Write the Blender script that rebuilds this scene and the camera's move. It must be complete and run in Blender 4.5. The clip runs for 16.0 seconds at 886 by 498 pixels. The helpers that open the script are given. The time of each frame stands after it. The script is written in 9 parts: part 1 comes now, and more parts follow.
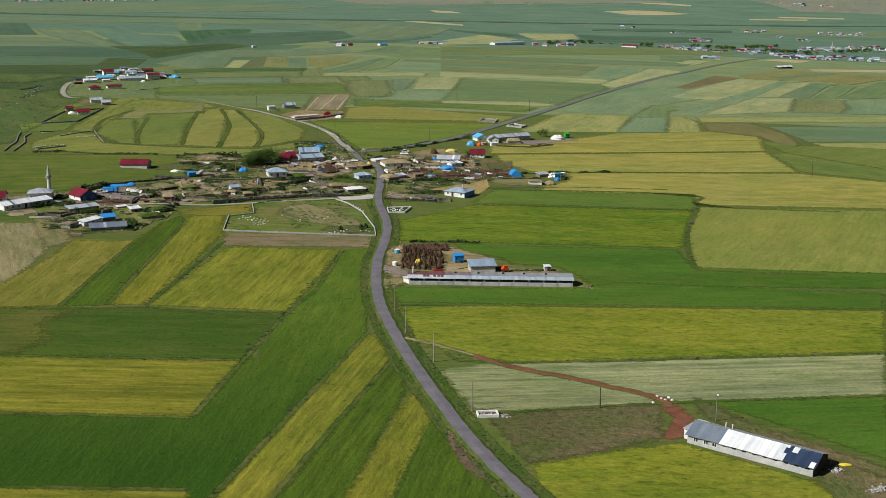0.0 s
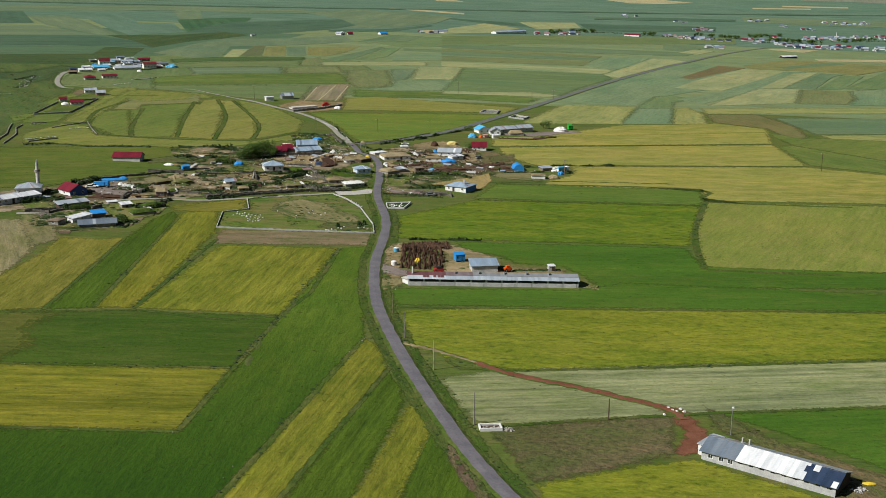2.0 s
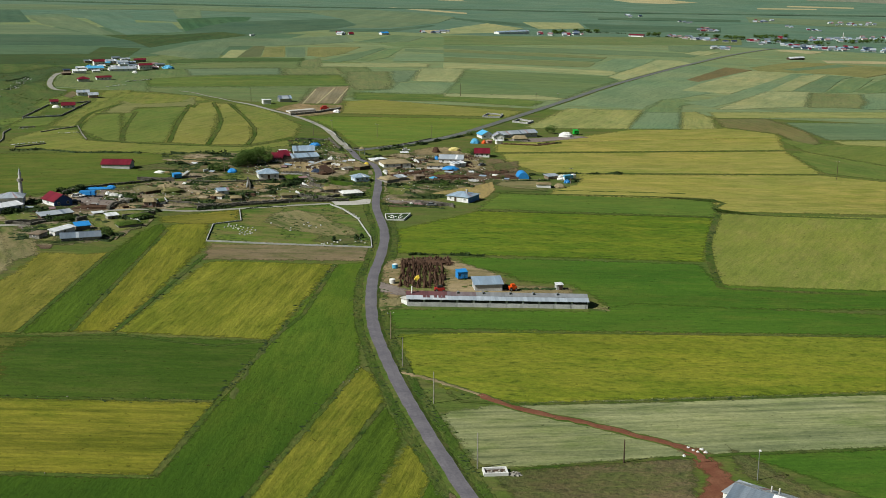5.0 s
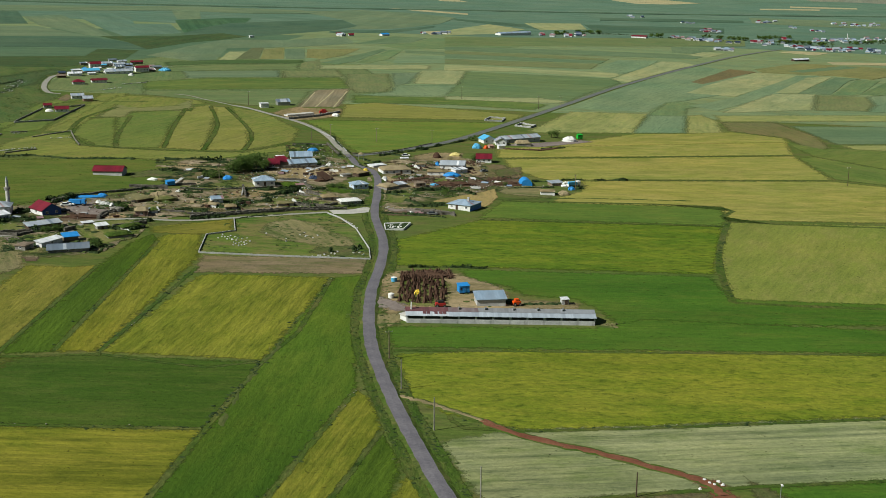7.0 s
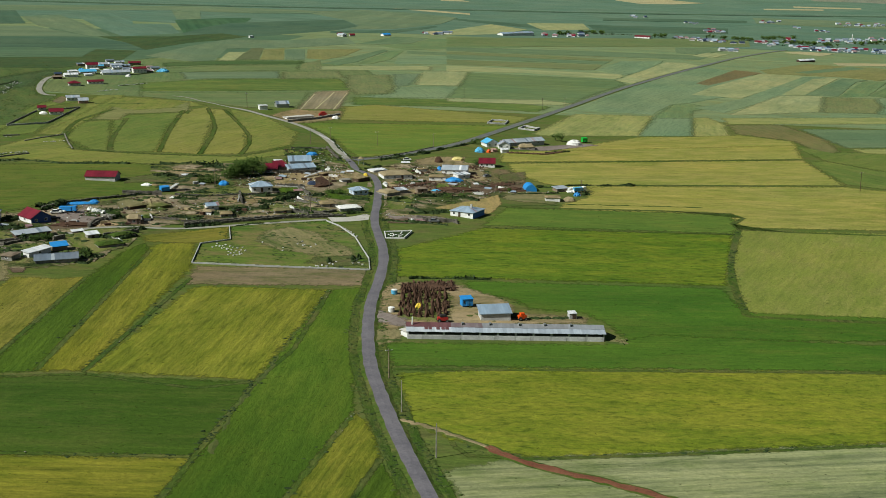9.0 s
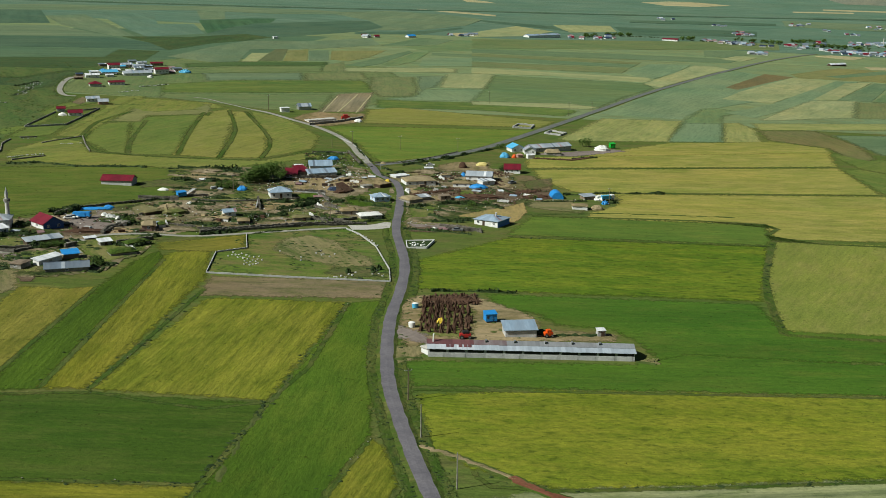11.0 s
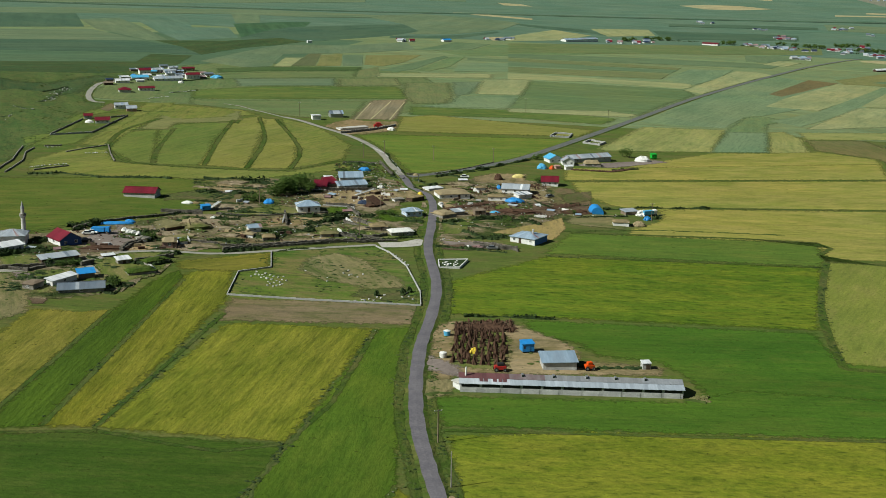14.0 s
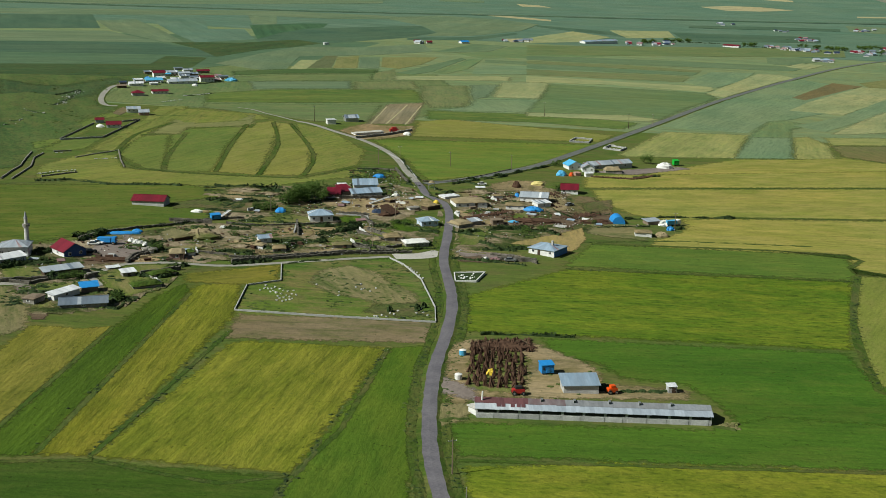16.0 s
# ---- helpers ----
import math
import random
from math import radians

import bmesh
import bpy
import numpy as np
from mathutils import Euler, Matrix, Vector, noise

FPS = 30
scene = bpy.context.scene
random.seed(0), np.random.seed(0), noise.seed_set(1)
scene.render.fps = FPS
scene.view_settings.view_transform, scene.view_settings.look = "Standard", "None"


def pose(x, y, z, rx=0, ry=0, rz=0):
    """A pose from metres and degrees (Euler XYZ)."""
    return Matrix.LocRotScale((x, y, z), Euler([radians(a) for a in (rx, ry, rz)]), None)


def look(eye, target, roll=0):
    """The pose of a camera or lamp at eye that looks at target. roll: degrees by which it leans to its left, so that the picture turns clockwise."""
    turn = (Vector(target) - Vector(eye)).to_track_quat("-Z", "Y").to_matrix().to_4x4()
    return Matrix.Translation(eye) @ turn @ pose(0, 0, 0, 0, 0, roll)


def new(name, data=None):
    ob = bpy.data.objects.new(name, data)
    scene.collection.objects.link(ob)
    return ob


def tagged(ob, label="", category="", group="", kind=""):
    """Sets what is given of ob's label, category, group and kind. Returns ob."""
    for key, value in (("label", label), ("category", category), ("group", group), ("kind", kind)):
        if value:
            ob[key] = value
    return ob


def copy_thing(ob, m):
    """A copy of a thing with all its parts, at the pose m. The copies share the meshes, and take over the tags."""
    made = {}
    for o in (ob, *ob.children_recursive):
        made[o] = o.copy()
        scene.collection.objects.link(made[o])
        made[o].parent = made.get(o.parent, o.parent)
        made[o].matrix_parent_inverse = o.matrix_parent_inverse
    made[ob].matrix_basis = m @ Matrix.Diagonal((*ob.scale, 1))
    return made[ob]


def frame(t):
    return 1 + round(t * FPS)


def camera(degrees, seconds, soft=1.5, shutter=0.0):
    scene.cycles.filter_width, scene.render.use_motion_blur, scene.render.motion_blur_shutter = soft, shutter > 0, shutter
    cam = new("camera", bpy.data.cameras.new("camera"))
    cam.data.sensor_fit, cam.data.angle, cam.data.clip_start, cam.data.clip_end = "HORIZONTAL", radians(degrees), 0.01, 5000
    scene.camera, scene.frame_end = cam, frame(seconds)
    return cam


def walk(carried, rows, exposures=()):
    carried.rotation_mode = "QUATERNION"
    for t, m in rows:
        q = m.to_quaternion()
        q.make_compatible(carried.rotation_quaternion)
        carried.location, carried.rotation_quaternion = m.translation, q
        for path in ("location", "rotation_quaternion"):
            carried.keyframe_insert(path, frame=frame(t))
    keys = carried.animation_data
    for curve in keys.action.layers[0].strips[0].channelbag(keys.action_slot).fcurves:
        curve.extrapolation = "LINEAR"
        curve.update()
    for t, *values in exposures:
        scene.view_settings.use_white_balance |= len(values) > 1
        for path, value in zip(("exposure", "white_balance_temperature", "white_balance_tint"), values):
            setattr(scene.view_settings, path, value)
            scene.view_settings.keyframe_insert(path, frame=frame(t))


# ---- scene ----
EXPOSURES = [(0, 0.29, 6500, 9), (4, 0.26, 6500, 5), (7, 0.25, 6500, 2), (16, 0.24, 6500, 0)]
cam = camera(41.0, 16.0, soft=0.7)
PATH = [
    (0, (4.59, -2.85, 95.37), (6.12, 94.57, 72.85), 0.08),
    (0.5, (4.64, 0.69, 95.42), (6.17, 98.10, 72.89), 0.09),
    (0.6, (4.67, 1.44, 95.42), (6.19, 98.85, 72.85), 0.09),
    (0.7, (4.70, 2.20, 95.43), (6.22, 99.58, 72.76), 0.10),
    (0.8, (4.73, 2.95, 95.43), (6.23, 100.28, 72.49), 0.11),
    (0.9, (4.76, 3.71, 95.43), (6.25, 100.97, 72.21), 0.12),
    (1, (4.79, 4.47, 95.44), (6.27, 101.68, 72.06), 0.12),
    (1.5, (4.81, 8.02, 95.48), (6.28, 105.22, 72.01), 0.12),
    (2, (4.85, 11.62, 95.43), (6.32, 108.82, 71.98), 0.16),
    (2.5, (4.88, 15.42, 95.44), (6.33, 112.62, 72.00), 0.17),
    (3, (4.89, 18.82, 95.69), (6.35, 116.01, 72.22), 0.23),
    (3.5, (4.99, 22.69, 95.75), (6.41, 119.89, 72.27), 0.24),
    (4, (5.06, 26.53, 95.73), (6.44, 123.72, 72.23), 0.30),
    (6.5, (5.50, 44.14, 96.48), (6.75, 141.31, 72.91), 0.25),
    (7, (5.49, 48.23, 96.32), (6.73, 145.42, 72.80), 0.27),
    (7.5, (5.68, 51.71, 96.47), (6.84, 148.89, 72.93), 0.22),
    (8, (5.48, 55.38, 96.50), (6.64, 152.56, 72.94), 0.28),
    (10.2, (5.33, 71.44, 96.20), (6.39, 168.62, 72.65), 0.31),
    (10.3, (5.32, 72.17, 96.19), (6.18, 169.36, 72.65), 0.36),
    (10.5, (5.31, 73.63, 96.16), (5.47, 170.83, 72.68), 0.55),
    (10.6, (5.36, 74.34, 96.16), (4.83, 171.55, 72.68), 0.53),
    (10.7, (5.42, 75.06, 96.15), (4.60, 172.26, 72.67), 0.53),
    (11, (5.58, 77.20, 96.14), (4.71, 174.40, 72.66), 0.53),
    (11.5, (5.62, 80.55, 96.36), (4.76, 177.76, 72.90), 0.54),
    (12, (5.66, 84.02, 96.42), (4.79, 181.24, 73.02), 0.55),
    (12.2, (5.52, 85.65, 96.41), (4.66, 182.87, 73.01), 0.55),
    (12.3, (5.46, 86.46, 96.41), (4.19, 183.68, 73.01), 0.55),
    (12.4, (5.39, 87.28, 96.40), (2.79, 184.47, 73.03), 0.53),
    (12.5, (5.32, 88.09, 96.40), (1.79, 185.26, 73.03), 0.52),
    (12.6, (5.35, 88.75, 96.44), (1.51, 185.91, 73.10), 0.50),
    (13, (5.45, 91.37, 96.63), (1.61, 188.53, 73.28), 0.50),
    (13.5, (5.49, 94.91, 96.71), (1.66, 192.08, 73.40), 0.48),
    (14, (5.50, 98.63, 96.88), (1.70, 195.80, 73.58), 0.51),
    (14.5, (5.40, 102.25, 97.01), (1.59, 199.42, 73.72), 0.51),
    (14.6, (5.38, 102.99, 97.02), (1.07, 200.15, 73.73), 0.51),
    (14.7, (5.37, 103.74, 97.02), (0.45, 200.87, 73.75), 0.50),
    (14.8, (5.35, 104.48, 97.03), (0.15, 201.60, 73.76), 0.49),
    (15, (5.31, 105.97, 97.04), (0.02, 203.09, 73.77), 0.49),
    (15.5, (5.42, 109.32, 97.33), (0.12, 206.43, 74.05), 0.46),
    (16, (5.31, 112.94, 97.41), (0.04, 210.06, 74.15), 0.49),
]
walk(cam, [(t, look(eye, target, roll)) for t, eye, target, roll in PATH], EXPOSURES)

# ---- light ----
SUN_FROM = Vector((-0.68, -0.33, 0.66)).normalized()
world = bpy.data.worlds.new("sky")
scene.world = world
world.use_nodes = True
_n = world.node_tree.nodes
_sky = _n.new("ShaderNodeTexSky")
_sky.sky_type, _sky.sun_disc = "NISHITA", False
_sky.sun_elevation = math.asin(SUN_FROM.z)
_sky.sun_rotation = math.atan2(SUN_FROM.x, SUN_FROM.y)
_n["Background"].inputs[1].default_value = 0.026
world.node_tree.links.new(_sky.outputs[0], _n["Background"].inputs[0])
sun = new("sun", bpy.data.lights.new("sun", "SUN"))
sun.data.energy, sun.data.angle, sun.data.color = 4.7, radians(0.53), (1.0, 0.97, 0.92)
sun.matrix_world = look(SUN_FROM * 300, (0, 0, 0))


# ---- materials ----
def nodes_for(name, rough=0.9, metal=0.0, spec=0.3):
    m = bpy.data.materials.new(name)
    m.use_nodes = True
    t = m.node_tree
    b = t.nodes["Principled BSDF"]
    b.inputs["Roughness"].default_value = rough
    b.inputs["Metallic"].default_value = metal
    b.inputs["Specular IOR Level"].default_value = spec
    return m, t, b


def noise_at(t, scale, detail=3.0, stretch=(1, 1, 1), coord="Object", rough=0.55, turn=0.0):
    c = t.nodes.new("ShaderNodeTexCoord")
    mp = t.nodes.new("ShaderNodeMapping")
    mp.inputs["Scale"].default_value = stretch
    mp.inputs["Rotation"].default_value = (0, 0, radians(turn))
    n = t.nodes.new("ShaderNodeTexNoise")
    n.inputs["Scale"].default_value, n.inputs["Detail"].default_value, n.inputs["Roughness"].default_value = scale, detail, rough
    t.links.new(c.outputs[coord], mp.inputs[0])
    t.links.new(mp.outputs[0], n.inputs["Vector"])
    return n.outputs["Fac"]


def ramp(t, fac, stops):
    r = t.nodes.new("ShaderNodeValToRGB")
    while len(r.color_ramp.elements) < len(stops):
        r.color_ramp.elements.new(0.5)
    for e, (p, c) in zip(r.color_ramp.elements, stops):
        e.position, e.color = p, c if len(c) == 4 else (*c, 1)
    t.links.new(fac, r.inputs[0])
    return r.outputs[0]


def mixed(t, fac, a, b, kind="MIX"):
    m = t.nodes.new("ShaderNodeMix")
    m.data_type, m.blend_type = "RGBA", kind
    for sock, v in ((m.inputs[0], fac), (m.inputs[6], a), (m.inputs[7], b)):
        if isinstance(v, (int, float, tuple)):
            sock.default_value = v
        else:
            t.links.new(v, sock)
    return m.outputs[2]


def bumped(t, b, height, strength, distance):
    n = t.nodes.new("ShaderNodeBump")
    n.inputs["Strength"].default_value, n.inputs["Distance"].default_value = strength, distance
    t.links.new(height, n.inputs["Height"])
    t.links.new(n.outputs[0], b.inputs["Normal"])


def crop(name, low, high, flower=None, share=0.5, rows=0.5, relief=0.35, lined=1.0, lumpy=0.5, thin=None, drawn=0.15):
    """A field: broad patches, drilled rows along local x, lodged clumps with their shade coloured in, stalk-sized
    grain, and drifts of a third colour.
    """
    m, t, b = nodes_for(name, 0.95, 0, 0.1)
    broad = noise_at(t, 0.016, 5, (0.6, 1, 1), rough=0.6)
    patch = noise_at(t, 0.075, 4, (0.22, 1, 1), rough=0.6)
    row = noise_at(t, 1.0, 3, (0.02 * rows, rows, 0.1), rough=0.7)
    grain = noise_at(t, 1.3, 4, (0.6, 1, 1), rough=0.7)
    clump = noise_at(t, 0.7, 4, (drawn, 1, 1), rough=0.62)
    tint = noise_at(t, 0.012, 3, (1, 1, 1), rough=0.5, turn=40)
    col = mixed(t, ramp(t, broad, [(0.36, (0, 0, 0)), (0.64, (1, 1, 1))]), low, high)
    if flower:
        drift = noise_at(t, 0.13, 6, (0.42, 1, 1), rough=0.72)
        col = mixed(t, ramp(t, drift, [(0.5 - 0.3 * (share - 0.2), (0, 0, 0)), (0.68 - 0.3 * (share - 0.2), (1, 1, 1))]), col, flower)
    if thin:
        where, apart, span = t.nodes.new("ShaderNodeNewGeometry"), t.nodes.new("ShaderNodeSeparateXYZ"), t.nodes.new("ShaderNodeMapRange")
        span.inputs["From Min"].default_value, span.inputs["From Max"].default_value = thin[0], thin[1]
        t.links.new(where.outputs["Position"], apart.inputs[0])
        t.links.new(apart.outputs["Y"], span.inputs["Value"])
        col = mixed(t, span.outputs["Result"], thin[2], col)
    k = lumpy
    col = mixed(t, 1.0, col, ramp(t, tint, [(0.35, (0.95, 1.0, 1.02)), (0.65, (1.04, 1.0, 0.97))]), "MULTIPLY")
    col = mixed(t, 1.0, col, ramp(t, patch, [(0.3, (0.87, 0.89, 0.88)), (0.5, (1, 1, 1)), (0.7, (1.11, 1.10, 1.04))]), "MULTIPLY")
    col = mixed(t, 1.0, col, ramp(t, row, [(0.32, (1 - 0.30 * lined, 1 - 0.27 * lined, 1 - 0.30 * lined)), (0.68, (1 + 0.18 * lined, 1 + 0.15 * lined, 1 + 0.13 * lined))]), "MULTIPLY")
    # clump tone; the shade in the hollows is painted by the dark stops
    col = mixed(t, 1.0, col, ramp(t, clump, [(0.30, (1 - 0.62 * k, 1 - 0.54 * k, 1 - 0.58 * k)), (0.43, (1 - 0.12 * k, 1 - 0.10 * k, 1 - 0.12 * k)), (0.72, (1 + 0.30 * k, 1 + 0.26 * k, 1 + 0.16 * k))]), "MULTIPLY")
    col = mixed(t, 1.0, col, ramp(t, grain, [(0.28, (0.76, 0.79, 0.75)), (0.72, (1.17, 1.15, 1.12))]), "MULTIPLY")
    t.links.new(col, b.inputs["Base Color"])
    both = t.nodes.new("ShaderNodeMath")
    both.operation = "MULTIPLY_ADD"
    both.inputs[1].default_value = 2.2 * k
    t.links.new(clump, both.inputs[0])
    t.links.new(grain, both.inputs[2])
    bumped(t, b, both.outputs[0], relief, 0.7)
    return m


def rough_mat(name, low, high, scale=0.4, rough=0.9, relief=0.3, stretch=(1, 1, 1), spec=0.2):
    m, t, b = nodes_for(name, rough, 0, spec)
    n, f = noise_at(t, scale, 5, stretch), noise_at(t, scale * 7, 4, stretch, rough=0.7)
    col = mixed(t, ramp(t, n, [(0.3, (0, 0, 0)), (0.7, (1, 1, 1))]), low, high)
    col = mixed(t, 1.0, col, ramp(t, f, [(0.25, (0.7, 0.7, 0.7)), (0.75, (1.2, 1.2, 1.2))]), "MULTIPLY")
    t.links.new(col, b.inputs["Base Color"])
    bumped(t, b, f, relief, 0.3 / max(scale, 0.1) * 0.3)
    return m


def sheet_metal(name, colour, stain, rough=0.42, metal=0.0, spec=0.5):
    """Corrugated sheet: ribs run down the slope (local y), sheets weather unevenly."""
    m, t, b = nodes_for(name, rough, metal, spec)
    c = t.nodes.new("ShaderNodeTexCoord")
    w = t.nodes.new("ShaderNodeTexWave")
    w.wave_type, w.bands_direction = "BANDS", "X"
    w.inputs["Scale"].default_value, w.inputs["Distortion"].default_value = 1.6, 0.0
    t.links.new(c.outputs["Object"], w.inputs["Vector"])
    patch = noise_at(t, 0.35, 4, (1, 0.35, 1))
    streak = noise_at(t, 1.4, 4, (1, 0.15, 0.3), rough=0.7)
    col = mixed(t, ramp(t, patch, [(0.35, (0, 0, 0)), (0.75, (1, 1, 1))]), colour, stain)
    col = mixed(t, 1.0, col, ramp(t, streak, [(0.25, (0.78, 0.78, 0.78)), (0.75, (1.1, 1.1, 1.1))]), "MULTIPLY")
    one = t.nodes.new("ShaderNodeObjectInfo")
    col = mixed(t, 1.0, col, ramp(t, one.outputs["Random"], [(0.0, (0.84, 0.85, 0.86)), (1.0, (1.1, 1.1, 1.1))]), "MULTIPLY")
    t.links.new(col, b.inputs["Base Color"])
    bumped(t, b, w.outputs["Fac"], 0.35, 0.05)
    return m


def plain(name, colour, rough=0.6, metal=0.0, spec=0.4, vary=0.12, scale=1.5):
    m, t, b = nodes_for(name, rough, metal, spec)
    n = noise_at(t, scale, 5, rough=0.65)
    d = tuple(v * (1 - vary * 2) for v in colour[:3]) + (1,)
    f = noise_at(t, scale * 5, 4, (1, 1, 0.4), rough=0.7)
    col = mixed(t, ramp(t, n, [(0.3, (0, 0, 0)), (0.65, (1, 1, 1))]), d, colour)
    col = mixed(t, 1.0, col, ramp(t, f, [(0.3, (1 - vary, 1 - vary * 1.05, 1 - vary * 1.15)), (0.7, (1.03, 1.03, 1.03))]), "MULTIPLY")
    t.links.new(col, b.inputs["Base Color"])
    return m


M = {}
G = lambda r, g, b: (r, g, b, 1.0)
M["lush"] = crop("green_crop", G(0.049, 0.112, 0.012), G(0.072, 0.137, 0.016), G(0.080, 0.129, 0.018), 0.3, lined=0.3, lumpy=0.42)
M["lush_graded"] = crop("thinning_green_cereal", G(0.054, 0.104, 0.010), G(0.084, 0.132, 0.014), G(0.097, 0.140, 0.016), 0.4, lined=0.4, lumpy=0.35, thin=(215, 318, G(0.028, 0.069, 0.006)))
M["weedy_cereal"] = crop("weedy_dull_cereal", G(0.064, 0.090, 0.015), G(0.084, 0.104, 0.019), G(0.105, 0.110, 0.024), 0.4, lined=0.4)
M["lush_dull"] = crop("dull_green_cereal", G(0.043, 0.084, 0.010), G(0.061, 0.102, 0.014), G(0.070, 0.10, 0.018), 0.3, lined=0.5, lumpy=0.3)
M["lush_mid"] = crop("mid_green_cereal", G(0.050, 0.092, 0.009), G(0.072, 0.112, 0.012), lined=1.0, lumpy=0.6)
M["pasture"] = crop("fresh_pasture", G(0.100, 0.158, 0.026), G(0.130, 0.180, 0.032), G(0.155, 0.178, 0.036), 0.35, lined=0.35)
M["strip_olive"] = crop("strip_pasture", G(0.136, 0.168, 0.038), G(0.168, 0.190, 0.046), G(0.195, 0.194, 0.056), 0.45, lined=0.4, lumpy=0.6)
M["olive_green"] = crop("olive_green_pasture", G(0.104, 0.150, 0.034), G(0.134, 0.168, 0.040), G(0.15, 0.17, 0.046), 0.35, lined=0.3)
M["olive_dry"] = crop("ripening_pasture", G(0.168, 0.182, 0.044), G(0.208, 0.208, 0.053), G(0.225, 0.212, 0.064), 0.4, lined=0.4)
M["slope_dark"] = crop("dark_hill_pasture", G(0.044, 0.084, 0.034), G(0.062, 0.100, 0.040), G(0.070, 0.090, 0.036), 0.4, rows=0.06, lined=0.5, lumpy=0.9)
M["hill"] = crop("grazed_slope", G(0.056, 0.104, 0.032), G(0.092, 0.128, 0.040), G(0.108, 0.124, 0.044), 0.4, rows=0.06, relief=0.4, lined=0.6, lumpy=0.9, drawn=0.5)
M["stubble"] = crop("grey_stubble", G(0.20, 0.175, 0.095), G(0.26, 0.22, 0.125), G(0.15, 0.15, 0.06), 0.3, lined=0.5)
M["yellow"] = crop("flowering_crop", G(0.126, 0.148, 0.016), G(0.164, 0.168, 0.019), G(0.194, 0.188, 0.026), 0.5, lined=0.9, lumpy=0.62)
M["dry"] = crop("ripening_crop", G(0.237, 0.244, 0.087), G(0.291, 0.281, 0.110), G(0.198, 0.224, 0.076), 0.35, lined=0.4)
M["dry2"] = crop("yellow_green_crop", G(0.197, 0.210, 0.044), G(0.248, 0.239, 0.059), G(0.299, 0.263, 0.076), 0.45, lined=0.4)
M["pale"] = crop("mown_hay_field", G(0.205, 0.225, 0.115), G(0.262, 0.275, 0.152), G(0.16, 0.195, 0.08), 0.3, rows=0.55, lined=1.15, lumpy=0.6)
# green to far_dry: distance haze is mixed into the colours as blue
M["green"] = crop("hazed_green_crop", G(0.143, 0.208, 0.117), G(0.179, 0.233, 0.132), lined=0.4)
M["dark"] = crop("hazed_deep_crop", G(0.111, 0.168, 0.090), G(0.140, 0.188, 0.103), lined=0.4)
M["far_green"] = crop("hazed_distant_crop", G(0.096, 0.165, 0.117), G(0.123, 0.187, 0.136), rows=0.04, lined=0.5)
M["far_dark"] = crop("hazed_dark_pasture", G(0.062, 0.112, 0.074), G(0.080, 0.130, 0.084), rows=0.05, lined=0.5)
M["far_pale"] = crop("hazed_pale_crop", G(0.124, 0.176, 0.104), G(0.149, 0.193, 0.115), rows=0.05, lined=0.5)
M["far_dry"] = crop("hazed_ripening_crop", G(0.256, 0.274, 0.136), G(0.314, 0.311, 0.160), G(0.220, 0.254, 0.127), 0.3, rows=0.1, lined=0.4)
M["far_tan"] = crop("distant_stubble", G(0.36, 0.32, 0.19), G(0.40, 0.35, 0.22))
M["tan"] = crop("fallow_field", G(0.155, 0.145, 0.062), G(0.18, 0.15, 0.066), G(0.13, 0.145, 0.05), 0.3, lined=0.4)
M["soil"] = crop("bare_soil_field", G(0.145, 0.12, 0.058), G(0.165, 0.132, 0.064), lined=0.4)
M["plough"] = crop("ploughed_field", G(0.20, 0.165, 0.105), G(0.25, 0.21, 0.145), rows=0.25)
M["scrub"] = crop("dry_pasture", G(0.092, 0.082, 0.038), G(0.190, 0.138, 0.086), G(0.088, 0.104, 0.034), 0.5, relief=0.45, lined=0.05, lumpy=0.85, drawn=0.8)
M["brown"] = crop("trampled_earth", G(0.155, 0.122, 0.074), G(0.215, 0.165, 0.104), G(0.112, 0.112, 0.046), 0.4, lined=0.15)
# the grey of these hills is haze laid into the colour
M["far_grey"] = crop("hazed_grey_hills", G(0.17, 0.185, 0.14), G(0.20, 0.20, 0.16), lined=0.3)
M["ground"] = crop("rough_grassland", G(0.070, 0.112, 0.022), G(0.104, 0.132, 0.030), G(0.125, 0.122, 0.042), 0.35, lined=0.15, lumpy=0.6)
M["yellow_green"] = crop("yellowing_green_crop", G(0.116, 0.157, 0.014), G(0.152, 0.180, 0.018), G(0.186, 0.199, 0.024), 0.5, lined=0.2, lumpy=0.8, drawn=0.5)
M["meadow_green"] = crop("bright_green_crop", G(0.075, 0.132, 0.011), G(0.106, 0.156, 0.014), G(0.134, 0.168, 0.017), 0.5, lined=0.15, lumpy=0.95, drawn=0.34)
M["pale_green"] = crop("pale_ripening_crop", G(0.155, 0.184, 0.036), G(0.188, 0.208, 0.045), G(0.21, 0.21, 0.056), 0.35, lined=0.3, lumpy=0.32)
# grass of the plain, its blue raised for haze
M["mid_green"] = crop("hazed_plain_grass", G(0.156, 0.218, 0.112), G(0.190, 0.238, 0.128), G(0.185, 0.20, 0.09), 0.3, rows=0.08, lined=0.5)
M["weedy"] = crop("rank_meadow", G(0.065, 0.125, 0.020), G(0.100, 0.145, 0.026), G(0.17, 0.15, 0.06), 0.4, relief=0.4, lined=0.15, lumpy=0.6)
M["dry_grass"] = crop("dry_grass_patch", G(0.17, 0.148, 0.075), G(0.225, 0.188, 0.100), G(0.09, 0.11, 0.034), 0.36, relief=0.3, lined=0.1)
M["straw_ground"] = crop("straw_strewn_ground", G(0.28, 0.215, 0.095), G(0.33, 0.255, 0.118), G(0.23, 0.20, 0.075), 0.3, lined=0.15)
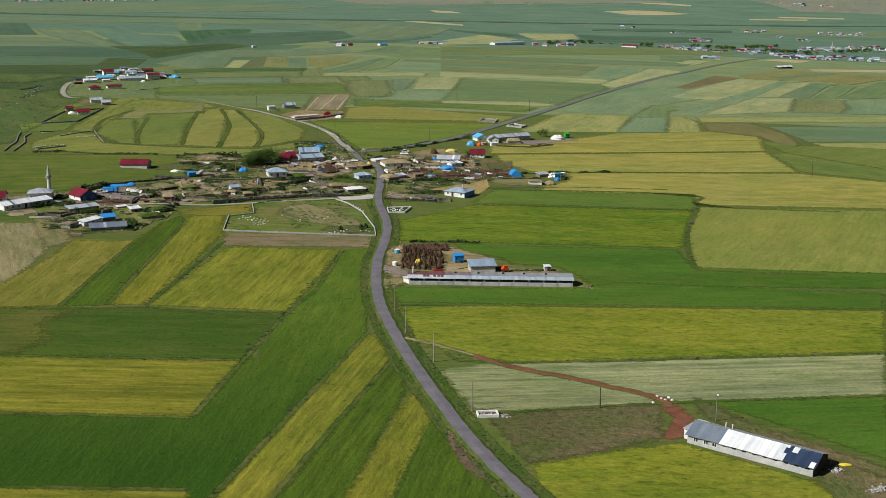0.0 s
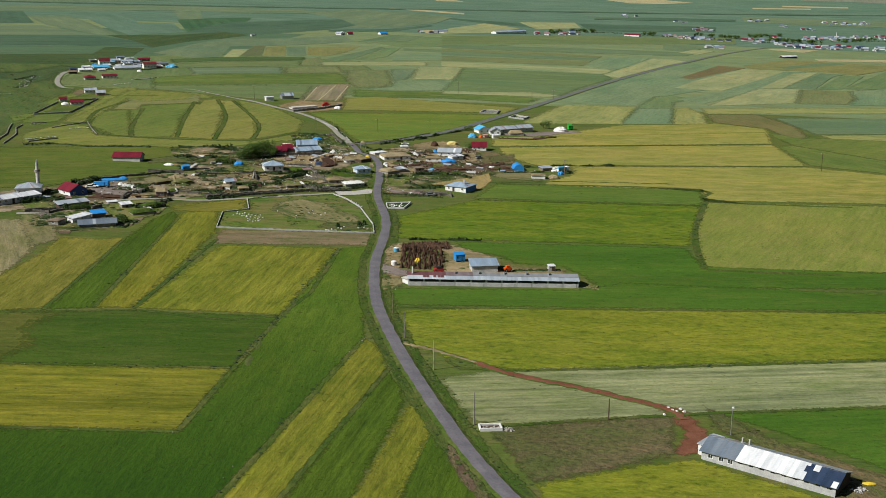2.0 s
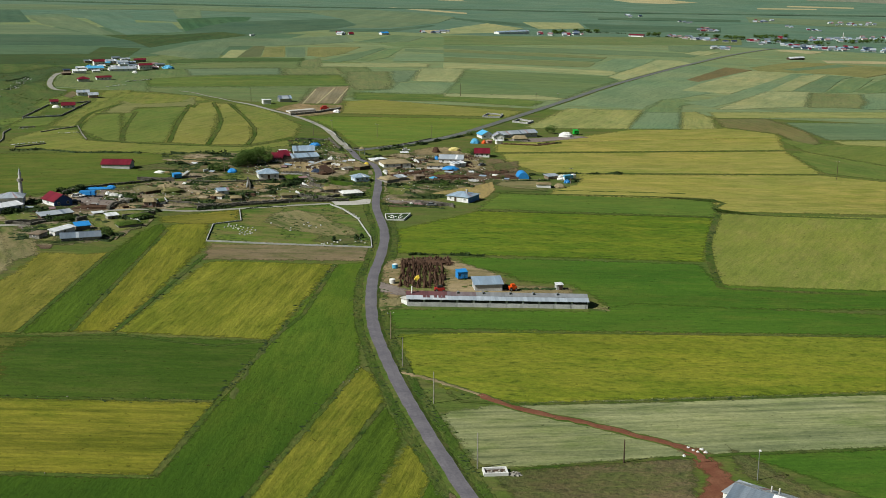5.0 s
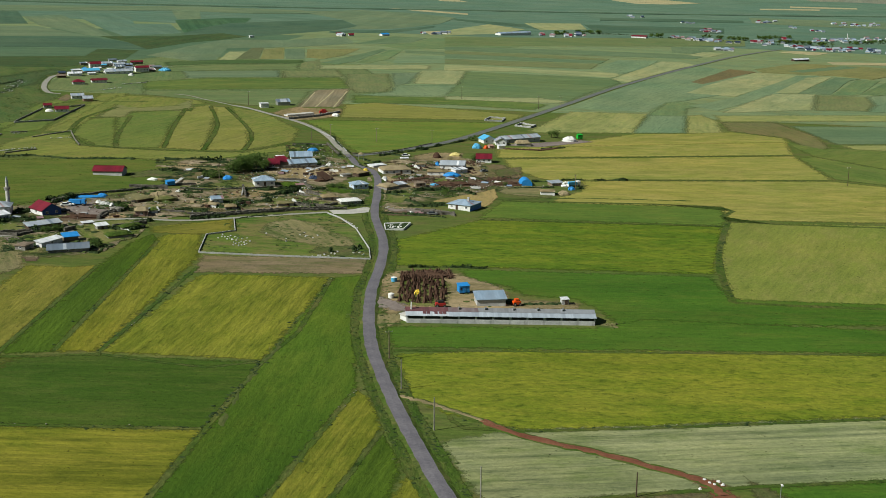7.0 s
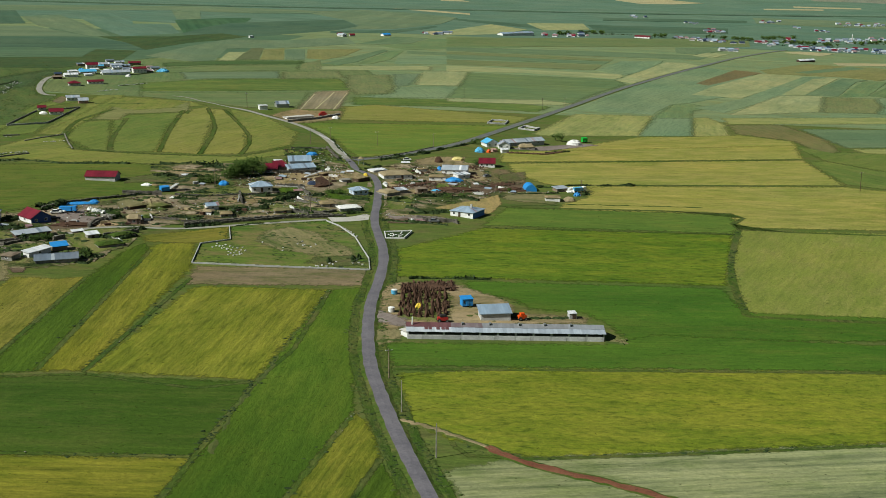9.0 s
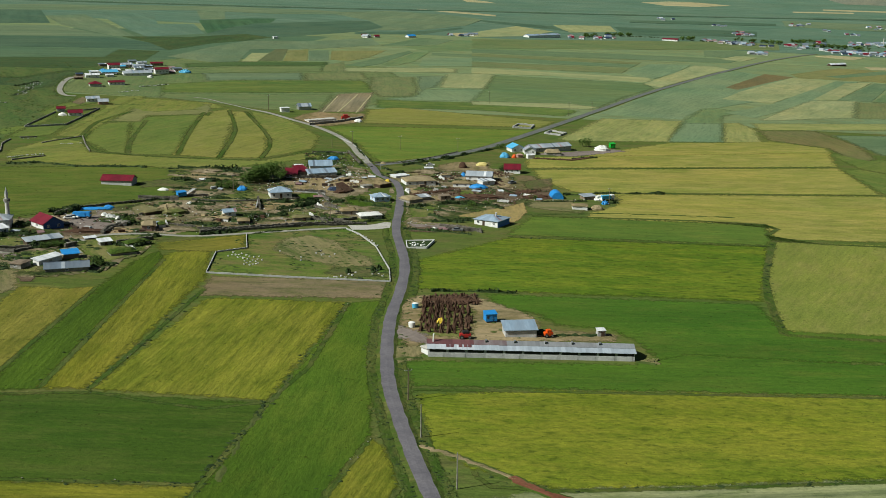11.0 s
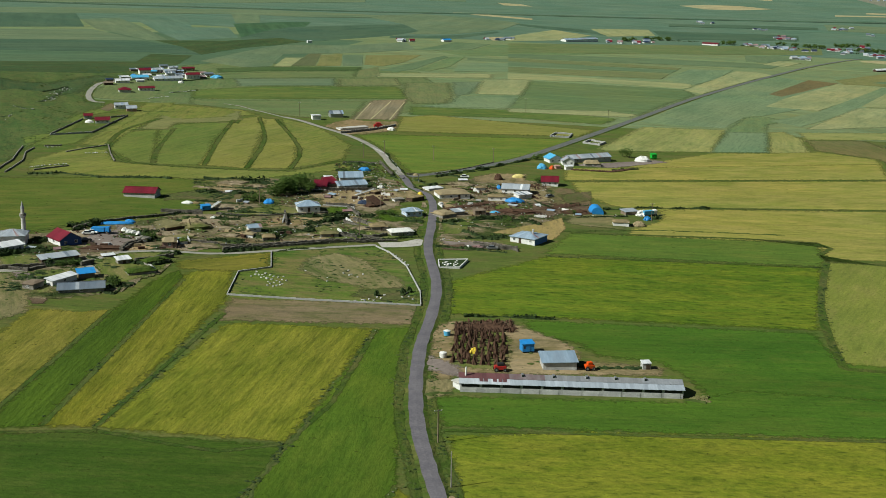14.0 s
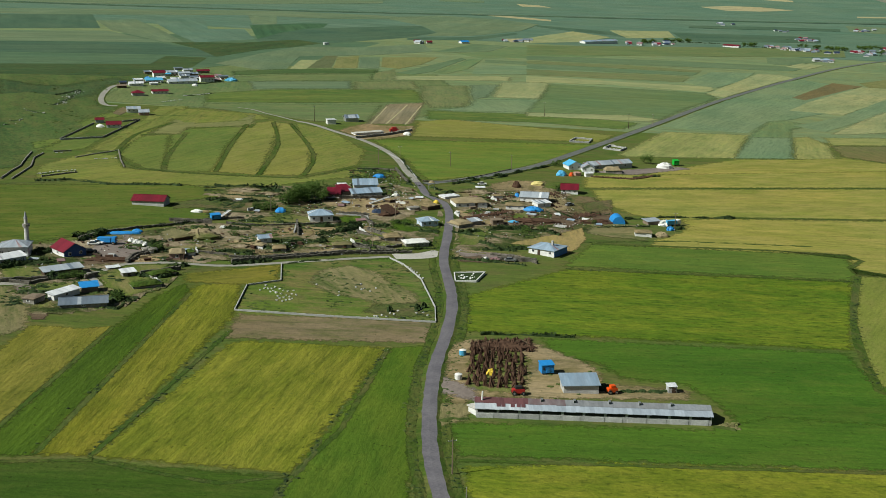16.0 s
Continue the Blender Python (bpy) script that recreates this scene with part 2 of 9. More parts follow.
# down to far_pasture: near crops made paler and bluer, haze in the colour
M["dark_rows"] = crop("hazed_row_crop", G(0.050, 0.110, 0.058), G(0.066, 0.128, 0.066), rows=0.12, lined=0.9)
M["green_hill"] = crop("hazed_green_pasture", G(0.082, 0.138, 0.082), G(0.100, 0.155, 0.090), rows=0.06, lined=0.4)
M["far_olive"] = crop("hazed_olive_pasture", G(0.130, 0.165, 0.071), G(0.160, 0.185, 0.081), G(0.176, 0.182, 0.086), 0.4, lined=0.4)
M["far_olive_dry"] = crop("hazed_ripening_pasture", G(0.165, 0.172, 0.066), G(0.195, 0.195, 0.076), G(0.21, 0.20, 0.085), 0.4, lined=0.4)
M["far_olive_green"] = crop("hazed_grazed_pasture", G(0.111, 0.163, 0.066), G(0.143, 0.180, 0.075), G(0.155, 0.177, 0.080), 0.35, lined=0.5)
M["far_lush_dull"] = crop("hazed_dull_cereal", G(0.062, 0.106, 0.036), G(0.080, 0.120, 0.044), lined=0.5)
M["far_pasture"] = crop("hazed_fresh_pasture", G(0.117, 0.183, 0.085), G(0.144, 0.201, 0.096), G(0.160, 0.200, 0.089), 0.35, lined=0.4)
M["dull"] = crop("dull_fallow_crop", G(0.105, 0.125, 0.062), G(0.125, 0.140, 0.070), lined=0.4)
M["rank_rows"] = crop("rank_green_row_crop", G(0.083, 0.138, 0.036), G(0.110, 0.160, 0.044), G(0.143, 0.171, 0.048), 0.4, rows=0.2, lined=1.0, lumpy=0.8)
# blue added here as well to suggest haze over the field
M["dark_mid"] = crop("hazed_cereal_crop", G(0.114, 0.172, 0.078), G(0.143, 0.191, 0.089), G(0.138, 0.182, 0.073), 0.3, rows=0.15, lined=0.7)
M["olive_gold"] = crop("golden_pasture", G(0.135, 0.136, 0.021), G(0.172, 0.160, 0.026), G(0.195, 0.172, 0.034), 0.45, lined=0.5)
M["balk_turf"] = crop("rank_balk_turf", G(0.044, 0.080, 0.012), G(0.068, 0.102, 0.019), G(0.098, 0.106, 0.032), 0.4, lined=0.1, lumpy=0.8, drawn=0.6)
M["village_meadow"] = crop("grazed_plot", G(0.083, 0.120, 0.022), G(0.122, 0.147, 0.035), G(0.188, 0.165, 0.073), 0.4, lined=0.1, lumpy=0.5)
M["dull_slope"] = crop("dull_hill_pasture", G(0.070, 0.110, 0.017), G(0.098, 0.130, 0.023), G(0.125, 0.135, 0.030), 0.35, lined=0.4, lumpy=0.5)
M["fresh_strip"] = crop("fresh_green_strip", G(0.072, 0.130, 0.020), G(0.096, 0.150, 0.026), G(0.120, 0.160, 0.030), 0.35, lined=0.25, lumpy=0.6)
M["yard"] = rough_mat("trodden_yard", G(0.178, 0.144, 0.127), G(0.241, 0.201, 0.178), 0.12)
M["mud"] = rough_mat("dark_muddy_earth", G(0.085, 0.055, 0.034), G(0.15, 0.11, 0.068), 0.2, relief=0.6)
M["asphalt"] = rough_mat("grey_asphalt", G(0.118, 0.111, 0.128), G(0.168, 0.157, 0.172), 0.25, 0.85, 0.2, (1, 1, 1))
M["asphalt_old"] = rough_mat("worn_asphalt", G(0.10, 0.108, 0.100), G(0.155, 0.16, 0.148), 0.25, 0.9, 0.2)
M["lane"] = rough_mat("pale_gravel_lane", G(0.25, 0.24, 0.21), G(0.33, 0.315, 0.275), 0.3)
M["gravel"] = rough_mat("pale_gravel", G(0.38, 0.36, 0.33), G(0.48, 0.46, 0.42), 0.3)
M["dirt_red"] = rough_mat("red_earth", G(0.140, 0.050, 0.027), G(0.205, 0.090, 0.050), 0.3)
M["village"], _t, _b = nodes_for("worn_village_ground", 0.95, 0, 0.1)
_c = ramp(_t, noise_at(_t, 0.075, 7, (0.6, 1, 1), rough=0.68), [(0.34, G(0.020, 0.034, 0.009)), (0.41, G(0.056, 0.078, 0.021)), (0.46, G(0.115, 0.115, 0.050)), (0.52, G(0.22, 0.178, 0.115)), (0.62, G(0.34, 0.275, 0.195))])
_f = noise_at(_t, 1.0, 5, rough=0.75)
_c = mixed(_t, 1.0, _c, ramp(_t, _f, [(0.3, (0.55, 0.58, 0.5)), (0.7, (1.3, 1.28, 1.25))]), "MULTIPLY")
_t.links.new(_c, _b.inputs["Base Color"])
bumped(_t, _b, _f, 0.9, 0.7)
M["earth"] = crop("trodden_earth", G(0.25, 0.185, 0.108), G(0.34, 0.26, 0.160), G(0.15, 0.128, 0.058), 0.35, relief=0.4, lined=0.15)
M["rail_grey"] = rough_mat("railway_ballast", G(0.17, 0.19, 0.165), G(0.22, 0.235, 0.21), 0.1)
M["straw"] = rough_mat("old_straw", G(0.24, 0.19, 0.11), G(0.33, 0.27, 0.16), 0.3)
M["stone"] = rough_mat("field_stone", G(0.15, 0.14, 0.12), G(0.34, 0.32, 0.285), 0.8)
M["wall_stone"] = rough_mat("lichened_wall_stone", G(0.060, 0.054, 0.042), G(0.20, 0.185, 0.155), 0.9)
M["block"] = rough_mat("concrete_block", G(0.33, 0.33, 0.33), G(0.50, 0.50, 0.49), 0.5)
M["white_wall"] = plain("white_limewash", G(0.80, 0.80, 0.79), 0.85, vary=0.16, scale=0.7)
M["white_paint"] = plain("white_paint", G(0.80, 0.80, 0.78), 0.6, vary=0.08)
M["blue_wall"] = plain("blue_paint", G(0.045, 0.10, 0.30), 0.7)
M["blue_wall_light"] = plain("bright_blue_paint", G(0.09, 0.22, 0.55), 0.7)
M["pale_blue_wall"] = plain("pale_blue_limewash", G(0.52, 0.62, 0.76), 0.8, vary=0.1)
M["pink_wall"] = plain("pink_limewash", G(0.42, 0.25, 0.21), 0.85)
M["red_roof"] = sheet_metal("red_sheet_roof", G(0.165, 0.010, 0.024), G(0.115, 0.009, 0.018), 0.55, 0.0, 0.25)
M["grey_roof"] = sheet_metal("grey_sheet_roof", G(0.33, 0.37, 0.42), G(0.42, 0.45, 0.48))
M["blue_roof"] = sheet_metal("pale_blue_sheet_roof", G(0.26, 0.35, 0.45), G(0.36, 0.44, 0.53))
M["slate_roof"] = sheet_metal("slate_grey_sheet_roof", G(0.13, 0.165, 0.21), G(0.19, 0.22, 0.26))
M["white_roof"] = sheet_metal("white_sheet_roof", G(0.74, 0.75, 0.77), G(0.60, 0.62, 0.65))
M["red_earth"] = M["dirt_red"]
M["navy_roof"] = sheet_metal("navy_sheet_roof", G(0.020, 0.035, 0.075), G(0.035, 0.055, 0.10))
M["rust_roof"] = sheet_metal("rusted_sheet_roof", G(0.24, 0.10, 0.10), G(0.42, 0.38, 0.38))
M["tarp"] = plain("blue_tarpaulin", G(0.03, 0.26, 0.66), 0.5, scale=0.8)
M["sky_tarp"] = plain("pale_blue_tarpaulin", G(0.10, 0.42, 0.70), 0.5, scale=0.8)
M["yellow_tarp"] = plain("yellow_tarpaulin", G(0.75, 0.55, 0.05), 0.6)
M["cream_tarp"] = plain("cream_tarpaulin", G(0.68, 0.58, 0.22), 0.7)
M["white_tarp"] = plain("white_tarpaulin", G(0.80, 0.80, 0.77), 0.6)
M["glass"] = plain("dark_glass", G(0.02, 0.025, 0.03), 0.12, spec=0.6, vary=0.05)
M["wood"] = rough_mat("weathered_wood", G(0.16, 0.12, 0.085), G(0.24, 0.19, 0.14), 0.8)
M["dark_wood"] = rough_mat("dark_wood", G(0.05, 0.035, 0.025), G(0.09, 0.06, 0.04), 0.8)
M["dung"] = rough_mat("dried_dung", G(0.055, 0.029, 0.019), G(0.105, 0.060, 0.038), 0.8, relief=0.6)
M["concrete"] = rough_mat("pale_concrete", G(0.42, 0.41, 0.38), G(0.54, 0.52, 0.48), 0.6)
M["steel"] = plain("galvanised_steel", G(0.42, 0.43, 0.44), 0.45, 0.6)
M["orange"] = plain("orange_paint", G(0.75, 0.10, 0.01), 0.45)
M["rubber"] = plain("black_rubber", G(0.02, 0.02, 0.02), 0.8)
M["red_paint"] = plain("red_paint", G(0.42, 0.03, 0.025), 0.5)
M["green_paint"] = plain("green_paint", G(0.02, 0.42, 0.04), 0.5)
M["leaf"] = rough_mat("tree_foliage", G(0.048, 0.096, 0.017), G(0.094, 0.146, 0.026), 0.6, 0.8, 0.3)
M["bush"] = rough_mat("bush_foliage", G(0.012, 0.026, 0.007), G(0.042, 0.068, 0.018), 0.45, 0.85, 0.3)
M["weed"] = rough_mat("rank_grass", G(0.034, 0.062, 0.010), G(0.082, 0.108, 0.026), 0.5, 0.9, 0.3)
M["balk"] = rough_mat("rank_balk_grass", G(0.042, 0.070, 0.012), G(0.098, 0.112, 0.030), 0.45, 0.9, 0.5)
M["bark"] = rough_mat("bark", G(0.06, 0.045, 0.03), G(0.10, 0.08, 0.055), 1.5)


# ---- ground and helpers ----
def smooth(a, b, v):
    v = min(max((v - a) / (b - a), 0.0), 1.0)
    return v * v * (3 - 2 * v)


def gz(x, y):
    """Height of the land: it falls to the east, and rises to low hills far to the north."""
    return -0.0402 * x * (1 - 0.85 * smooth(1900, 3600, y)) + 75 * smooth(2000, 4700, y)


def inside(p, poly):
    hit_it, n = False, len(poly)
    for i in range(n):
        a, b = poly[i], poly[(i + 1) % n]
        if (a[1] > p[1]) != (b[1] > p[1]) and p[0] < (b[0] - a[0]) * (p[1] - a[1]) / (b[1] - a[1]) + a[0]:
            hit_it = not hit_it
    return hit_it


def mesh_of(name, bm, material):
    me = bpy.data.meshes.new(name)
    bm.to_mesh(me)
    bm.free()
    for one in material if isinstance(material, (list, tuple)) else [material]:
        me.materials.append(M[one] if isinstance(one, str) else one)
    return me


def part(name, bm, material, parent, label=""):
    ob = new(name, mesh_of(name, bm, material))
    ob.parent = parent
    return tagged(ob, label)


def thing(name, label, category, m, group="", kind=""):
    ob = new(name)
    ob.matrix_world = m
    ob.empty_display_size = 0.5
    return tagged(ob, label, category, group, kind)


def at(x, y, yaw=0.0, up=0.0):
    return pose(x, y, gz(x, y) + up, 0, 0, yaw)


def along(yaw):
    """Degrees by which a long building dips eastward with the land."""
    return math.degrees(math.atan(0.0402 * math.cos(radians(yaw))))


def box(bm, x0, y0, z0, x1, y1, z1, mat=0):
    v = [bm.verts.new(p) for p in ((x0, y0, z0), (x1, y0, z0), (x1, y1, z0), (x0, y1, z0), (x0, y0, z1), (x1, y0, z1), (x1, y1, z1), (x0, y1, z1))]
    for f in ((3, 2, 1, 0), (4, 5, 6, 7), (0, 1, 5, 4), (1, 2, 6, 5), (2, 3, 7, 6), (3, 0, 4, 7)):
        bm.faces.new([v[i] for i in f]).material_index = mat
    return bm


def boxed(*a):
    return box(bmesh.new(), *a)


def slab(bm, corners, thick):
    """A plate of the given top corners (counter-clockwise from above), thick metres deep."""
    a = [bm.verts.new(c) for c in corners]
    b = [bm.verts.new((c[0], c[1], c[2] - thick)) for c in corners]
    bm.faces.new(a)
    bm.faces.new(b[::-1])
    n = len(a)
    for i in range(n):
        bm.faces.new((a[i], b[i], b[(i + 1) % n], a[(i + 1) % n]))
    return bm


def jitter_line(pts, step, amount, seed, closed=False):
    rng = random.Random(seed)
    out = []
    for i in range(len(pts) if closed else len(pts) - 1):
        a, b = Vector(pts[i]), Vector(pts[(i + 1) % len(pts)])
        n = max(1, int((b - a).length / step))
        side = Vector((-(b - a).y, (b - a).x)).normalized() if (b - a).length > 0 else Vector((0, 0))
        for k in range(n):
            p = a.lerp(b, k / n)
            out.append(p + side * rng.uniform(-amount, amount) * (1 if k else 0.3))
    if not closed:
        out.append(Vector(pts[-1]))
    return out


gb = bmesh.new()
_xs = list(range(-4500, 4501, 150))
_ys = [-300, 0, 400, 860, 1250, 1700] + list(range(1850, 4850, 75))
_grid = [[gb.verts.new((x, y, gz(x, y))) for x in _xs] for y in _ys]
# from 860 m on the sheet takes the greens tinted with haze
for j in range(len(_ys) - 1):
    for i in range(len(_xs) - 1):
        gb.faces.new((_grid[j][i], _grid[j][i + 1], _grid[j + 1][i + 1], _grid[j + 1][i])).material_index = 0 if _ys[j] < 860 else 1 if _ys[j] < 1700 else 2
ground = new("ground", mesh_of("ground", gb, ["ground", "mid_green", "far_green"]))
tagged(ground, "rough green grassland on a gently tilted plain", "ground", kind="structure")

FIELD_WORDS = {
    "lush_graded": "green cereal field, denser at its lower end", "weedy_cereal": "weedy olive patch in a dull cereal field", "strip_olive": "olive-yellow strip of pasture",
    "fresh_strip": "fresh green strip of crop", "village_meadow": "grazed green plot between village walls", "dull_slope": "dull green pasture below the hill",
    "olive_gold": "golden olive strip of ripening pasture", "balk_turf": "dark balk of rank turf between plots", "far_olive": "distant olive pasture", "far_olive_dry": "distant ripening olive strip",
    "far_olive_green": "distant grazed green strip", "far_lush_dull": "distant dull green cereal strip", "far_pasture": "distant fresh green field", "dark_rows": "distant deep green row crop",
    "green_hill": "distant green pasture slope", "dull": "dull greyish green fallow strip", "rank_rows": "rank green row crop", "dark_mid": "green cereal field with haze blue in its colour",
    "lush": "lush green cereal field with faint drill rows", "lush_dull": "dull green cereal field with drill rows", "lush_mid": "mid green cereal field with drill rows",
    "pasture": "fresh green pasture field", "yellow": "yellow flowering crop field speckled with green", "dry": "ripening straw-yellow crop field", "dry2": "yellow-green ripening crop field",
    "pale": "pale mown hay field with swath lines", "green": "green crop strip with haze blue in its colour", "dark": "deep green crop strip", "far_green": "distant green field, haze blue mixed into its colour",
    "far_dark": "distant dark pasture slope", "far_pale": "distant pale green field", "far_grey": "distant hills greyed by haze put into the colour", "far_dry": "distant ripening crop strip",
    "far_tan": "distant tan stubble field", "tan": "fallow brownish field", "yellow_green": "yellowing green crop field", "meadow_green": "bright green crop field with yellow tips",
    "pale_green": "pale ripening green crop field", "weedy": "rank green meadow", "dry_grass": "patch of dry tan grass", "straw_ground": "straw-strewn threshing ground",
    "yard": "trodden greyish earth yard", "red_earth": "bare red earth yard", "mud": "dark muddy dung-strewn ground", "earth": "bare tan trodden earth",
    "olive_dry": "ripening olive-yellow pasture strip", "olive_green": "olive green grazed pasture", "slope_dark": "dark green hill pasture", "hill": "grazed hill slope with uneven turf",
    "stubble": "greyish tan stubble plot", "soil": "bare brown soil field", "plough": "ploughed pale brown field", "scrub": "dry brownish pasture with tufts", "brown": "trampled brown earth strip"}


RAGGED = ("earth", "mud", "yard", "dry_grass", "straw_ground", "scrub", "red_earth", "weedy", "village", "village_meadow", "stubble", "brown")


LEVEL = []


def frayed(kind):
    """Lets a crop thin out in tufts towards the rim of its plot, where the "fray" of the mesh rises to one."""
    t = M[kind].node_tree
    at_rim, add, cut = t.nodes.new("ShaderNodeAttribute"), t.nodes.new("ShaderNodeMath"), t.nodes.new("ShaderNodeMapRange")
    at_rim.attribute_name = "fray"
    tuft = noise_at(t, 0.55, 6, (1, 1, 1), rough=0.72)
    add.operation = "MULTIPLY_ADD"
    add.inputs[1].default_value = 2.4
    t.links.new(tuft, add.inputs[0])
    t.links.new(at_rim.outputs["Fac"], add.inputs[2])
    for name, v in (("From Min", 1.46), ("From Max", 1.94), ("To Min", 1.0), ("To Max", 0.0)):
        cut.inputs[name].default_value = v
    t.links.new(add.outputs[0], cut.inputs["Value"])
    t.links.new(cut.outputs["Result"], t.nodes["Principled BSDF"].inputs["Alpha"])


for _k in FIELD_WORDS:
    frayed(_k)


def moved_rim(pts, d):
    """The outline of a plot pushed outwards by d, corner by corner."""
    out = []
    area = sum(a.x * b.y - b.x * a.y for a, b in zip(pts, pts[1:] + pts[:1]))
    sign = 1 if area > 0 else -1
    for a, p, b in zip(pts[-1:] + pts[:-1], pts, pts[1:] + pts[:1]):
        u, v = (p - a).normalized(), (b - p).normalized()
        n = Vector((u.y + v.y, -u.x - v.x)) * sign / max(0.45, 1 + u.dot(v))
        out.append(p + n * d)
    return out


def field(kind, turn, layer, pts, soft=1.0):
    """A tilled plot, lying a little above the ground sheet; its rows run along local x and its rim frays out."""
    if kind in ("earth", "yard", "mud", "straw_ground", "village_meadow", "lush_mid", "scrub", "dry_grass") and 400 < pts[0][1] < 660:
        LEVEL.append(pts)
    longest = max(((Vector(b) - Vector(a)) for a, b in zip(pts, pts[1:] + pts[:1])), key=lambda e: e.length)
    turn = turn or math.degrees(math.atan2(longest.y, longest.x))
    r = Matrix.Rotation(-radians(turn), 2)
    far = max(p[1] for p in pts) > 1200
    bm = bmesh.new()
    fray = bm.verts.layers.float.new("fray")
    if far:
        size = (Vector(pts[0]) - Vector(pts[len(pts) // 2])).length
        bm.faces.new([bm.verts.new((p.x, p.y, 0)) for p in (r @ q for q in jitter_line(pts, max(3.0, size / 40), min(0.5, size / 150), layer, True))])
    else:
        rim = [r @ Vector(p) for p in pts]
        round_it = list(zip(rim, rim[1:] + rim[:1]))
        wide = abs(sum(a.x * b.y - b.x * a.y for a, b in round_it)) / sum((b - a).length for a, b in round_it)
        w = min(soft * (2.2 if kind in RAGGED else 0.6 + pts[0][1] * 0.004), 0.35 * wide)
        while w > 0.05 and any((d - c).dot(b - a) <= 0 for (a, b), (c, d) in zip(round_it, zip(moved_rim(rim, -w), moved_rim(rim, -w)[1:] + moved_rim(rim, -w)[:1]))):
            w *= 0.6
        inner = [bm.verts.new((p.x, p.y, 0)) for p in moved_rim(rim, -w)]
        outer = [bm.verts.new((p.x, p.y, 0)) for p in moved_rim(rim, w * 0.75)]
        for v in outer:
            v[fray] = 1.0
        bm.faces.new(inner)
        for k in range(len(rim)):
            m = (k + 1) % len(rim)
            bm.faces.new((inner[k], inner[m], outer[m], outer[k]))
    back = Matrix.Rotation(radians(turn), 2)
    if max(p[1] for p in pts) > 1850:
        for x in range(-4500, 4501, 150):
            c, d = r @ Vector((x, 0)), r @ Vector((1, 0))
            bmesh.ops.bisect_plane(bm, geom=bm.verts[:] + bm.edges[:] + bm.faces[:], plane_co=(c.x, c.y, 0), plane_no=(d.x, d.y, 0))
        for y in range(1850, 4800, 75):
            c = r @ Vector((0, y))
            d = r @ Vector((0, 1))
            bmesh.ops.bisect_plane(bm, geom=bm.verts[:] + bm.edges[:] + bm.faces[:], plane_co=(c.x, c.y, 0), plane_no=(d.x, d.y, 0))
    bmesh.ops.triangulate(bm, faces=bm.faces[:])
    for v in bm.verts:
        w = back @ v.co.xy
        v.co.z = gz(w.x, w.y) + 0.012 + layer * (0.0006 + 0.006 * smooth(700, 1300, w.y) + 0.010 * smooth(1850, 2200, w.y)) + 0.22 * smooth(1850, 2200, w.y)
    for f in bm.faces:
        if f.normal.z < 0:
            f.normal_flip()
    if far:
        out = bmesh.ops.extrude_edge_only(bm, edges=[e for e in bm.edges if e.is_boundary])
        for v in out["geom"]:
            if isinstance(v, bmesh.types.BMVert):
                v.co.z -= 1.2
    ob = new("field", mesh_of("field", bm, kind))
    ob.matrix_world = Matrix.Rotation(radians(turn), 4, "Z")
    return tagged(ob, FIELD_WORDS[kind], "field", kind="structure")


def balk_band(pts, wide, kind, layer):
    """A soft-edged strip of unmown growth that follows a line between two plots."""
    line = curve_points(pts, 3)
    left, right = [], []
    for k, p in enumerate(line):
        d = (line[min(k + 1, len(line) - 1)] - line[max(k - 1, 0)]).normalized()
        h = wide * (0.5 + 0.18 * noise.noise((p.x * 0.07, p.y * 0.07, layer)))
        left.append((p.x - d.y * h, p.y + d.x * h))
        right.append((p.x + d.y * h, p.y - d.x * h))
    return field(kind, math.degrees(math.atan2(pts[-1][1] - pts[0][1], pts[-1][0] - pts[0][0])), layer, left + right[::-1], 3.0)


ROAD_WORDS = {"asphalt": "grey asphalt village road, patched and worn", "asphalt_old": "older worn asphalt road across the plain", "lane": "pale gravel lane",
              "earth": "trodden earth farm track", "gravel": "pale gravel apron beside the road", "dirt_red": "red earth farm track", "yard": "greyish earth farm track"}


def curve_points(pts, n=6):
    out = []
    for i in range(len(pts) - 1):
        a, b, c, d = (Vector(pts[min(max(k, 0), len(pts) - 1)]) for k in (i - 1, i, i + 1, i + 2))
        for k in range(n):
            s = k / n
            out.append(0.5 * ((2 * b) + (c - a) * s + (2 * a - 5 * b + 4 * c - d) * s * s + (3 * b - a - 3 * c + d) * s ** 3))
    return out + [Vector(pts[-1])]


def road(pts, width, kind):
    line = curve_points(pts)
    rise = 0.34 if kind.startswith("asphalt") else 0.16
    rng = random.Random(len(pts))
    bm = bmesh.new()
    rows = []
    for i, p in enumerate(line):
        d = (line[min(i + 1, len(line) - 1)] - line[max(i - 1, 0)]).normalized()
        s = Vector((d.y, -d.x))
        row = []
        for off, up in ((-width / 2 - 1.2, 0.0), (-width / 2, rise), (0, rise + 0.06), (width / 2, rise), (width / 2 + 1.2, 0.0)):
            q = p + s * (off + rng.uniform(-0.15, 0.15) * (3 if kind in ("dirt_red", "earth") and off else 3 if abs(off) > width / 2 else 1))
            row.append(bm.verts.new((q.x, q.y, gz(q.x, q.y) + up)))
        rows.append(row)
    for a, b in zip(rows, rows[1:]):
        for k in range(4):
            f = bm.faces.new((a[k], a[k + 1], b[k + 1], b[k]))
            f.material_index = 1 if k in (0, 3) else 0
            f.normal_update()
            if f.normal.z < 0:
                f.normal_flip()
    ob = new("road", mesh_of("road", bm, [kind, "balk_turf"]))
    return tagged(ob, ROAD_WORDS[kind], "road", kind="structure")


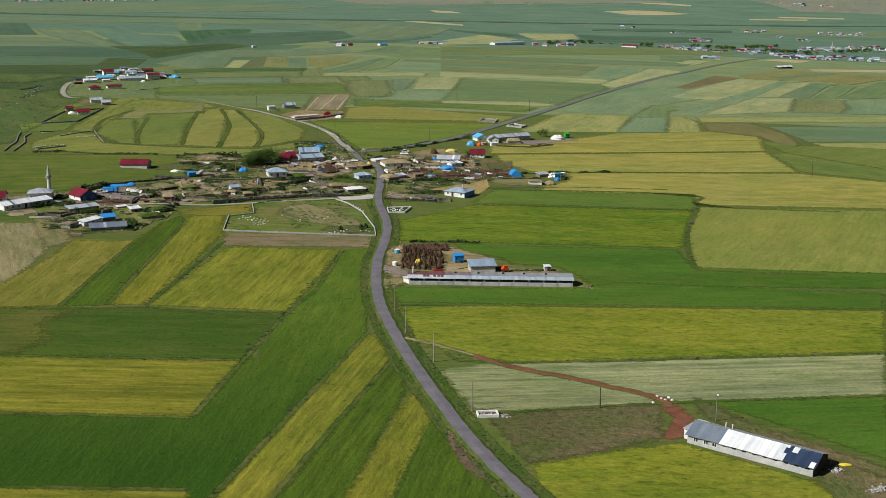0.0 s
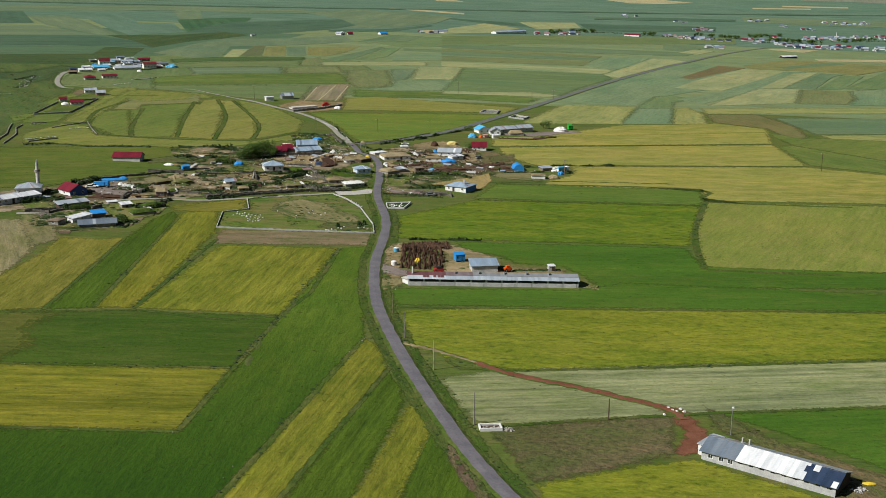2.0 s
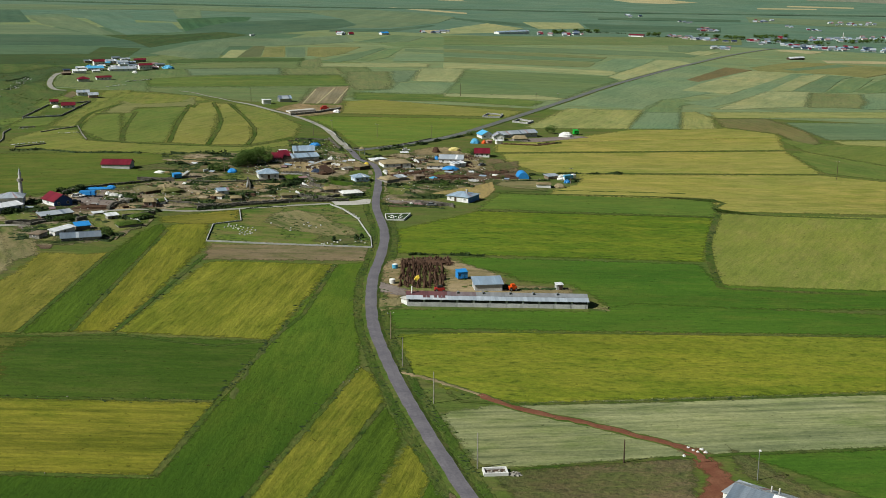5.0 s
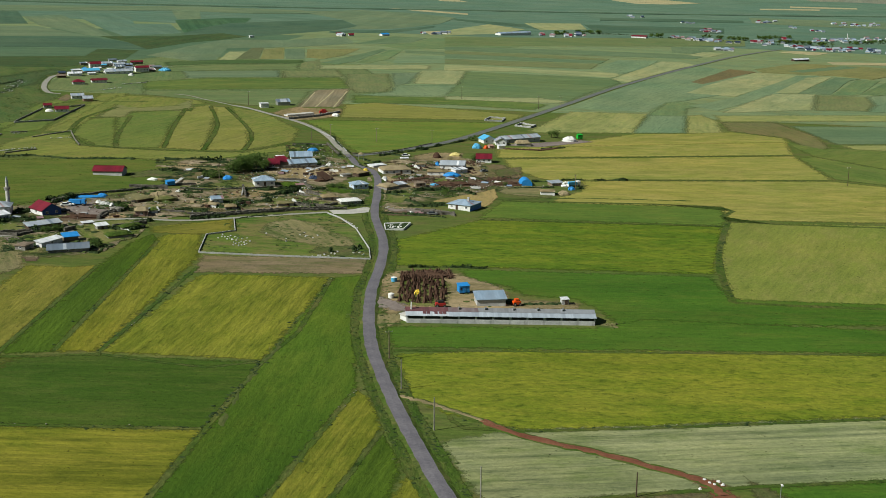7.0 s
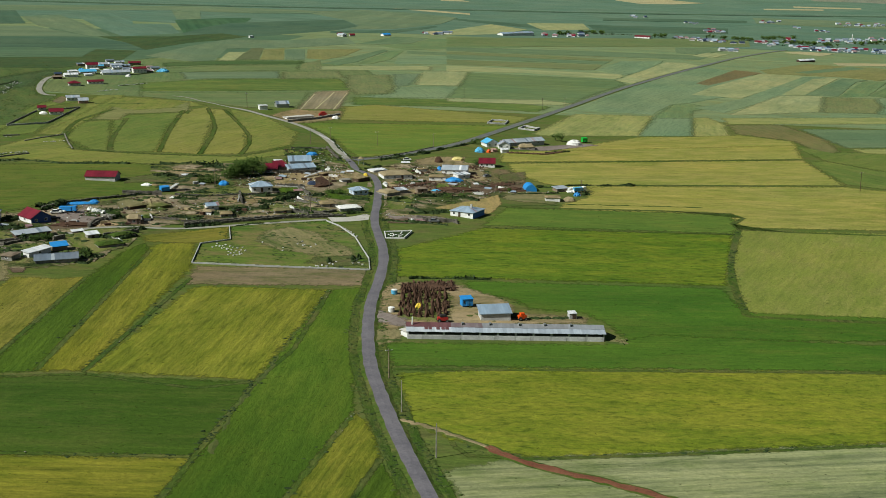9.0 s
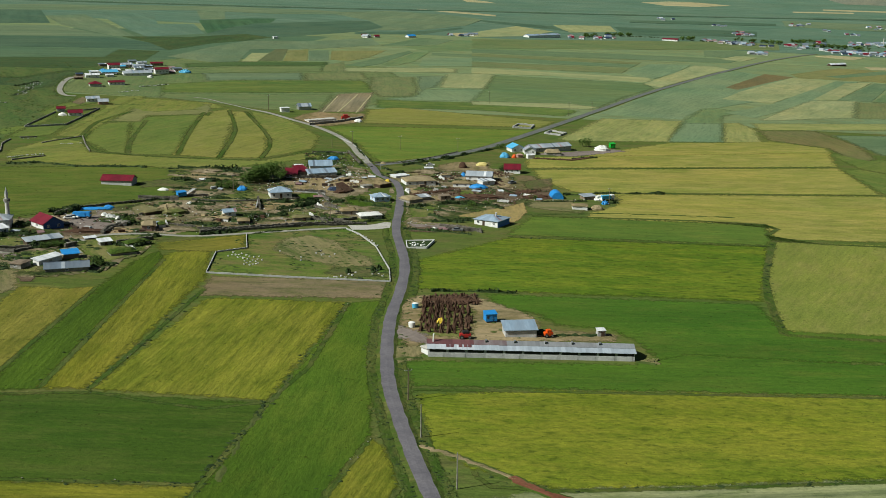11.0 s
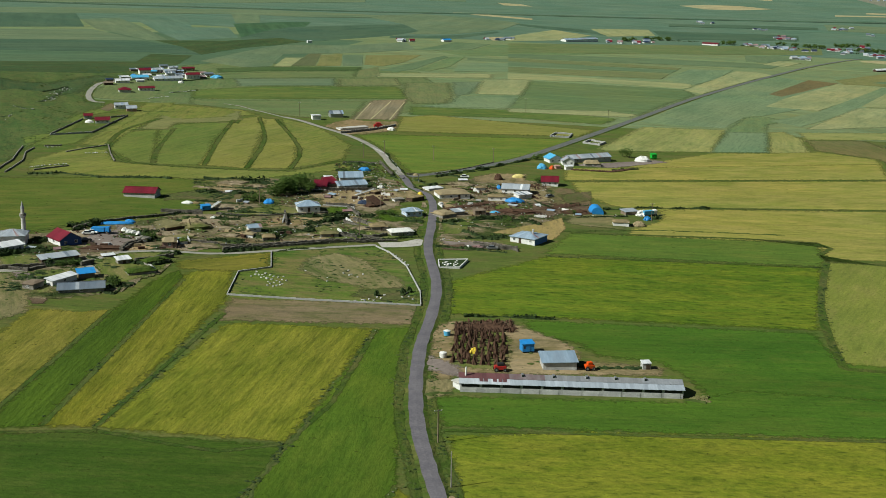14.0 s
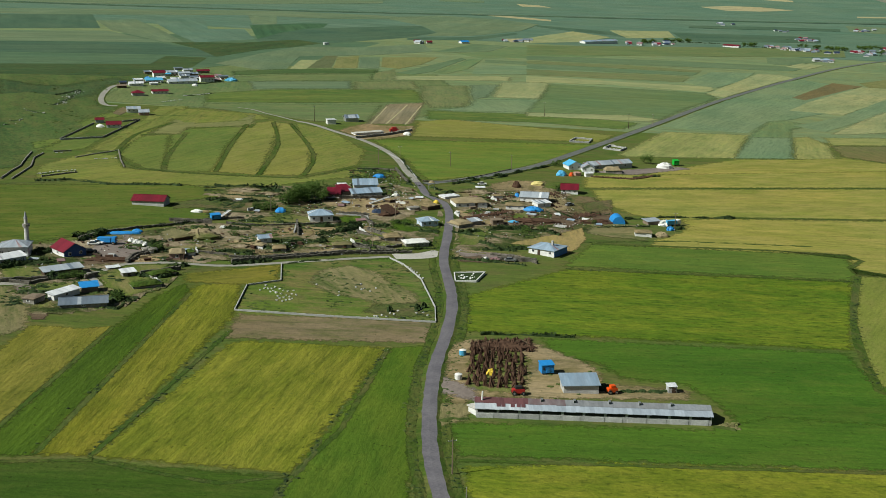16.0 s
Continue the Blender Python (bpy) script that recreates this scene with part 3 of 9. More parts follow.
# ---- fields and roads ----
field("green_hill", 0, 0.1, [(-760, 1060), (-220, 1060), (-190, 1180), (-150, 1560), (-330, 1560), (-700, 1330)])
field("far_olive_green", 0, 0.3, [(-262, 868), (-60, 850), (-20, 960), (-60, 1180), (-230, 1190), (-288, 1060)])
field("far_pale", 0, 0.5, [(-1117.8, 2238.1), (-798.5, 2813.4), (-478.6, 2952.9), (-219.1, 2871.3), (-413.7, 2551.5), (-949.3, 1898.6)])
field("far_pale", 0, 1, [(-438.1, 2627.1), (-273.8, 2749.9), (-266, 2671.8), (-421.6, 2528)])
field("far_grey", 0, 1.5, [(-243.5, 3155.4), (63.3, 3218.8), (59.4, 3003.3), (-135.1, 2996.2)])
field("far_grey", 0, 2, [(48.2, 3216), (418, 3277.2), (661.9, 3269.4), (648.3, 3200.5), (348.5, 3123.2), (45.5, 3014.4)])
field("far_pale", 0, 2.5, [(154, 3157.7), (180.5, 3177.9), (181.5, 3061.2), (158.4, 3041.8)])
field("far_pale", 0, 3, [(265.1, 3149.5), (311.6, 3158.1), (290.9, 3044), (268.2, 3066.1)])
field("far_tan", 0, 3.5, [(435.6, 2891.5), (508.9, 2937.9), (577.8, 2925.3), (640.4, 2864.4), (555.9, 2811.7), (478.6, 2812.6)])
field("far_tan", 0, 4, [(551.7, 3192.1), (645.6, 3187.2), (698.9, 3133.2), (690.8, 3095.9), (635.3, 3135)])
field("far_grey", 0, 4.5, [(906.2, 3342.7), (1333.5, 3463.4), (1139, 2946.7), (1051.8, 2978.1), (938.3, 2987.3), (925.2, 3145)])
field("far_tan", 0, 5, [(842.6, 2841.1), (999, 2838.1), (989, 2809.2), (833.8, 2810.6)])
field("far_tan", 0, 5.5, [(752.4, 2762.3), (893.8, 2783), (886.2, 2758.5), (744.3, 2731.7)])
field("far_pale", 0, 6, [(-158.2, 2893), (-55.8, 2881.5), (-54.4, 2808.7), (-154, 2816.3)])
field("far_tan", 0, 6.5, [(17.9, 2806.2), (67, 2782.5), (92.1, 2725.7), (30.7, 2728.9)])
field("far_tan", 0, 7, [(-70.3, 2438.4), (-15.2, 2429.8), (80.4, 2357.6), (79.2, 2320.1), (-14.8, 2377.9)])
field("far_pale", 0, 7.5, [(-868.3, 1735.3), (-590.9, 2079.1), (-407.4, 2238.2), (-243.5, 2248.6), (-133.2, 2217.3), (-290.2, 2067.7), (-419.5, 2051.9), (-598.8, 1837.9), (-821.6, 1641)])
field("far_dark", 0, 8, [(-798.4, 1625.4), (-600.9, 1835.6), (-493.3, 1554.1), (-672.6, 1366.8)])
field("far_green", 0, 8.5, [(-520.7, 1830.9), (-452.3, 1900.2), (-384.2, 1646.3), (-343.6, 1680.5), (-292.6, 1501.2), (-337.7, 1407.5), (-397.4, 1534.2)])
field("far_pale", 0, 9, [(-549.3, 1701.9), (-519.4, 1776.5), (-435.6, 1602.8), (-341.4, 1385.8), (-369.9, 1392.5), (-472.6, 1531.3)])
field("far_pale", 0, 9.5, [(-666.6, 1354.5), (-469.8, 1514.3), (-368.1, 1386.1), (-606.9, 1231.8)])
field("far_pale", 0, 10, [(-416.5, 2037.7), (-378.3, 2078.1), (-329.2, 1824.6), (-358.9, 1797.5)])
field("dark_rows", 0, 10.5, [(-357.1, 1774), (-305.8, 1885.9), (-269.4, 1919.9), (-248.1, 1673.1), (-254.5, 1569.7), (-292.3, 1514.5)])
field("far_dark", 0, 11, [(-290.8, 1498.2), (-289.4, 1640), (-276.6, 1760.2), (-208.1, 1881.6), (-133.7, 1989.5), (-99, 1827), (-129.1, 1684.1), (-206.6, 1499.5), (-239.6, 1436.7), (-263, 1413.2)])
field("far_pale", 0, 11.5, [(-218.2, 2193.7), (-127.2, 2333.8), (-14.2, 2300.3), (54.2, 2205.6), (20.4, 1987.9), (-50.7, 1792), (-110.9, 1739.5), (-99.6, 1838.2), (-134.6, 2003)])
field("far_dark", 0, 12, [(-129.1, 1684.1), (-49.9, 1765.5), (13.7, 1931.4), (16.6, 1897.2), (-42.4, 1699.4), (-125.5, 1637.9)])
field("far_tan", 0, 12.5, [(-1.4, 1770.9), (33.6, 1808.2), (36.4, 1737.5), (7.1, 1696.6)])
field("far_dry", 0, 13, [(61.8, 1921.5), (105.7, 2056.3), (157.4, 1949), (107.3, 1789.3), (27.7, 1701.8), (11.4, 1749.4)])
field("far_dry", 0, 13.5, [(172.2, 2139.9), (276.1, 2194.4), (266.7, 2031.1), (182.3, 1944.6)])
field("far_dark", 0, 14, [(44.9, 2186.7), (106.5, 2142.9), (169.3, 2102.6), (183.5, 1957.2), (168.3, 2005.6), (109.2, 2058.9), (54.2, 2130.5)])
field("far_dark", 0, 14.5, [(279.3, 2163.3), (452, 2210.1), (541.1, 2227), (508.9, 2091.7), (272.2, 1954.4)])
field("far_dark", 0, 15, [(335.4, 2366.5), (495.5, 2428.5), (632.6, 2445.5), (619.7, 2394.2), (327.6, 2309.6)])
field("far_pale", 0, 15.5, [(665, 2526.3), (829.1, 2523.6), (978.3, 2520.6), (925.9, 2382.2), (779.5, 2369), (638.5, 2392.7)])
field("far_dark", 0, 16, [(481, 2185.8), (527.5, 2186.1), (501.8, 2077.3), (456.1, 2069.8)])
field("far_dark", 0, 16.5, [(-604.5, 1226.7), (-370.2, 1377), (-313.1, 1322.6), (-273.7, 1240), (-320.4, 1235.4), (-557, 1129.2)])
field("slope_dark", 0, 17, [(-360.6, 1391.3), (-294.2, 1438), (-248.6, 1533.5), (-212.1, 1495.7), (-230.2, 1420.3), (-255.1, 1353.4), (-273.7, 1240), (-313.1, 1322.6)])
field("green_hill", 0, 17.5, [(-550.8, 1116.5), (-317.8, 1225.2), (-306.7, 1139.4), (-339.4, 1126.2), (-516.4, 1045.7)])
field("slope_dark", 0, 18, [(-305.5, 1135.1), (-316.5, 1220.2), (-278.5, 1225.6), (-267.5, 1128.8), (-281.9, 1059.4), (-293.1, 1026.5), (-475.1, 960.8), (-500.8, 1013.5)])
field("hill", 0, 18.5, [(-475.1, 960.8), (-293.1, 1026.5), (-281.9, 1059.4), (-270.9, 970.1), (-281, 951.2), (-267.7, 888.6), (-251.3, 845), (-237.8, 840.8), (-228.4, 767), (-224.1, 701.8), (-213.1, 621.8), (-282.9, 561.9)])
field("olive_green", 0, 18.6, [(-242.5, 717.3), (-237.7, 753.2), (-237.1, 827.8), (-229.0, 852.8), (-217.2, 822.5), (-228.0, 790.1), (-219.6, 728.8), (-221.3, 696.9), (-224.7, 672.7)], 4.0)
field("slope_dark", 0, 18.7, [(-364.2, 960.0), (-329.9, 936.8), (-310.6, 939.4), (-297.0, 1008.6), (-279.0, 996.0), (-282.5, 954.9), (-271.5, 898.9), (-279.7, 866.8), (-302.8, 868.7), (-312.0, 837.7)], 4.0)
field("slope_dark", 0, 18.8, [(-286.2, 777.3), (-274.0, 796.4), (-262.8, 830.5), (-248.3, 819.6), (-250.4, 769.9), (-257.0, 738.0), (-262.6, 722.1)], 4.0)
field("brown", 0, 169.5, [(-233.5, 815.0), (-235.8, 843.4), (-227.7, 829.2), (-225.4, 804.7)], 4.0)
field("far_pale", 0, 19, [(-257.8, 1171.9), (-244.4, 1313.4), (-228.9, 1413.6), (-159.6, 1467.7), (-100.1, 1574.3), (-80.8, 1458.8), (-138.9, 1359.2), (-204.2, 1300), (-188.4, 1130.2), (-215.8, 1139.6)])
field("dark", 0, 19.5, [(-80.4, 1451.7), (-40.4, 1625.3), (4.3, 1620.9), (-17.7, 1507.2), (-59.5, 1457.7)])
field("far_pasture", 0, 20, [(-54.3, 1446.4), (-17.5, 1499.6), (7, 1613.9), (128.3, 1697.2), (115.2, 1515.5), (-25.1, 1395.2)])
field("far_dry", 0, 20.5, [(-186.7, 1131), (-195.4, 1257), (-180.4, 1265.8), (-173.5, 1142.7)])
field("dull", 0, 21, [(-175.5, 1176), (-181.8, 1319.9), (-169.9, 1327.2), (-155.6, 1186.7)])
field("far_olive_dry", 0, 21.5, [(-154.2, 1187.5), (-167.6, 1309.6), (-149.8, 1339.4), (-133.5, 1198.7)])
field("far_pale", 0, 22, [(-132.1, 1199.5), (-146.8, 1322.1), (-128.5, 1342.7), (-114.7, 1208.8)])
field("far_olive_dry", 0, 22.5, [(-114.6, 1224.7), (-124.8, 1338.5), (-69.9, 1378.1), (-80.7, 1276.6), (-96.7, 1218.6)])
field("dark", 0, 23, [(-95, 1174), (-45.3, 1389.7), (-40.2, 1373), (-66.2, 1203.9), (-79.3, 1167.6)])
field("far_pasture", 0, 23.5, [(-63.7, 1195.2), (-38.1, 1374.3), (-22.6, 1383.5), (-34.4, 1254.9), (-51.9, 1191.4)])
field("green", 0, 24, [(-27.4, 1300.8), (29.1, 1332.3), (101.7, 1328.5), (97.4, 1268.5), (-29, 1203.2)])
field("dark", 0, 24.5, [(-20.3, 1381.6), (30, 1382.1), (106, 1387.7), (102.8, 1343.6), (29.3, 1344.4), (-19.7, 1347)])
field("far_lush_dull", 0, 25, [(-228, 1109.5), (-192.5, 1154.5), (-114.5, 1198.6), (-112.6, 1160), (-185.6, 1113.1), (-219.8, 1077.9)])
field("far_olive_green", 0, 25.5, [(-229.7, 1043.5), (-184.2, 1104.8), (-113.7, 1152.3), (-108.3, 1098.6), (-175.6, 1053.4), (-222.6, 1011.2)])
field("far_olive", 0, 26, [(-108.1, 1103), (-112.3, 1160.2), (-100.6, 1213.8), (-91.2, 1129), (-94.6, 1105.3)])
field("far_dry", 0, 26.5, [(-94.5, 1145.7), (-5.4, 1195.6), (6.3, 1191.8), (6.2, 1154.5), (-91.6, 1111.1)])
field("far_pale", 0, 27, [(-197.7, 1034.8), (-175, 1049.7), (-123.8, 1078.4), (-115.7, 1022.8), (-166.1, 996.3), (-182.7, 981.6)])
field("far_olive", 0, 27.5, [(-121.1, 1075.5), (-75.2, 1110.4), (-65.8, 1049.4), (-113.1, 1020.3)])
field("rank_rows", 0, 28, [(-207.7, 943), (-165.2, 991.2), (-68.6, 1040.4), (-53.1, 959.6), (-151.6, 909.6), (-196.4, 891.3)])
field("far_olive_green", 0, 28.5, [(-195.2, 885.9), (-82.2, 928.8), (-80.8, 837.9), (-112.1, 826.5), (-140.2, 841.4), (-190, 862.4)])
field("far_olive", 0, 29, [(-65.3, 1073.3), (-29.9, 1093.9), (-22.7, 995.6), (-26.6, 945.1), (-48.9, 930), (-58.9, 976.9)])
field("far_pale", 0, 29.5, [(-26.1, 1099.9), (-2.9, 1115), (-10.6, 1014.7), (-21.1, 996.3)])
field("far_dry", 0, 30, [(-1.2, 1137.5), (30.8, 1157.4), (43.8, 1150.2), (29.5, 1024.7), (-7.3, 1016.1)])
field("green", 0, 30.5, [(-23.4, 943.2), (-20.1, 996.7), (23.3, 1015.1), (37.7, 1017.6), (58.5, 942.1), (21.8, 933.9), (-46.6, 916)])
field("rank_rows", 0, 31, [(-49.4, 911.9), (21.6, 925), (72, 915.4), (92.3, 906.3), (78.8, 869.9), (20.8, 880.1), (-46.8, 865.8)])
field("far_olive_green", 0, 31.5, [(27.1, 1654.6), (387, 1885.3), (496.7, 1908.8), (456.5, 1751.3), (346.4, 1682.5), (24.8, 1481.5)])
field("dark", 0, 32, [(24.6, 1466.9), (162.5, 1507.8), (313.6, 1518.6), (345.4, 1509.3), (317.6, 1448.4), (139.5, 1419.4), (23.8, 1411.1)])
field("far_olive", 0, 32.5, [(23.6, 1397.8), (138.2, 1406), (209.4, 1389.7), (200.9, 1361.5), (23.1, 1359.3)])
field("dark", 0, 33, [(22.9, 1346.9), (200, 1355.2), (187.9, 1315.3), (22.3, 1299.6)])
field("far_olive", 0, 33.5, [(22.2, 1288.2), (184, 1302.5), (167.1, 1237.8), (102.1, 1235.1), (21.4, 1229.2)])
field("far_dry", 0, 34, [(21.1, 1214), (103.8, 1206.8), (188.3, 1203), (185.3, 1172.6), (174.8, 1150.6), (97.1, 1171.2), (39.3, 1159.2), (20.4, 1156.8)])
field("green", 0, 34.5, [(167.5, 1233.1), (216.4, 1375.6), (265.2, 1395.7), (227.7, 1277.5), (191.1, 1193), (179.5, 1210.4)])
field("far_dry", 0, 35, [(172.2, 1132.8), (266.5, 1384.6), (286.5, 1383.5), (300.3, 1356.5), (269.4, 1298.1), (185.1, 1114.4)])
field("dark_mid", 0, 35.5, [(39.8, 1148.3), (173.5, 1141.7), (176.7, 1099), (137.5, 1007.8), (109, 929.2), (53.6, 922.7), (17.3, 932.1), (29.8, 1032)])
field("far_dry", 0, 36, [(17.3, 932.1), (90.8, 948.6), (109.8, 933.8), (101.7, 918), (17.1, 911.7)])
field("green", 0, 36.5, [(105.2, 894.8), (178.9, 1081), (264.9, 1275.6), (298.8, 1339.2), (335.2, 1274.7), (277, 1118.8), (250.5, 1036.1), (203.8, 970.6), (187.8, 957.2), (159.8, 885.5)])
field("far_pasture", 0, 37, [(139.7, 803.2), (162.4, 883.9), (187.9, 954.3), (203.1, 967.3), (217.1, 946.3), (195.7, 917.8), (172.3, 813.5)])
field("dark", 0, 37.5, [(331.8, 1656.9), (385.3, 1677.6), (390.4, 1629.1), (333.7, 1537.1), (310, 1544.7)])
field("far_dry", 0, 38, [(323.1, 1510.3), (359.2, 1584.2), (381.9, 1568.3), (342.8, 1487.9)])
field("far_tan", 0, 38.5, [(477.5, 1653.4), (510.8, 1692.7), (553.5, 1678.3), (515.8, 1619.1)])
field("soil", 0, 39, [(246.5, 1141.2), (325.9, 1315.5), (348.8, 1293.5), (254.1, 1124.6)])
field("far_dry", 0, 39.5, [(220.7, 1037.7), (252.4, 1108.4), (344.6, 1284.1), (389, 1275.7), (318.6, 1136.3), (258.5, 1025.9)])
field("green", 0, 40, [(256.8, 1018.8), (384.2, 1268.7), (408.5, 1272.8), (302.2, 1056.5), (218, 916.3), (201.7, 940.7), (225.6, 971.2)])
field("far_dry", 0, 40.5, [(304.5, 1071.2), (388.5, 1249.7), (421.6, 1271.7), (325.9, 1076.2)])
field("dark", 0, 41, [(325.9, 1076.2), (423.3, 1267.8), (448.7, 1265.3), (422.1, 1226.5), (355.3, 1077.4)])
field("far_pasture", 0, 41.5, [(355.1, 1073.8), (438.2, 1247), (462.6, 1248.8), (382.7, 1084.7)])
field("dark_mid", 0, 42, [(387.1, 1093.5), (515.9, 1329.5), (552.1, 1326.4), (478.4, 1144.4), (398.2, 1087.3)])
field("far_olive_dry", 0, 42.5, [(356.7, 1330.6), (445.4, 1454.4), (559.7, 1424.4), (584.3, 1405.8), (559.5, 1344.6), (522.8, 1347.9), (459.5, 1261), (428.7, 1284.5), (353.3, 1288.2)])
field("far_tan", 0, 43, [(489.9, 1496.2), (602.5, 1535.9), (636.3, 1534.2), (623.6, 1502.9), (484.4, 1456.4)])
field("dark", 0, 43.5, [(390.3, 1321), (491.7, 1442.3), (503.3, 1419.2), (402.8, 1311.7)])
field("far_dry", 0, 44, [(218.3, 903.3), (300.4, 1062.6), (341.1, 1073.5), (298, 947.2)])
field("far_olive", 0, 44.5, [(339.1, 1065.8), (384.6, 1071.6), (366.4, 1003.6), (342.8, 954.6), (298.8, 944.7)])
field("green", 0, 45, [(387, 1076), (471.2, 1126.7), (405.8, 965.4), (342.1, 948.9), (366.3, 1000.6)])
field("dry", 0, 50, [(208.2, 883.8), (495.4, 982.3), (474.3, 940.9), (203.8, 848.7)])
field("tan", 0, 51, [(203, 845.5), (243.4, 858.7), (251.6, 798.2), (244.5, 744.1), (228.8, 726.8), (227.6, 778.6), (198.2, 802.5)])
field("dark", 0, 52, [(249.7, 840.5), (449.3, 892.1), (403.7, 803), (253.3, 760.1)])
field("dry", 0, 53, [(255.4, 756.1), (403.7, 803), (371.5, 739.9), (258.8, 718.3)])
field("dry", 0, 54, [(186.5, 876.3), (166.6, 782.6), (190.2, 784.7), (202.5, 851.2), (198.1, 883.5)])
field("green", 0, 55, [(158.9, 866.9), (185, 872.6), (165.9, 782.3), (129.3, 771.2)])
field("dry", 0, 56, [(68.8, 755.1), (131.1, 771.7), (158.6, 876.2), (104.3, 870), (65.9, 761.6)])
field("olive_dry", 0, 57, [(-51.3, 852.6), (-33.1, 872.7), (70.4, 839.5), (58.7, 806.5), (-50.3, 786.7)])
field("pasture", 0, 58, [(-72, 768), (57.9, 795.3), (36, 742.7), (0, 675.7), (-14, 662), (-30.5, 648), (-38.5, 671), (-44, 696), (-50, 716), (-56.5, 733)])
field("plough", 0, 59, [(-81.3, 828.8), (-78.2, 936.3), (-54.9, 954.2), (-54.1, 838.7)])
field("strip_olive", 0, 60, [(-205.3, 629.3), (-198.4, 673.2), (-181.9, 667.6), (-168.5, 636), (-128.5, 632.4), (-87.2, 636.5), (-65.7, 671.1), (-52.8, 660.9), (-97.2, 612.9), (-117.7, 607.5), (-163.2, 598.9), (-196.2, 603.4)])
field("olive_green", 70, 61, [(-182.8, 671.6), (-191.7, 728.6), (-181.7, 742.1), (-176.8, 741.2), (-150, 633.8), (-160.7, 638.2)])
field("olive_green", 70, 62, [(-176.8, 741.2), (-175, 768.7), (-147.5, 798.7), (-140.1, 713.8), (-127.4, 640.1), (-150, 633.8)])
field("olive_dry", 70, 63, [(-130, 639.4), (-147.5, 798.7), (-137.2, 820.8), (-130, 811), (-114.7, 698.8), (-107.3, 638.3)])
field("olive_dry", 70, 64, [(-106.7, 638.4), (-118, 728), (-134.4, 809.4), (-124.9, 812.9), (-99.5, 738.9), (-88.6, 664.5), (-88.3, 643.5)])
field("strip_olive", 70, 65, [(-87.8, 643.7), (-93, 705.5), (-121.5, 814.1), (-96.9, 793.2), (-68.4, 724.6), (-66.8, 681)])
field("strip_olive", 0, 66, [(-200.2, 679.1), (-199.5, 731), (-204.2, 854.7), (-153.3, 847.2), (-138.3, 826.7), (-188.3, 778.1), (-194.3, 737.9), (-185.3, 679.3)])
field("strip_olive", 60, 66.2, [(-201.3, 682.7), (-187.5, 691.1), (-189, 742), (-193.7, 819), (-200.4, 865.5), (-217.1, 855.4), (-207.8, 786), (-204, 725)])
field("far_olive_dry", 60, 66.4, [(-188.1, 742.4), (-192.6, 814.9), (-152.1, 839.8), (-143.4, 798.5), (-149.1, 784.4), (-174.7, 773.6), (-173.6, 746.1)])
field("olive_green", 60, 66.6, [(-220.6, 669.3), (-223.1, 705.5), (-206.4, 718.4), (-201.3, 682.7), (-206.8, 674.5)])
field("dull_slope", 0, 67, [(-248.4, 568.6), (-133.5, 606.7), (-89.9, 585.9), (-87, 568.9), (-116.3, 525.1), (-133.5, 521.3), (-152, 488.8), (-205.9, 477.7)])
field("far_tan", 0, 68, [(-78.8, 823.4), (-77.8, 823.8), (-77.4, 920.8), (-78.4, 920.4)])
field("far_tan", 0, 69, [(-69.8, 833), (-68.7, 833.4), (-64.6, 937.9), (-65.6, 937.5)])
field("far_tan", 0, 70, [(-58.3, 834), (-57.2, 834.4), (-54.9, 937.9), (-55.9, 937.5)])
field("dry2", 0, 93, [(75, 701), (105, 738), (131, 768), (166, 780), (198, 796), (226, 778), (224, 757), (214, 742)])
field("dry2", 0, 94, [(42.9, 687.7), (222.3, 760.4), (211.5, 707.7), (41, 652.7)])
field("dry2", 0, 95, [(43.7, 649.8), (210.2, 703.3), (206.5, 625), (91.9, 600.5), (72, 588), (57, 598), (46, 619)])
field("dry2", 0, 96, [(57.8, 537.9), (59.9, 546.9), (62.9, 553.3), (69.1, 561.3), (73.5, 568.0), (78.0, 582.7), (76.8, 591.9), (91.5, 598.5), (205.7, 623.1), (292.2, 584.9), (264.8, 531.4), (127.8, 518.2), (130.5, 544.2)])
field("olive_green", 0, 92, [(222, 760), (227, 728), (244, 742), (372, 740), (430, 690), (330, 590), (301, 603), (222, 704)])
field("olive_green", 0, 97, [(210, 697.3), (221.7, 704.4), (301.5, 603.3), (292.2, 584.9), (208, 629.9)])
field("fresh_strip", 0, 98, [(24.7, 502.3), (36.9, 538.8), (130.5, 543.8), (127, 518), (122.6, 506.5)])
field("meadow_green", 0, 99, [(-5.2, 422.6), (-5.8, 458.9), (25.7, 498.3), (121.6, 504.3), (100.1, 427.6), (24.4, 424.4)])
field("pale_green", 0, 100, [(126.2, 513.5), (262.3, 526.6), (198.4, 401.7), (103.8, 393.3), (99.1, 400.8), (108, 453)])
field("lush", 0, 101, [(16, 420.8), (98, 424.4), (98.8, 397.6), (197.1, 399.1), (187.4, 380.2), (58.3, 366.4), (55.6, 379.4), (49.7, 390.5), (34.8, 392.1), (30.3, 401.6), (21.8, 405.6), (17, 413.1)])
field("lush", 0, 102, [(-6.4, 356.2), (51, 361.6), (67.2, 372.4), (155.7, 370.5), (148.1, 350.6), (-3.4, 338.2)])
field("yellow_green", 0, 103, [(-2.1, 332.9), (29.7, 340.1), (147.6, 349.3), (130.8, 305.5), (25.9, 285.3), (10.2, 292.9), (1.2, 302.7)])
field("pale", 0, 104, [(7.8, 277.6), (23, 285), (130.4, 304.5), (117.3, 270.1), (64.2, 260.2), (20.9, 249.5), (15.2, 251.8)])
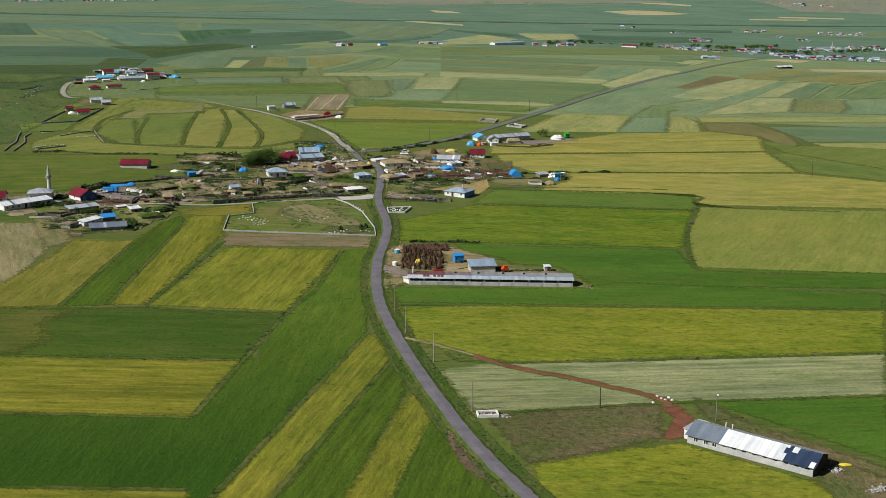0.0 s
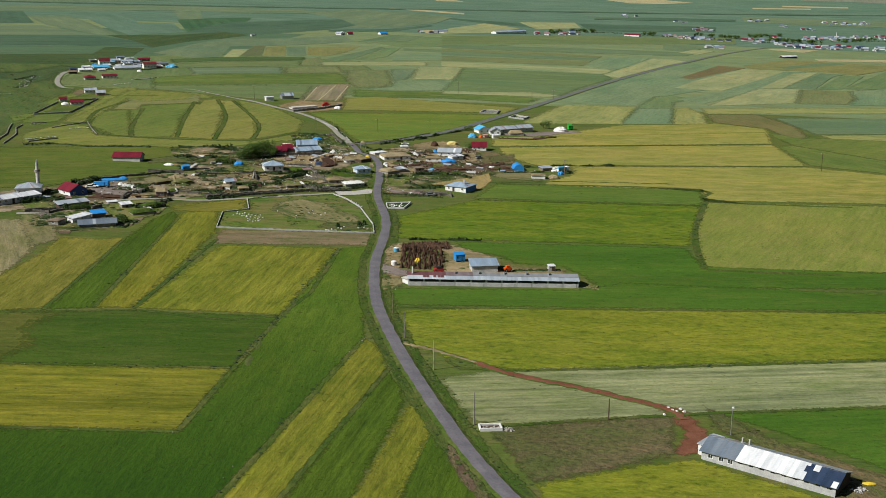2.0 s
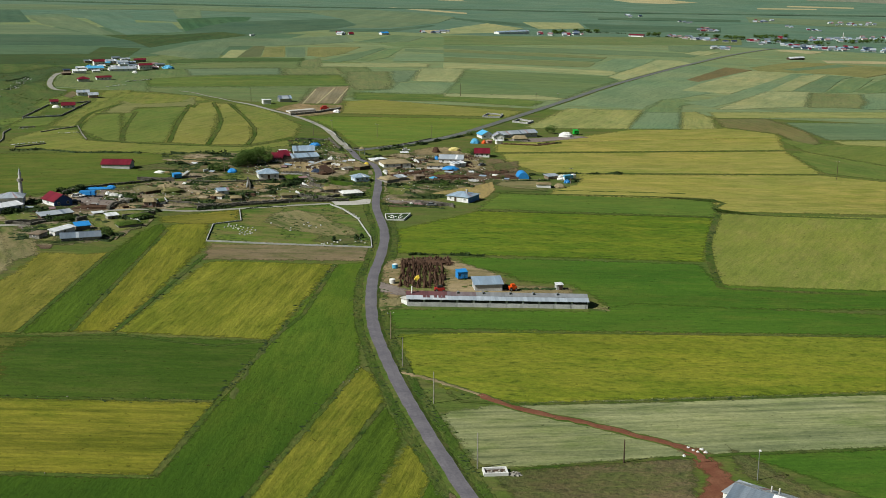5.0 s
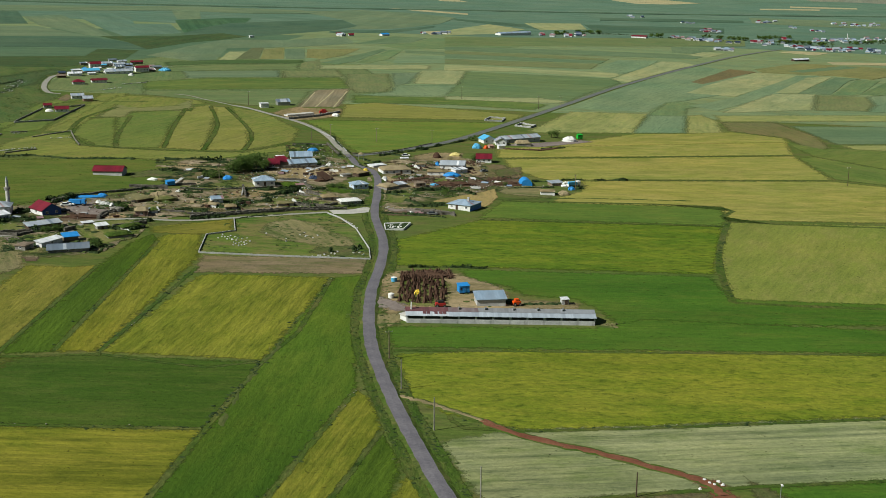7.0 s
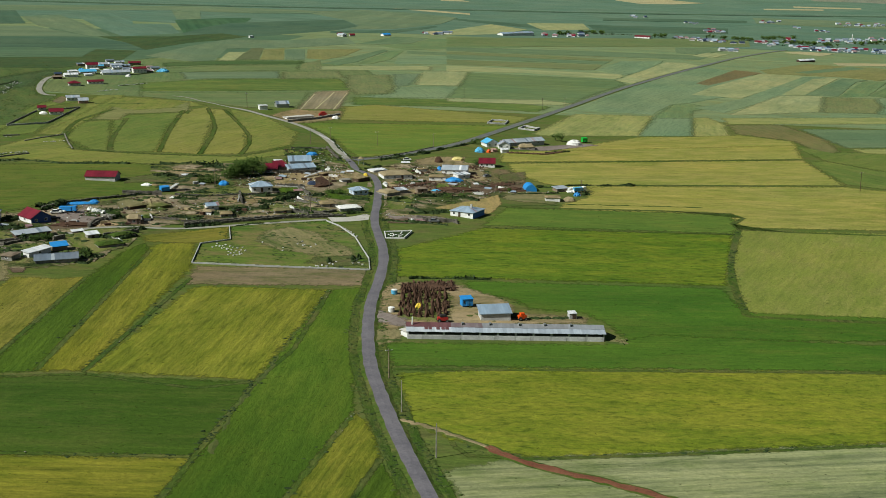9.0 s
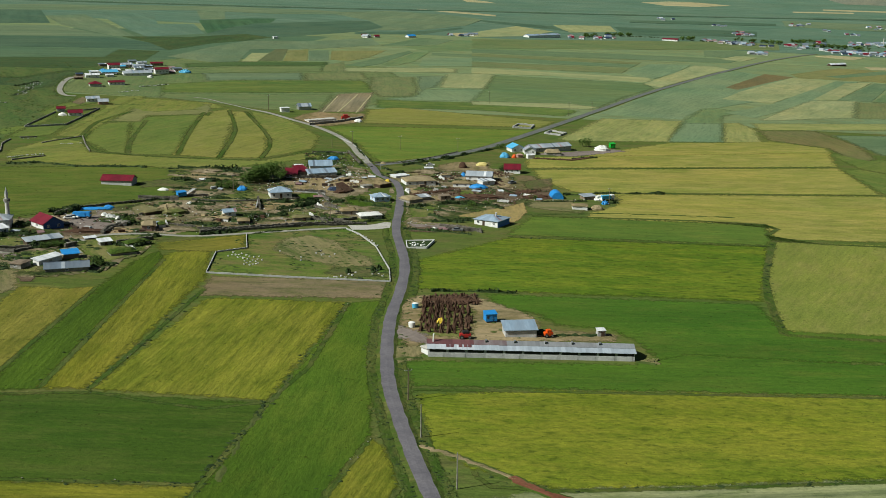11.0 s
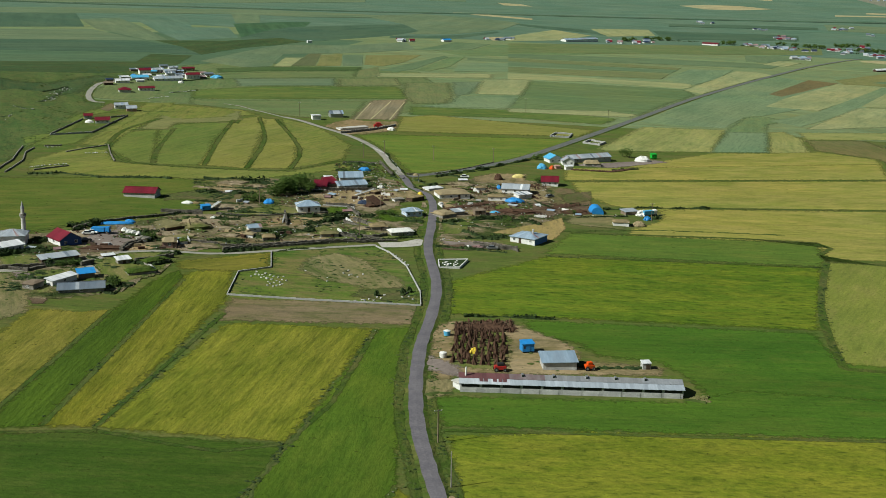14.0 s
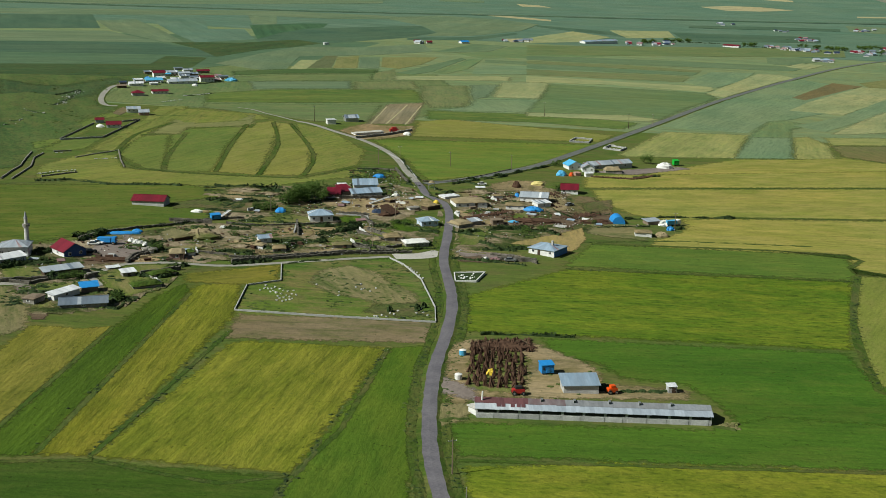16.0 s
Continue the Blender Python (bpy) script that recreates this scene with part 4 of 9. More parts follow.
field("lush", 0, 105, [(70.5, 261), (117, 269.2), (103.5, 226.5), (93.5, 238), (82, 250)])
field("red_earth", 0, 106, [(57.8, 261.9), (62.2, 263.9), (64.2, 257.2), (65.6, 247.3), (60.6, 237.5), (55.5, 236.4), (60.8, 248.9)])
field("scrub", 0, 107, [(68.8, 264.1), (72.3, 259.5), (78.2, 247.8), (92.6, 233.3), (100.2, 225.5), (102.9, 222.3), (100.1, 215.5), (97.6, 218.5), (90.2, 226.5), (73, 242.5), (67.7, 252.1)])
field("scrub", 0, 108, [(82.6, 217.4), (89.6, 228.8), (98.1, 220), (102.7, 216.2), (97.4, 203.1), (84.1, 202.1)])
field("scrub", 0, 109, [(18.2, 247.5), (59.8, 258.3), (55.9, 237.1), (44.7, 229.9), (25.4, 220.6)])
field("yellow_green", 0, 110, [(25.9, 219.5), (45.9, 230), (59.3, 234.2), (82.4, 216.8), (85.4, 205.9), (27, 201.6)])
field("stubble", 0, 111, [(-163.7, 425.4), (-138.4, 430.1), (-123.4, 401), (-121.5, 370.5), (-123.2, 317)])
field("olive_gold", 0, 112, [(-122.6, 315.3), (-98.9, 321.9), (-97.8, 408.1), (-104.7, 404.2), (-118.6, 404.5), (-118.5, 381.3), (-123.4, 339.7)])
field("lush_mid", 0, 113, [(-98.3, 321.4), (-86, 324.2), (-86.6, 442.8), (-90.8, 452.9), (-95.3, 438), (-97.4, 406.3)])
field("yellow", 0, 114, [(-86.1, 324.8), (-75.7, 325.6), (-69.1, 422.5), (-74.9, 458.2), (-87.2, 451.4)])
field("yellow", 0, 115, [(-74.8, 325.7), (-35.1, 324.4), (-24.5, 404.2), (-61.1, 402.6), (-65, 400.1)])
field("brown", 0, 116, [(-66.7, 403.4), (-15, 410.2), (-14, 430.2), (-68.7, 425.5)])
field("lush_dull", 0, 117, [(-122.6, 315.3), (-74.3, 323.4), (-35.7, 322.6), (-35.6, 309.7), (-40.9, 279.4), (-108.2, 276.8)])
field("weedy_cereal", 3, 117.5, [(-122.8, 315.8), (-105.2, 319.3), (-93, 319.2), (-97.9, 304.2), (-91.9, 291), (-96.9, 278.4), (-108.2, 276.7)], 5.0)
field("yellow", 0, 118, [(-110.7, 276.1), (-41.3, 278.9), (-46, 240.5), (-96.6, 239.1)])
field("lush_graded", 84, 119, [(-95.9, 237.5), (-45.6, 239.5), (-40.7, 278.9), (-34.7, 322.7), (-23.9, 404.3), (-13.5, 408.6), (-14.6, 360.7), (-10.9, 307.4), (-34.8, 200.2), (-36.8, 194.6), (-41, 203.2), (-82.2, 201.5)])
field("yellow", 0, 122, [(-83.2, 201.5), (-40, 203.3), (-37.3, 194.6), (-79.4, 191.6)])
field("yellow", 0, 123, [(-34.7, 198.3), (-24.4, 196.7), (-4, 282.9), (-6.9, 299.2), (-11.1, 306.4)])
field("lush_mid", 0, 124, [(-23.6, 197.9), (-4, 280.7), (0.3, 262.4), (-10.8, 198.9)])
field("yellow", 0, 125, [(-11.2, 198.1), (-2.4, 198.8), (7.1, 251), (6.4, 258.4), (1.1, 260.1)])
field("lush_mid", 0, 126, [(-1.9, 198.8), (7.3, 249.6), (20.7, 209.9), (22.1, 200.5)])
field("scrub", 0, 131, [(-99.8, 572.3), (-72.3, 585.2), (-62.8, 583.4), (-43.8, 601.3), (-39.2, 578.8), (-55, 559.9), (-62.1, 563.2), (-94.4, 558.2)])
field("earth", 0, 132, [(-16.8, 585.4), (6.2, 592.2), (7.4, 581.1), (1.9, 562.4), (-9, 561.4)])
field("dry_grass", 0, 133, [(-144.7, 438.2), (-137.9, 437.9), (-125, 419.1), (-118.8, 401), (-124.3, 391.3)])
field("mud", 0, 134, [(-122.8, 413.6), (-118.2, 414.6), (-116.9, 409.6), (-120.3, 408.8)])
field("earth", 0, 135, [(-139.7, 441.3), (-132.7, 441.7), (-124.4, 437.4), (-123.7, 433.8), (-128.7, 431.5), (-135, 434.9)])
field("weedy", 0, 136, [(-70.2, 428.4), (-13.7, 428.7), (-14.8, 443.6), (-21.2, 474.1), (-28, 490.6), (-33.5, 498.6), (-67.1, 483.9), (-63.5, 462), (-72.4, 454.6)])
field("dry_grass", 0, 137, [(-55.2, 462.6), (-53.3, 478.4), (-45.3, 486.4), (-36.2, 479.7), (-28.4, 465.6), (-21.6, 457.4), (-19, 443.3), (-27.6, 440.2), (-36.8, 447.7), (-45.6, 450.6)])
field("scrub", 0, 138, [(-35.2, 435.1), (-32.8, 442.5), (-19.3, 448.6), (-16.6, 434.6), (-25.2, 431.7)])
field("olive_gold", 0, 139, [(-94.2, 463.5), (-67.6, 481.6), (-64, 462.5), (-72.9, 455.8), (-74.5, 454.7), (-90.8, 454.2)])
field("mud", 0, 141, [(-130.4, 472.6), (-119.1, 478.5), (-116.5, 471.6), (-127, 466.1)])
field("dry_grass", 0, 151, [(-116, 596.6), (-100.4, 596.4), (-87.3, 590.4), (-92.6, 581.5), (-111.5, 583)])
field("dry_grass", 0, 153, [(-20.8, 617.3), (-11.6, 635), (-1.4, 632.7), (2.5, 615.5), (-10.8, 611.4)])
field("mud", 0, 155, [(-2.9, 584.9), (29.6, 596.7), (37.9, 578.9), (30.4, 564.2), (10.7, 562.8), (-8.9, 572)])
field("earth", 0, 156, [(13.8, 648.8), (24.1, 646.4), (30.9, 626.8), (42.7, 617.5), (43.6, 596.1), (25, 597.7), (21, 623.7)])
field("scrub", 0, 157, [(31.2, 633.5), (43.6, 630.7), (49.9, 601.5), (49.4, 582.1), (38.1, 583.3), (30.9, 599.4)])
field("scrub", 0, 159, [(9.4, 238.2), (11.3, 234.5), (15.4, 219.8), (17.3, 212.8), (15.1, 212.1), (11.7, 219.5), (9.7, 228.7)])
field("mud", 0, 160, [(10.3, 234.4), (11.6, 230.1), (14.5, 218.6), (13.5, 215.8), (11.4, 222.4)])
field("earth", 0, 160.5, [(-92.6, 793.3), (-88.5, 811.7), (-81.6, 829.4), (-71.9, 824.8), (-51.7, 829.9), (-50.1, 802.8), (-54.6, 785.1), (-65.7, 767.8), (-75.8, 763.8), (-80.9, 774.5)])
field("earth", 0, 163, [(-13.5, 518.6), (-1.5, 516.6), (13.3, 513.7), (10.3, 504.8), (-10.7, 501.2)])
field("mud", 0, 164, [(-10.6, 506.8), (0.2, 507.1), (-0, 500.7), (-9.7, 499.8)])
field("yard", 0, 165, [(45.3, 697.9), (94.3, 730.3), (100.9, 725.4), (67.6, 697.1)])
field("earth", 0, 166, [(-7.6, 375.1), (-8.9, 388.1), (-9.4, 400.9), (-7.7, 411.3), (-3.7, 415.2), (12.5, 417.9), (15.1, 414.3), (20.7, 408.4), (25.6, 402.6), (29, 397.7), (29.3, 387.5), (50.2, 386.5), (49.2, 379.8), (-1.3, 371.5), (-6.5, 363.1)])
field("mud", 0, 167, [(-3.6, 412.1), (0.6, 416.1), (12.5, 419.2), (13.4, 409.3), (-2.3, 404.6)])
field("village_meadow", 0, 168, [(-3.1, 377.1), (10.7, 375.9), (11.9, 400.7), (10.5, 407.7), (-3.3, 405.8)])
field("yard", 0, 169, [(-13.8, 383.8), (-8.4, 384.8), (-1, 377.5), (-0.4, 369.4), (-6.4, 372.7), (-12.9, 376.1)])
field("dry_grass", 0, 170, [(-10.2, 366.5), (-0.3, 368), (-3.2, 357.4), (-9, 351.5)])
field("yard", 0, 171.0, [(-130.2, 477.1), (-132.3, 490.1), (-128.8, 495.1), (-125.9, 499.3), (-127.4, 507.6), (-125.4, 509.9), (-122.0, 500.3), (-116.2, 491.8), (-113.0, 486.2), (-114.6, 480.3), (-116.1, 474.6), (-120.0, 474.4), (-126.0, 475.9)])
field("earth", 0, 171.5, [(-114.4, 475.1), (-113.3, 482.2), (-106.3, 484.0), (-103.5, 480.8), (-108.2, 472.9), (-112.6, 471.8)])
field("village_meadow", 0, 172.0, [(-149.1, 456.3), (-141.1, 462.5), (-135.9, 456.8), (-132.0, 447.6), (-135.7, 444.8), (-143.7, 443.5)])
field("village_meadow", 0, 172.5, [(-131.7, 439.9), (-127.4, 445.4), (-121.1, 446.9), (-117.1, 440.2), (-123.8, 433.8), (-118.7, 420.4), (-123.8, 419.3), (-128.1, 431.6)])
field("village_meadow", 0, 173.0, [(-119.3, 454.0), (-115.3, 468.2), (-101.6, 473.8), (-94.2, 466.9), (-95.6, 453.0), (-97.1, 446.2), (-103.4, 434.2), (-105.9, 425.0), (-110.9, 439.8), (-115.5, 450.2)])
field("dry_grass", 0, 173.5, [(-112.7, 441.3), (-109.7, 443.2), (-107.2, 438.8), (-109.4, 435.3)])
field("yard", 0, 174.0, [(-140.6, 442.3), (-134.7, 442.4), (-130.1, 436.0), (-124.5, 434.2), (-128.5, 430.9), (-133.8, 433.9)])
field("dry_grass", 0, 174.5, [(-117.4, 517.5), (-115.7, 523.6), (-107.8, 528.7), (-103.8, 515.8), (-108.1, 511.0), (-112.9, 503.6)])
field("village_meadow", 0, 175.0, [(-93.9, 536.5), (-90.4, 549.7), (-76.9, 558.9), (-69.2, 554.7), (-68.1, 545.7), (-77.8, 540.0), (-87.4, 535.3)])
field("earth", 0, 175.5, [(-91.7, 505.8), (-85.3, 516.2), (-81.5, 507.6), (-76.9, 497.1), (-69.4, 495.8), (-61.8, 501.8), (-51.5, 511.2), (-49.2, 504.2), (-57.8, 494.8), (-68.1, 489.0), (-75.7, 489.4), (-81.6, 499.2), (-89.6, 500.4)])
field("earth", 0, 176.0, [(-78.1, 525.5), (-77.1, 536.3), (-68.5, 541.6), (-56.0, 543.1), (-54.4, 534.8), (-63.2, 528.6), (-66.1, 521.4), (-71.1, 526.5), (-74.2, 521.0)])
field("village_meadow", 0, 176.5, [(-61.9, 518.0), (-55.0, 529.0), (-51.6, 521.7), (-51.0, 510.5), (-56.7, 506.5), (-61.5, 512.0)])
field("scrub", 0, 177.0, [(-127.7, 566.1), (-117.4, 578.6), (-91.6, 577.0), (-73.5, 575.4), (-73.2, 563.2), (-92.8, 560.7), (-102.5, 554.7), (-113.0, 561.4), (-122.8, 556.3)])
field("earth", 0, 177.5, [(-112.7, 586.2), (-110.7, 599.5), (-105.6, 598.5), (-99.6, 584.1), (-103.1, 577.0), (-109.7, 578.6)])
field("earth", 0, 178.0, [(-70.9, 588.0), (-57.6, 597.0), (-41.8, 605.6), (-36.2, 591.3), (-41.0, 573.7), (-48.9, 563.7), (-56.9, 565.7), (-63.4, 571.6), (-68.1, 580.5)])
field("earth", 0, 178.5, [(-41.8, 600.6), (-27.7, 609.9), (-24.0, 597.4), (-30.7, 587.0), (-38.8, 581.1)])
field("lush_mid", 0, 179.0, [(-59.8, 559.5), (-49.0, 564.8), (-48.3, 551.3), (-57.3, 547.8)])
field("lush_mid", 0, 179.5, [(-39.9, 557.8), (-31.4, 561.3), (-28.5, 549.8), (-21.5, 550.7), (-19.6, 539.5), (-35.6, 540.9)])
field("earth", 0, 180.0, [(-64.6, 532.0), (-55.7, 541.2), (-48.2, 549.3), (-46.2, 544.8), (-55.7, 533.5), (-63.2, 523.1)])
field("village_meadow", 0, 180.5, [(-60.0, 518.5), (-48.7, 527.9), (-41.9, 521.6), (-35.7, 520.6), (-24.9, 516.4), (-25.0, 512.2), (-36.3, 506.7), (-51.9, 506.9), (-57.6, 512.2)])
field("village_meadow", 0, 181.0, [(-46.0, 536.1), (-38.1, 544.1), (-34.7, 535.4), (-36.2, 529.4), (-42.6, 527.7)])
field("village_meadow", 0, 181.5, [(-11.9, 550.4), (0.2, 555.7), (-1.5, 535.1), (-5.3, 524.2), (-11.4, 525.2), (-12.9, 540.4)])
field("yard", 0, 182.0, [(-12.8, 517.0), (-7.4, 515.0), (3.4, 515.3), (9.3, 513.5), (6.4, 505.4), (-9.0, 506.3)])
field("dry_grass", 0, 182.5, [(-15.4, 622.9), (-6.5, 635.2), (-0.8, 624.8), (-8.3, 610.8), (-13.2, 610.6)])
field("mud", 0, 183.0, [(-11.3, 581.2), (-0.7, 590.0), (2.1, 584.0), (-7.2, 574.6)])
field("mud", 0, 183.5, [(-9.4, 506.2), (-3.3, 510.2), (-1.9, 505.7), (-10.1, 500.5)])
field("straw_ground", 0, 184.0, [(5.3, 530.5), (14.7, 541.2), (27.8, 555.4), (34.8, 565.3), (35.1, 544.8), (31.1, 529.3), (25.4, 518.4), (24.2, 527.5), (12.5, 530.6)], 0.45)
field("mud", 0, 184.5, [(17.1, 579.4), (31.2, 580.1), (35.8, 575.0), (28.2, 563.5), (19.0, 564.0)])
field("dry_grass", 0, 185.0, [(36.9, 563.9), (41.8, 571.4), (55.3, 573.1), (61.7, 561.6), (57.5, 548.9), (44.7, 552.2), (36.4, 555.7)])
field("scrub", 0, 185.5, [(37.2, 615.8), (51.3, 627.7), (50.1, 607.4), (41.1, 594.2), (37.5, 600.1)])
field("mud", 0, 186.0, [(39.6, 594.9), (49.9, 599.1), (48.7, 581.9), (42.1, 575.7), (39.2, 582.4)])
field("village_meadow", 0, 186.5, [(7.1, 584.3), (16.0, 591.5), (14.3, 575.4), (7.6, 575.6)])
field("earth", 0, 187.0, [(-2.2, 647.9), (7.4, 661.3), (23.3, 663.5), (21.9, 642.8), (8.6, 635.8), (-1.0, 635.6)])


def rough_ground(polys, flat):
    """The village's uneven ground: banks, hollows and the humps of fallen houses, level in the yards."""
    cell = 1.3
    vs, fs, ids = [], [], {}
    def up(x, y):
        if (x, y) in ids:
            return ids[x, y]
        n = noise.noise((x * 0.11, y * 0.16, 1.0)) + 0.6 * noise.noise((x * 0.31, y * 0.4, 4.0)) + 0.3 * noise.noise((x * 0.8, y * 0.9, 8.0))
        keep = sum(not any(inside((x + dx, y + dy), p) for p in flat) for dx, dy in ((0, 0), (1.6, 0), (-1.6, 0), (0, 2), (0, -2))) / 5
        rim = sum(any(inside((x + dx, y + dy), p) for p in polys) for dx, dy in ((2.6, 0), (-2.6, 0), (0, 3), (0, -3))) / 4
        road = min(abs(x - q.x) + abs(y - q.y) for q in MAIN_LINE)
        h = max(0.0, n + 0.12) * 0.62 * keep * rim * smooth(3.0, 9.0, road)
        ids[x, y] = len(vs)
        jx, jy = x + 0.35 * noise.noise((x, y, 2.0)), y + 0.35 * noise.noise((x, y, 5.0))
        vs.append((jx, jy, gz(jx, jy) + 0.045 + h))
        return ids[x, y]
    for j in range(int(400 / cell), int(660 / cell)):
        for i in range(int(-172 / cell), int(48 / cell)):
            c = ((i + 0.5) * cell, (j + 0.5) * cell)
            wob = (c[0] + 2.2 * noise.noise((c[0] * 0.2, c[1] * 0.2, 9.0)), c[1] + 2.2 * noise.noise((c[0] * 0.2, c[1] * 0.2, 3.0)))
            if any(inside(wob, p) for p in polys):
                fs.append((up(i * cell, j * cell), up((i + 1) * cell, j * cell), up((i + 1) * cell, (j + 1) * cell), up(i * cell, (j + 1) * cell)))
    me = bpy.data.meshes.new("rough_ground")
    me.from_pydata(vs, [], fs)
    me.materials.append(M["village"])
    return tagged(new("village_ground", me), "uneven village ground of rank grass and trodden earth", "ground", kind="structure")


MAIN_ROAD = [(-35.4, 641.5), (-32.5, 629.8), (-29.4, 614.6), (-25.4, 605.6), (-20.9, 597.2), (-18.2, 582.7), (-17, 567.6), (-16.5, 553.2), (-16, 531.3), (-15.9, 511.2), (-14.8, 491.7), (-11.3, 464.6), (-9.9, 443.1), (-10.2, 418.3), (-11.4, 395.9), (-11.4, 375.9), (-10.7, 357.7), (-9.1, 338.1), (-5.6, 316.7), (-1.4, 294.9), (2.9, 275.8), (7.7, 256.2), (12.8, 236.9), (18.2, 220), (23.2, 207), (26.2, 199.2)]
MAIN_LINE = curve_points(MAIN_ROAD, 3)
VILLAGE = [[(-168, 474.5), (-137.8, 498.7), (-111.4, 530.7), (-66.5, 549.3), (-36.9, 554.6), (-20.8, 556), (-20.3, 525.6), (-34.4, 507.3), (-85.4, 482.4), (-112.6, 468.2), (-144.9, 446.5), (-152.1, 439.6)],
               [(-122.1, 597.2), (-98.9, 612.6), (-77.8, 619.4), (-47.3, 636.2), (-39, 629.1), (-28, 615.1), (-28.1, 582.1), (-38.7, 551), (-94.6, 539.3), (-111.4, 559.7)],
               [(-24.4, 616.2), (6.1, 653.6), (31.7, 643.2), (43.9, 593.9), (37, 557.9), (27.8, 555.4), (2.4, 522.7), (-13.3, 513.6), (-19.1, 554.5)],
               [(-145.5, 447.7), (-112.6, 468.2), (-95.1, 466.8), (-94.8, 450), (-101.1, 424.4), (-120.9, 411.9), (-132.5, 417.4)]]
VILLAGE_LANE = [(-33.7, 500.9), (-49.9, 492.9), (-67.1, 483.9), (-87.3, 475.2), (-102, 475.2), (-113.7, 470.8), (-117.1, 465.6), (-119.5, 459.4), (-122.1, 455.3), (-118.3, 450.9), (-114.0, 444.1)]
for (ax, ay), (bx, by) in zip(VILLAGE_LANE, VILLAGE_LANE[1:]):
    LEVEL.append([(ax - 1, ay - 3), (bx - 1, by - 3), (bx + 1, by + 3), (ax + 1, ay + 3)])
rough_ground(VILLAGE, LEVEL)
road(MAIN_ROAD, 3.3, "asphalt")
road([(-240.7, 847.1), (-247.7, 847.8), (-256, 862.4), (-265.1, 888.9), (-274.2, 925.9), (-278.2, 955.1), (-273.4, 962)], 3.6, "lane")
road([(-33.7, 500.9), (-49.9, 492.9), (-67.1, 483.9), (-77.1, 478.5), (-87.3, 475.2), (-102, 475.2), (-113.7, 470.8), (-117.1, 465.6), (-119.5, 459.4), (-122.1, 455.3), (-118.3, 450.9), (-114.0, 444.1)], 2.4, "lane")
road([(-145, 438.8), (-139.1, 440.8), (-135.1, 442.4)], 3.0, "lane")
road([(-35.8, 642.9), (-39.3, 656.6), (-42.9, 671.1), (-48.4, 696.1), (-54.1, 715.8), (-59.8, 731.1), (-69.7, 751.9), (-81.5, 771.4), (-92.4, 786.2), (-110.3, 812.1), (-122.2, 823.2)], 3.6, "lane")
road([(-122.2, 823.2), (-136.9, 840.2), (-146.2, 850), (-158.8, 865.8), (-169.8, 872.1)], 1.6, "lane")
road([(-31.6, 638.6), (-14.9, 656.1), (2.5, 679.2), (21.1, 709), (40.2, 752.2), (76.4, 838.7), (115.9, 936.5), (165.7, 1059.5), (235.2, 1214.5), (302.5, 1357.6), (377.6, 1510.4), (448.6, 1636.5), (494, 1706.8)], 5.0, "asphalt_old")
road([(-1.2, 302.9), (2, 301.2), (5.8, 299.2), (11.7, 294.5), (18.1, 289)], 1.4, "earth")
road([(17.1, 289.9), (22.9, 284.1), (31.2, 279.2), (41.9, 273.9), (52, 267.6), (59.9, 262.1), (62, 256.3)], 2.0, "dirt_red")
road([(-16.9, 511.6), (-23.0, 504.6), (-32.4, 501.1)], 7.5, "gravel")


def rail_bank(a, b, high, wide, slope):
    """A long low railway embankment with a ballast crown, straight across the plain."""
    a, b = Vector(a), Vector(b)
    n = int((b - a).length / 25)
    s = Vector((-(b - a).y, (b - a).x)).normalized()
    bm, rows = bmesh.new(), []
    for k in range(n + 1):
        p = a.lerp(b, k / n)
        h = high * (0.85 + 0.3 * noise.noise((k * 0.3, 1.0, 1.0)))
        rows.append([bm.verts.new((*(p + s * off), gz(p.x, p.y) + up)) for off, up in ((-wide, 0.2), (-wide * 0.3, h), (wide * 0.3, h), (wide, 0.2))])
    for r, q in zip(rows, rows[1:]):
        for k in range(3):
            bm.faces.new((r[k], q[k], q[k + 1], r[k + 1])).material_index = 1 if k == 1 else 0
    bmesh.ops.recalc_face_normals(bm, faces=bm.faces[:])
    return tagged(new("railway_embankment", mesh_of("railway_embankment", bm, [slope, "rail_grey"])), "long low railway embankment across the plain", "embankment", kind="structure")


rail_bank((-1100, 1968), (60, 2449), 2.4, 7, "far_dark")
rail_bank((60, 2449), (1400, 2745), 2.4, 9, "far_dark")


# ---- builders ----
def strips(bm, a, b, c, d, n, thick, rng, lift=0.012):
    """A roof slope from sheets side by side: a, b along the eave, c, d along the ridge (b to c, a to d upward)."""
    a, b, c, d = Vector(a), Vector(b), Vector(c), Vector(d)
    for i in range(n):
        u, v = i / n, (i + 1) / n
        e = rng.uniform(0, lift)
        k = rng.uniform(-0.05, 0.05)
        lo, hi = a.lerp(b, u), a.lerp(b, v)
        top, tip = d.lerp(c, u), d.lerp(c, v)
        out = (lo - top).normalized() * k if (lo - top).length > 0 else Vector()
        slab(bm, [p + Vector((0, 0, e)) for p in (lo + out, hi + out, tip, top)], thick)
    return bm


WORN = ("grey_roof", "slate_roof", "white_roof", "blue_roof", "rust_roof")


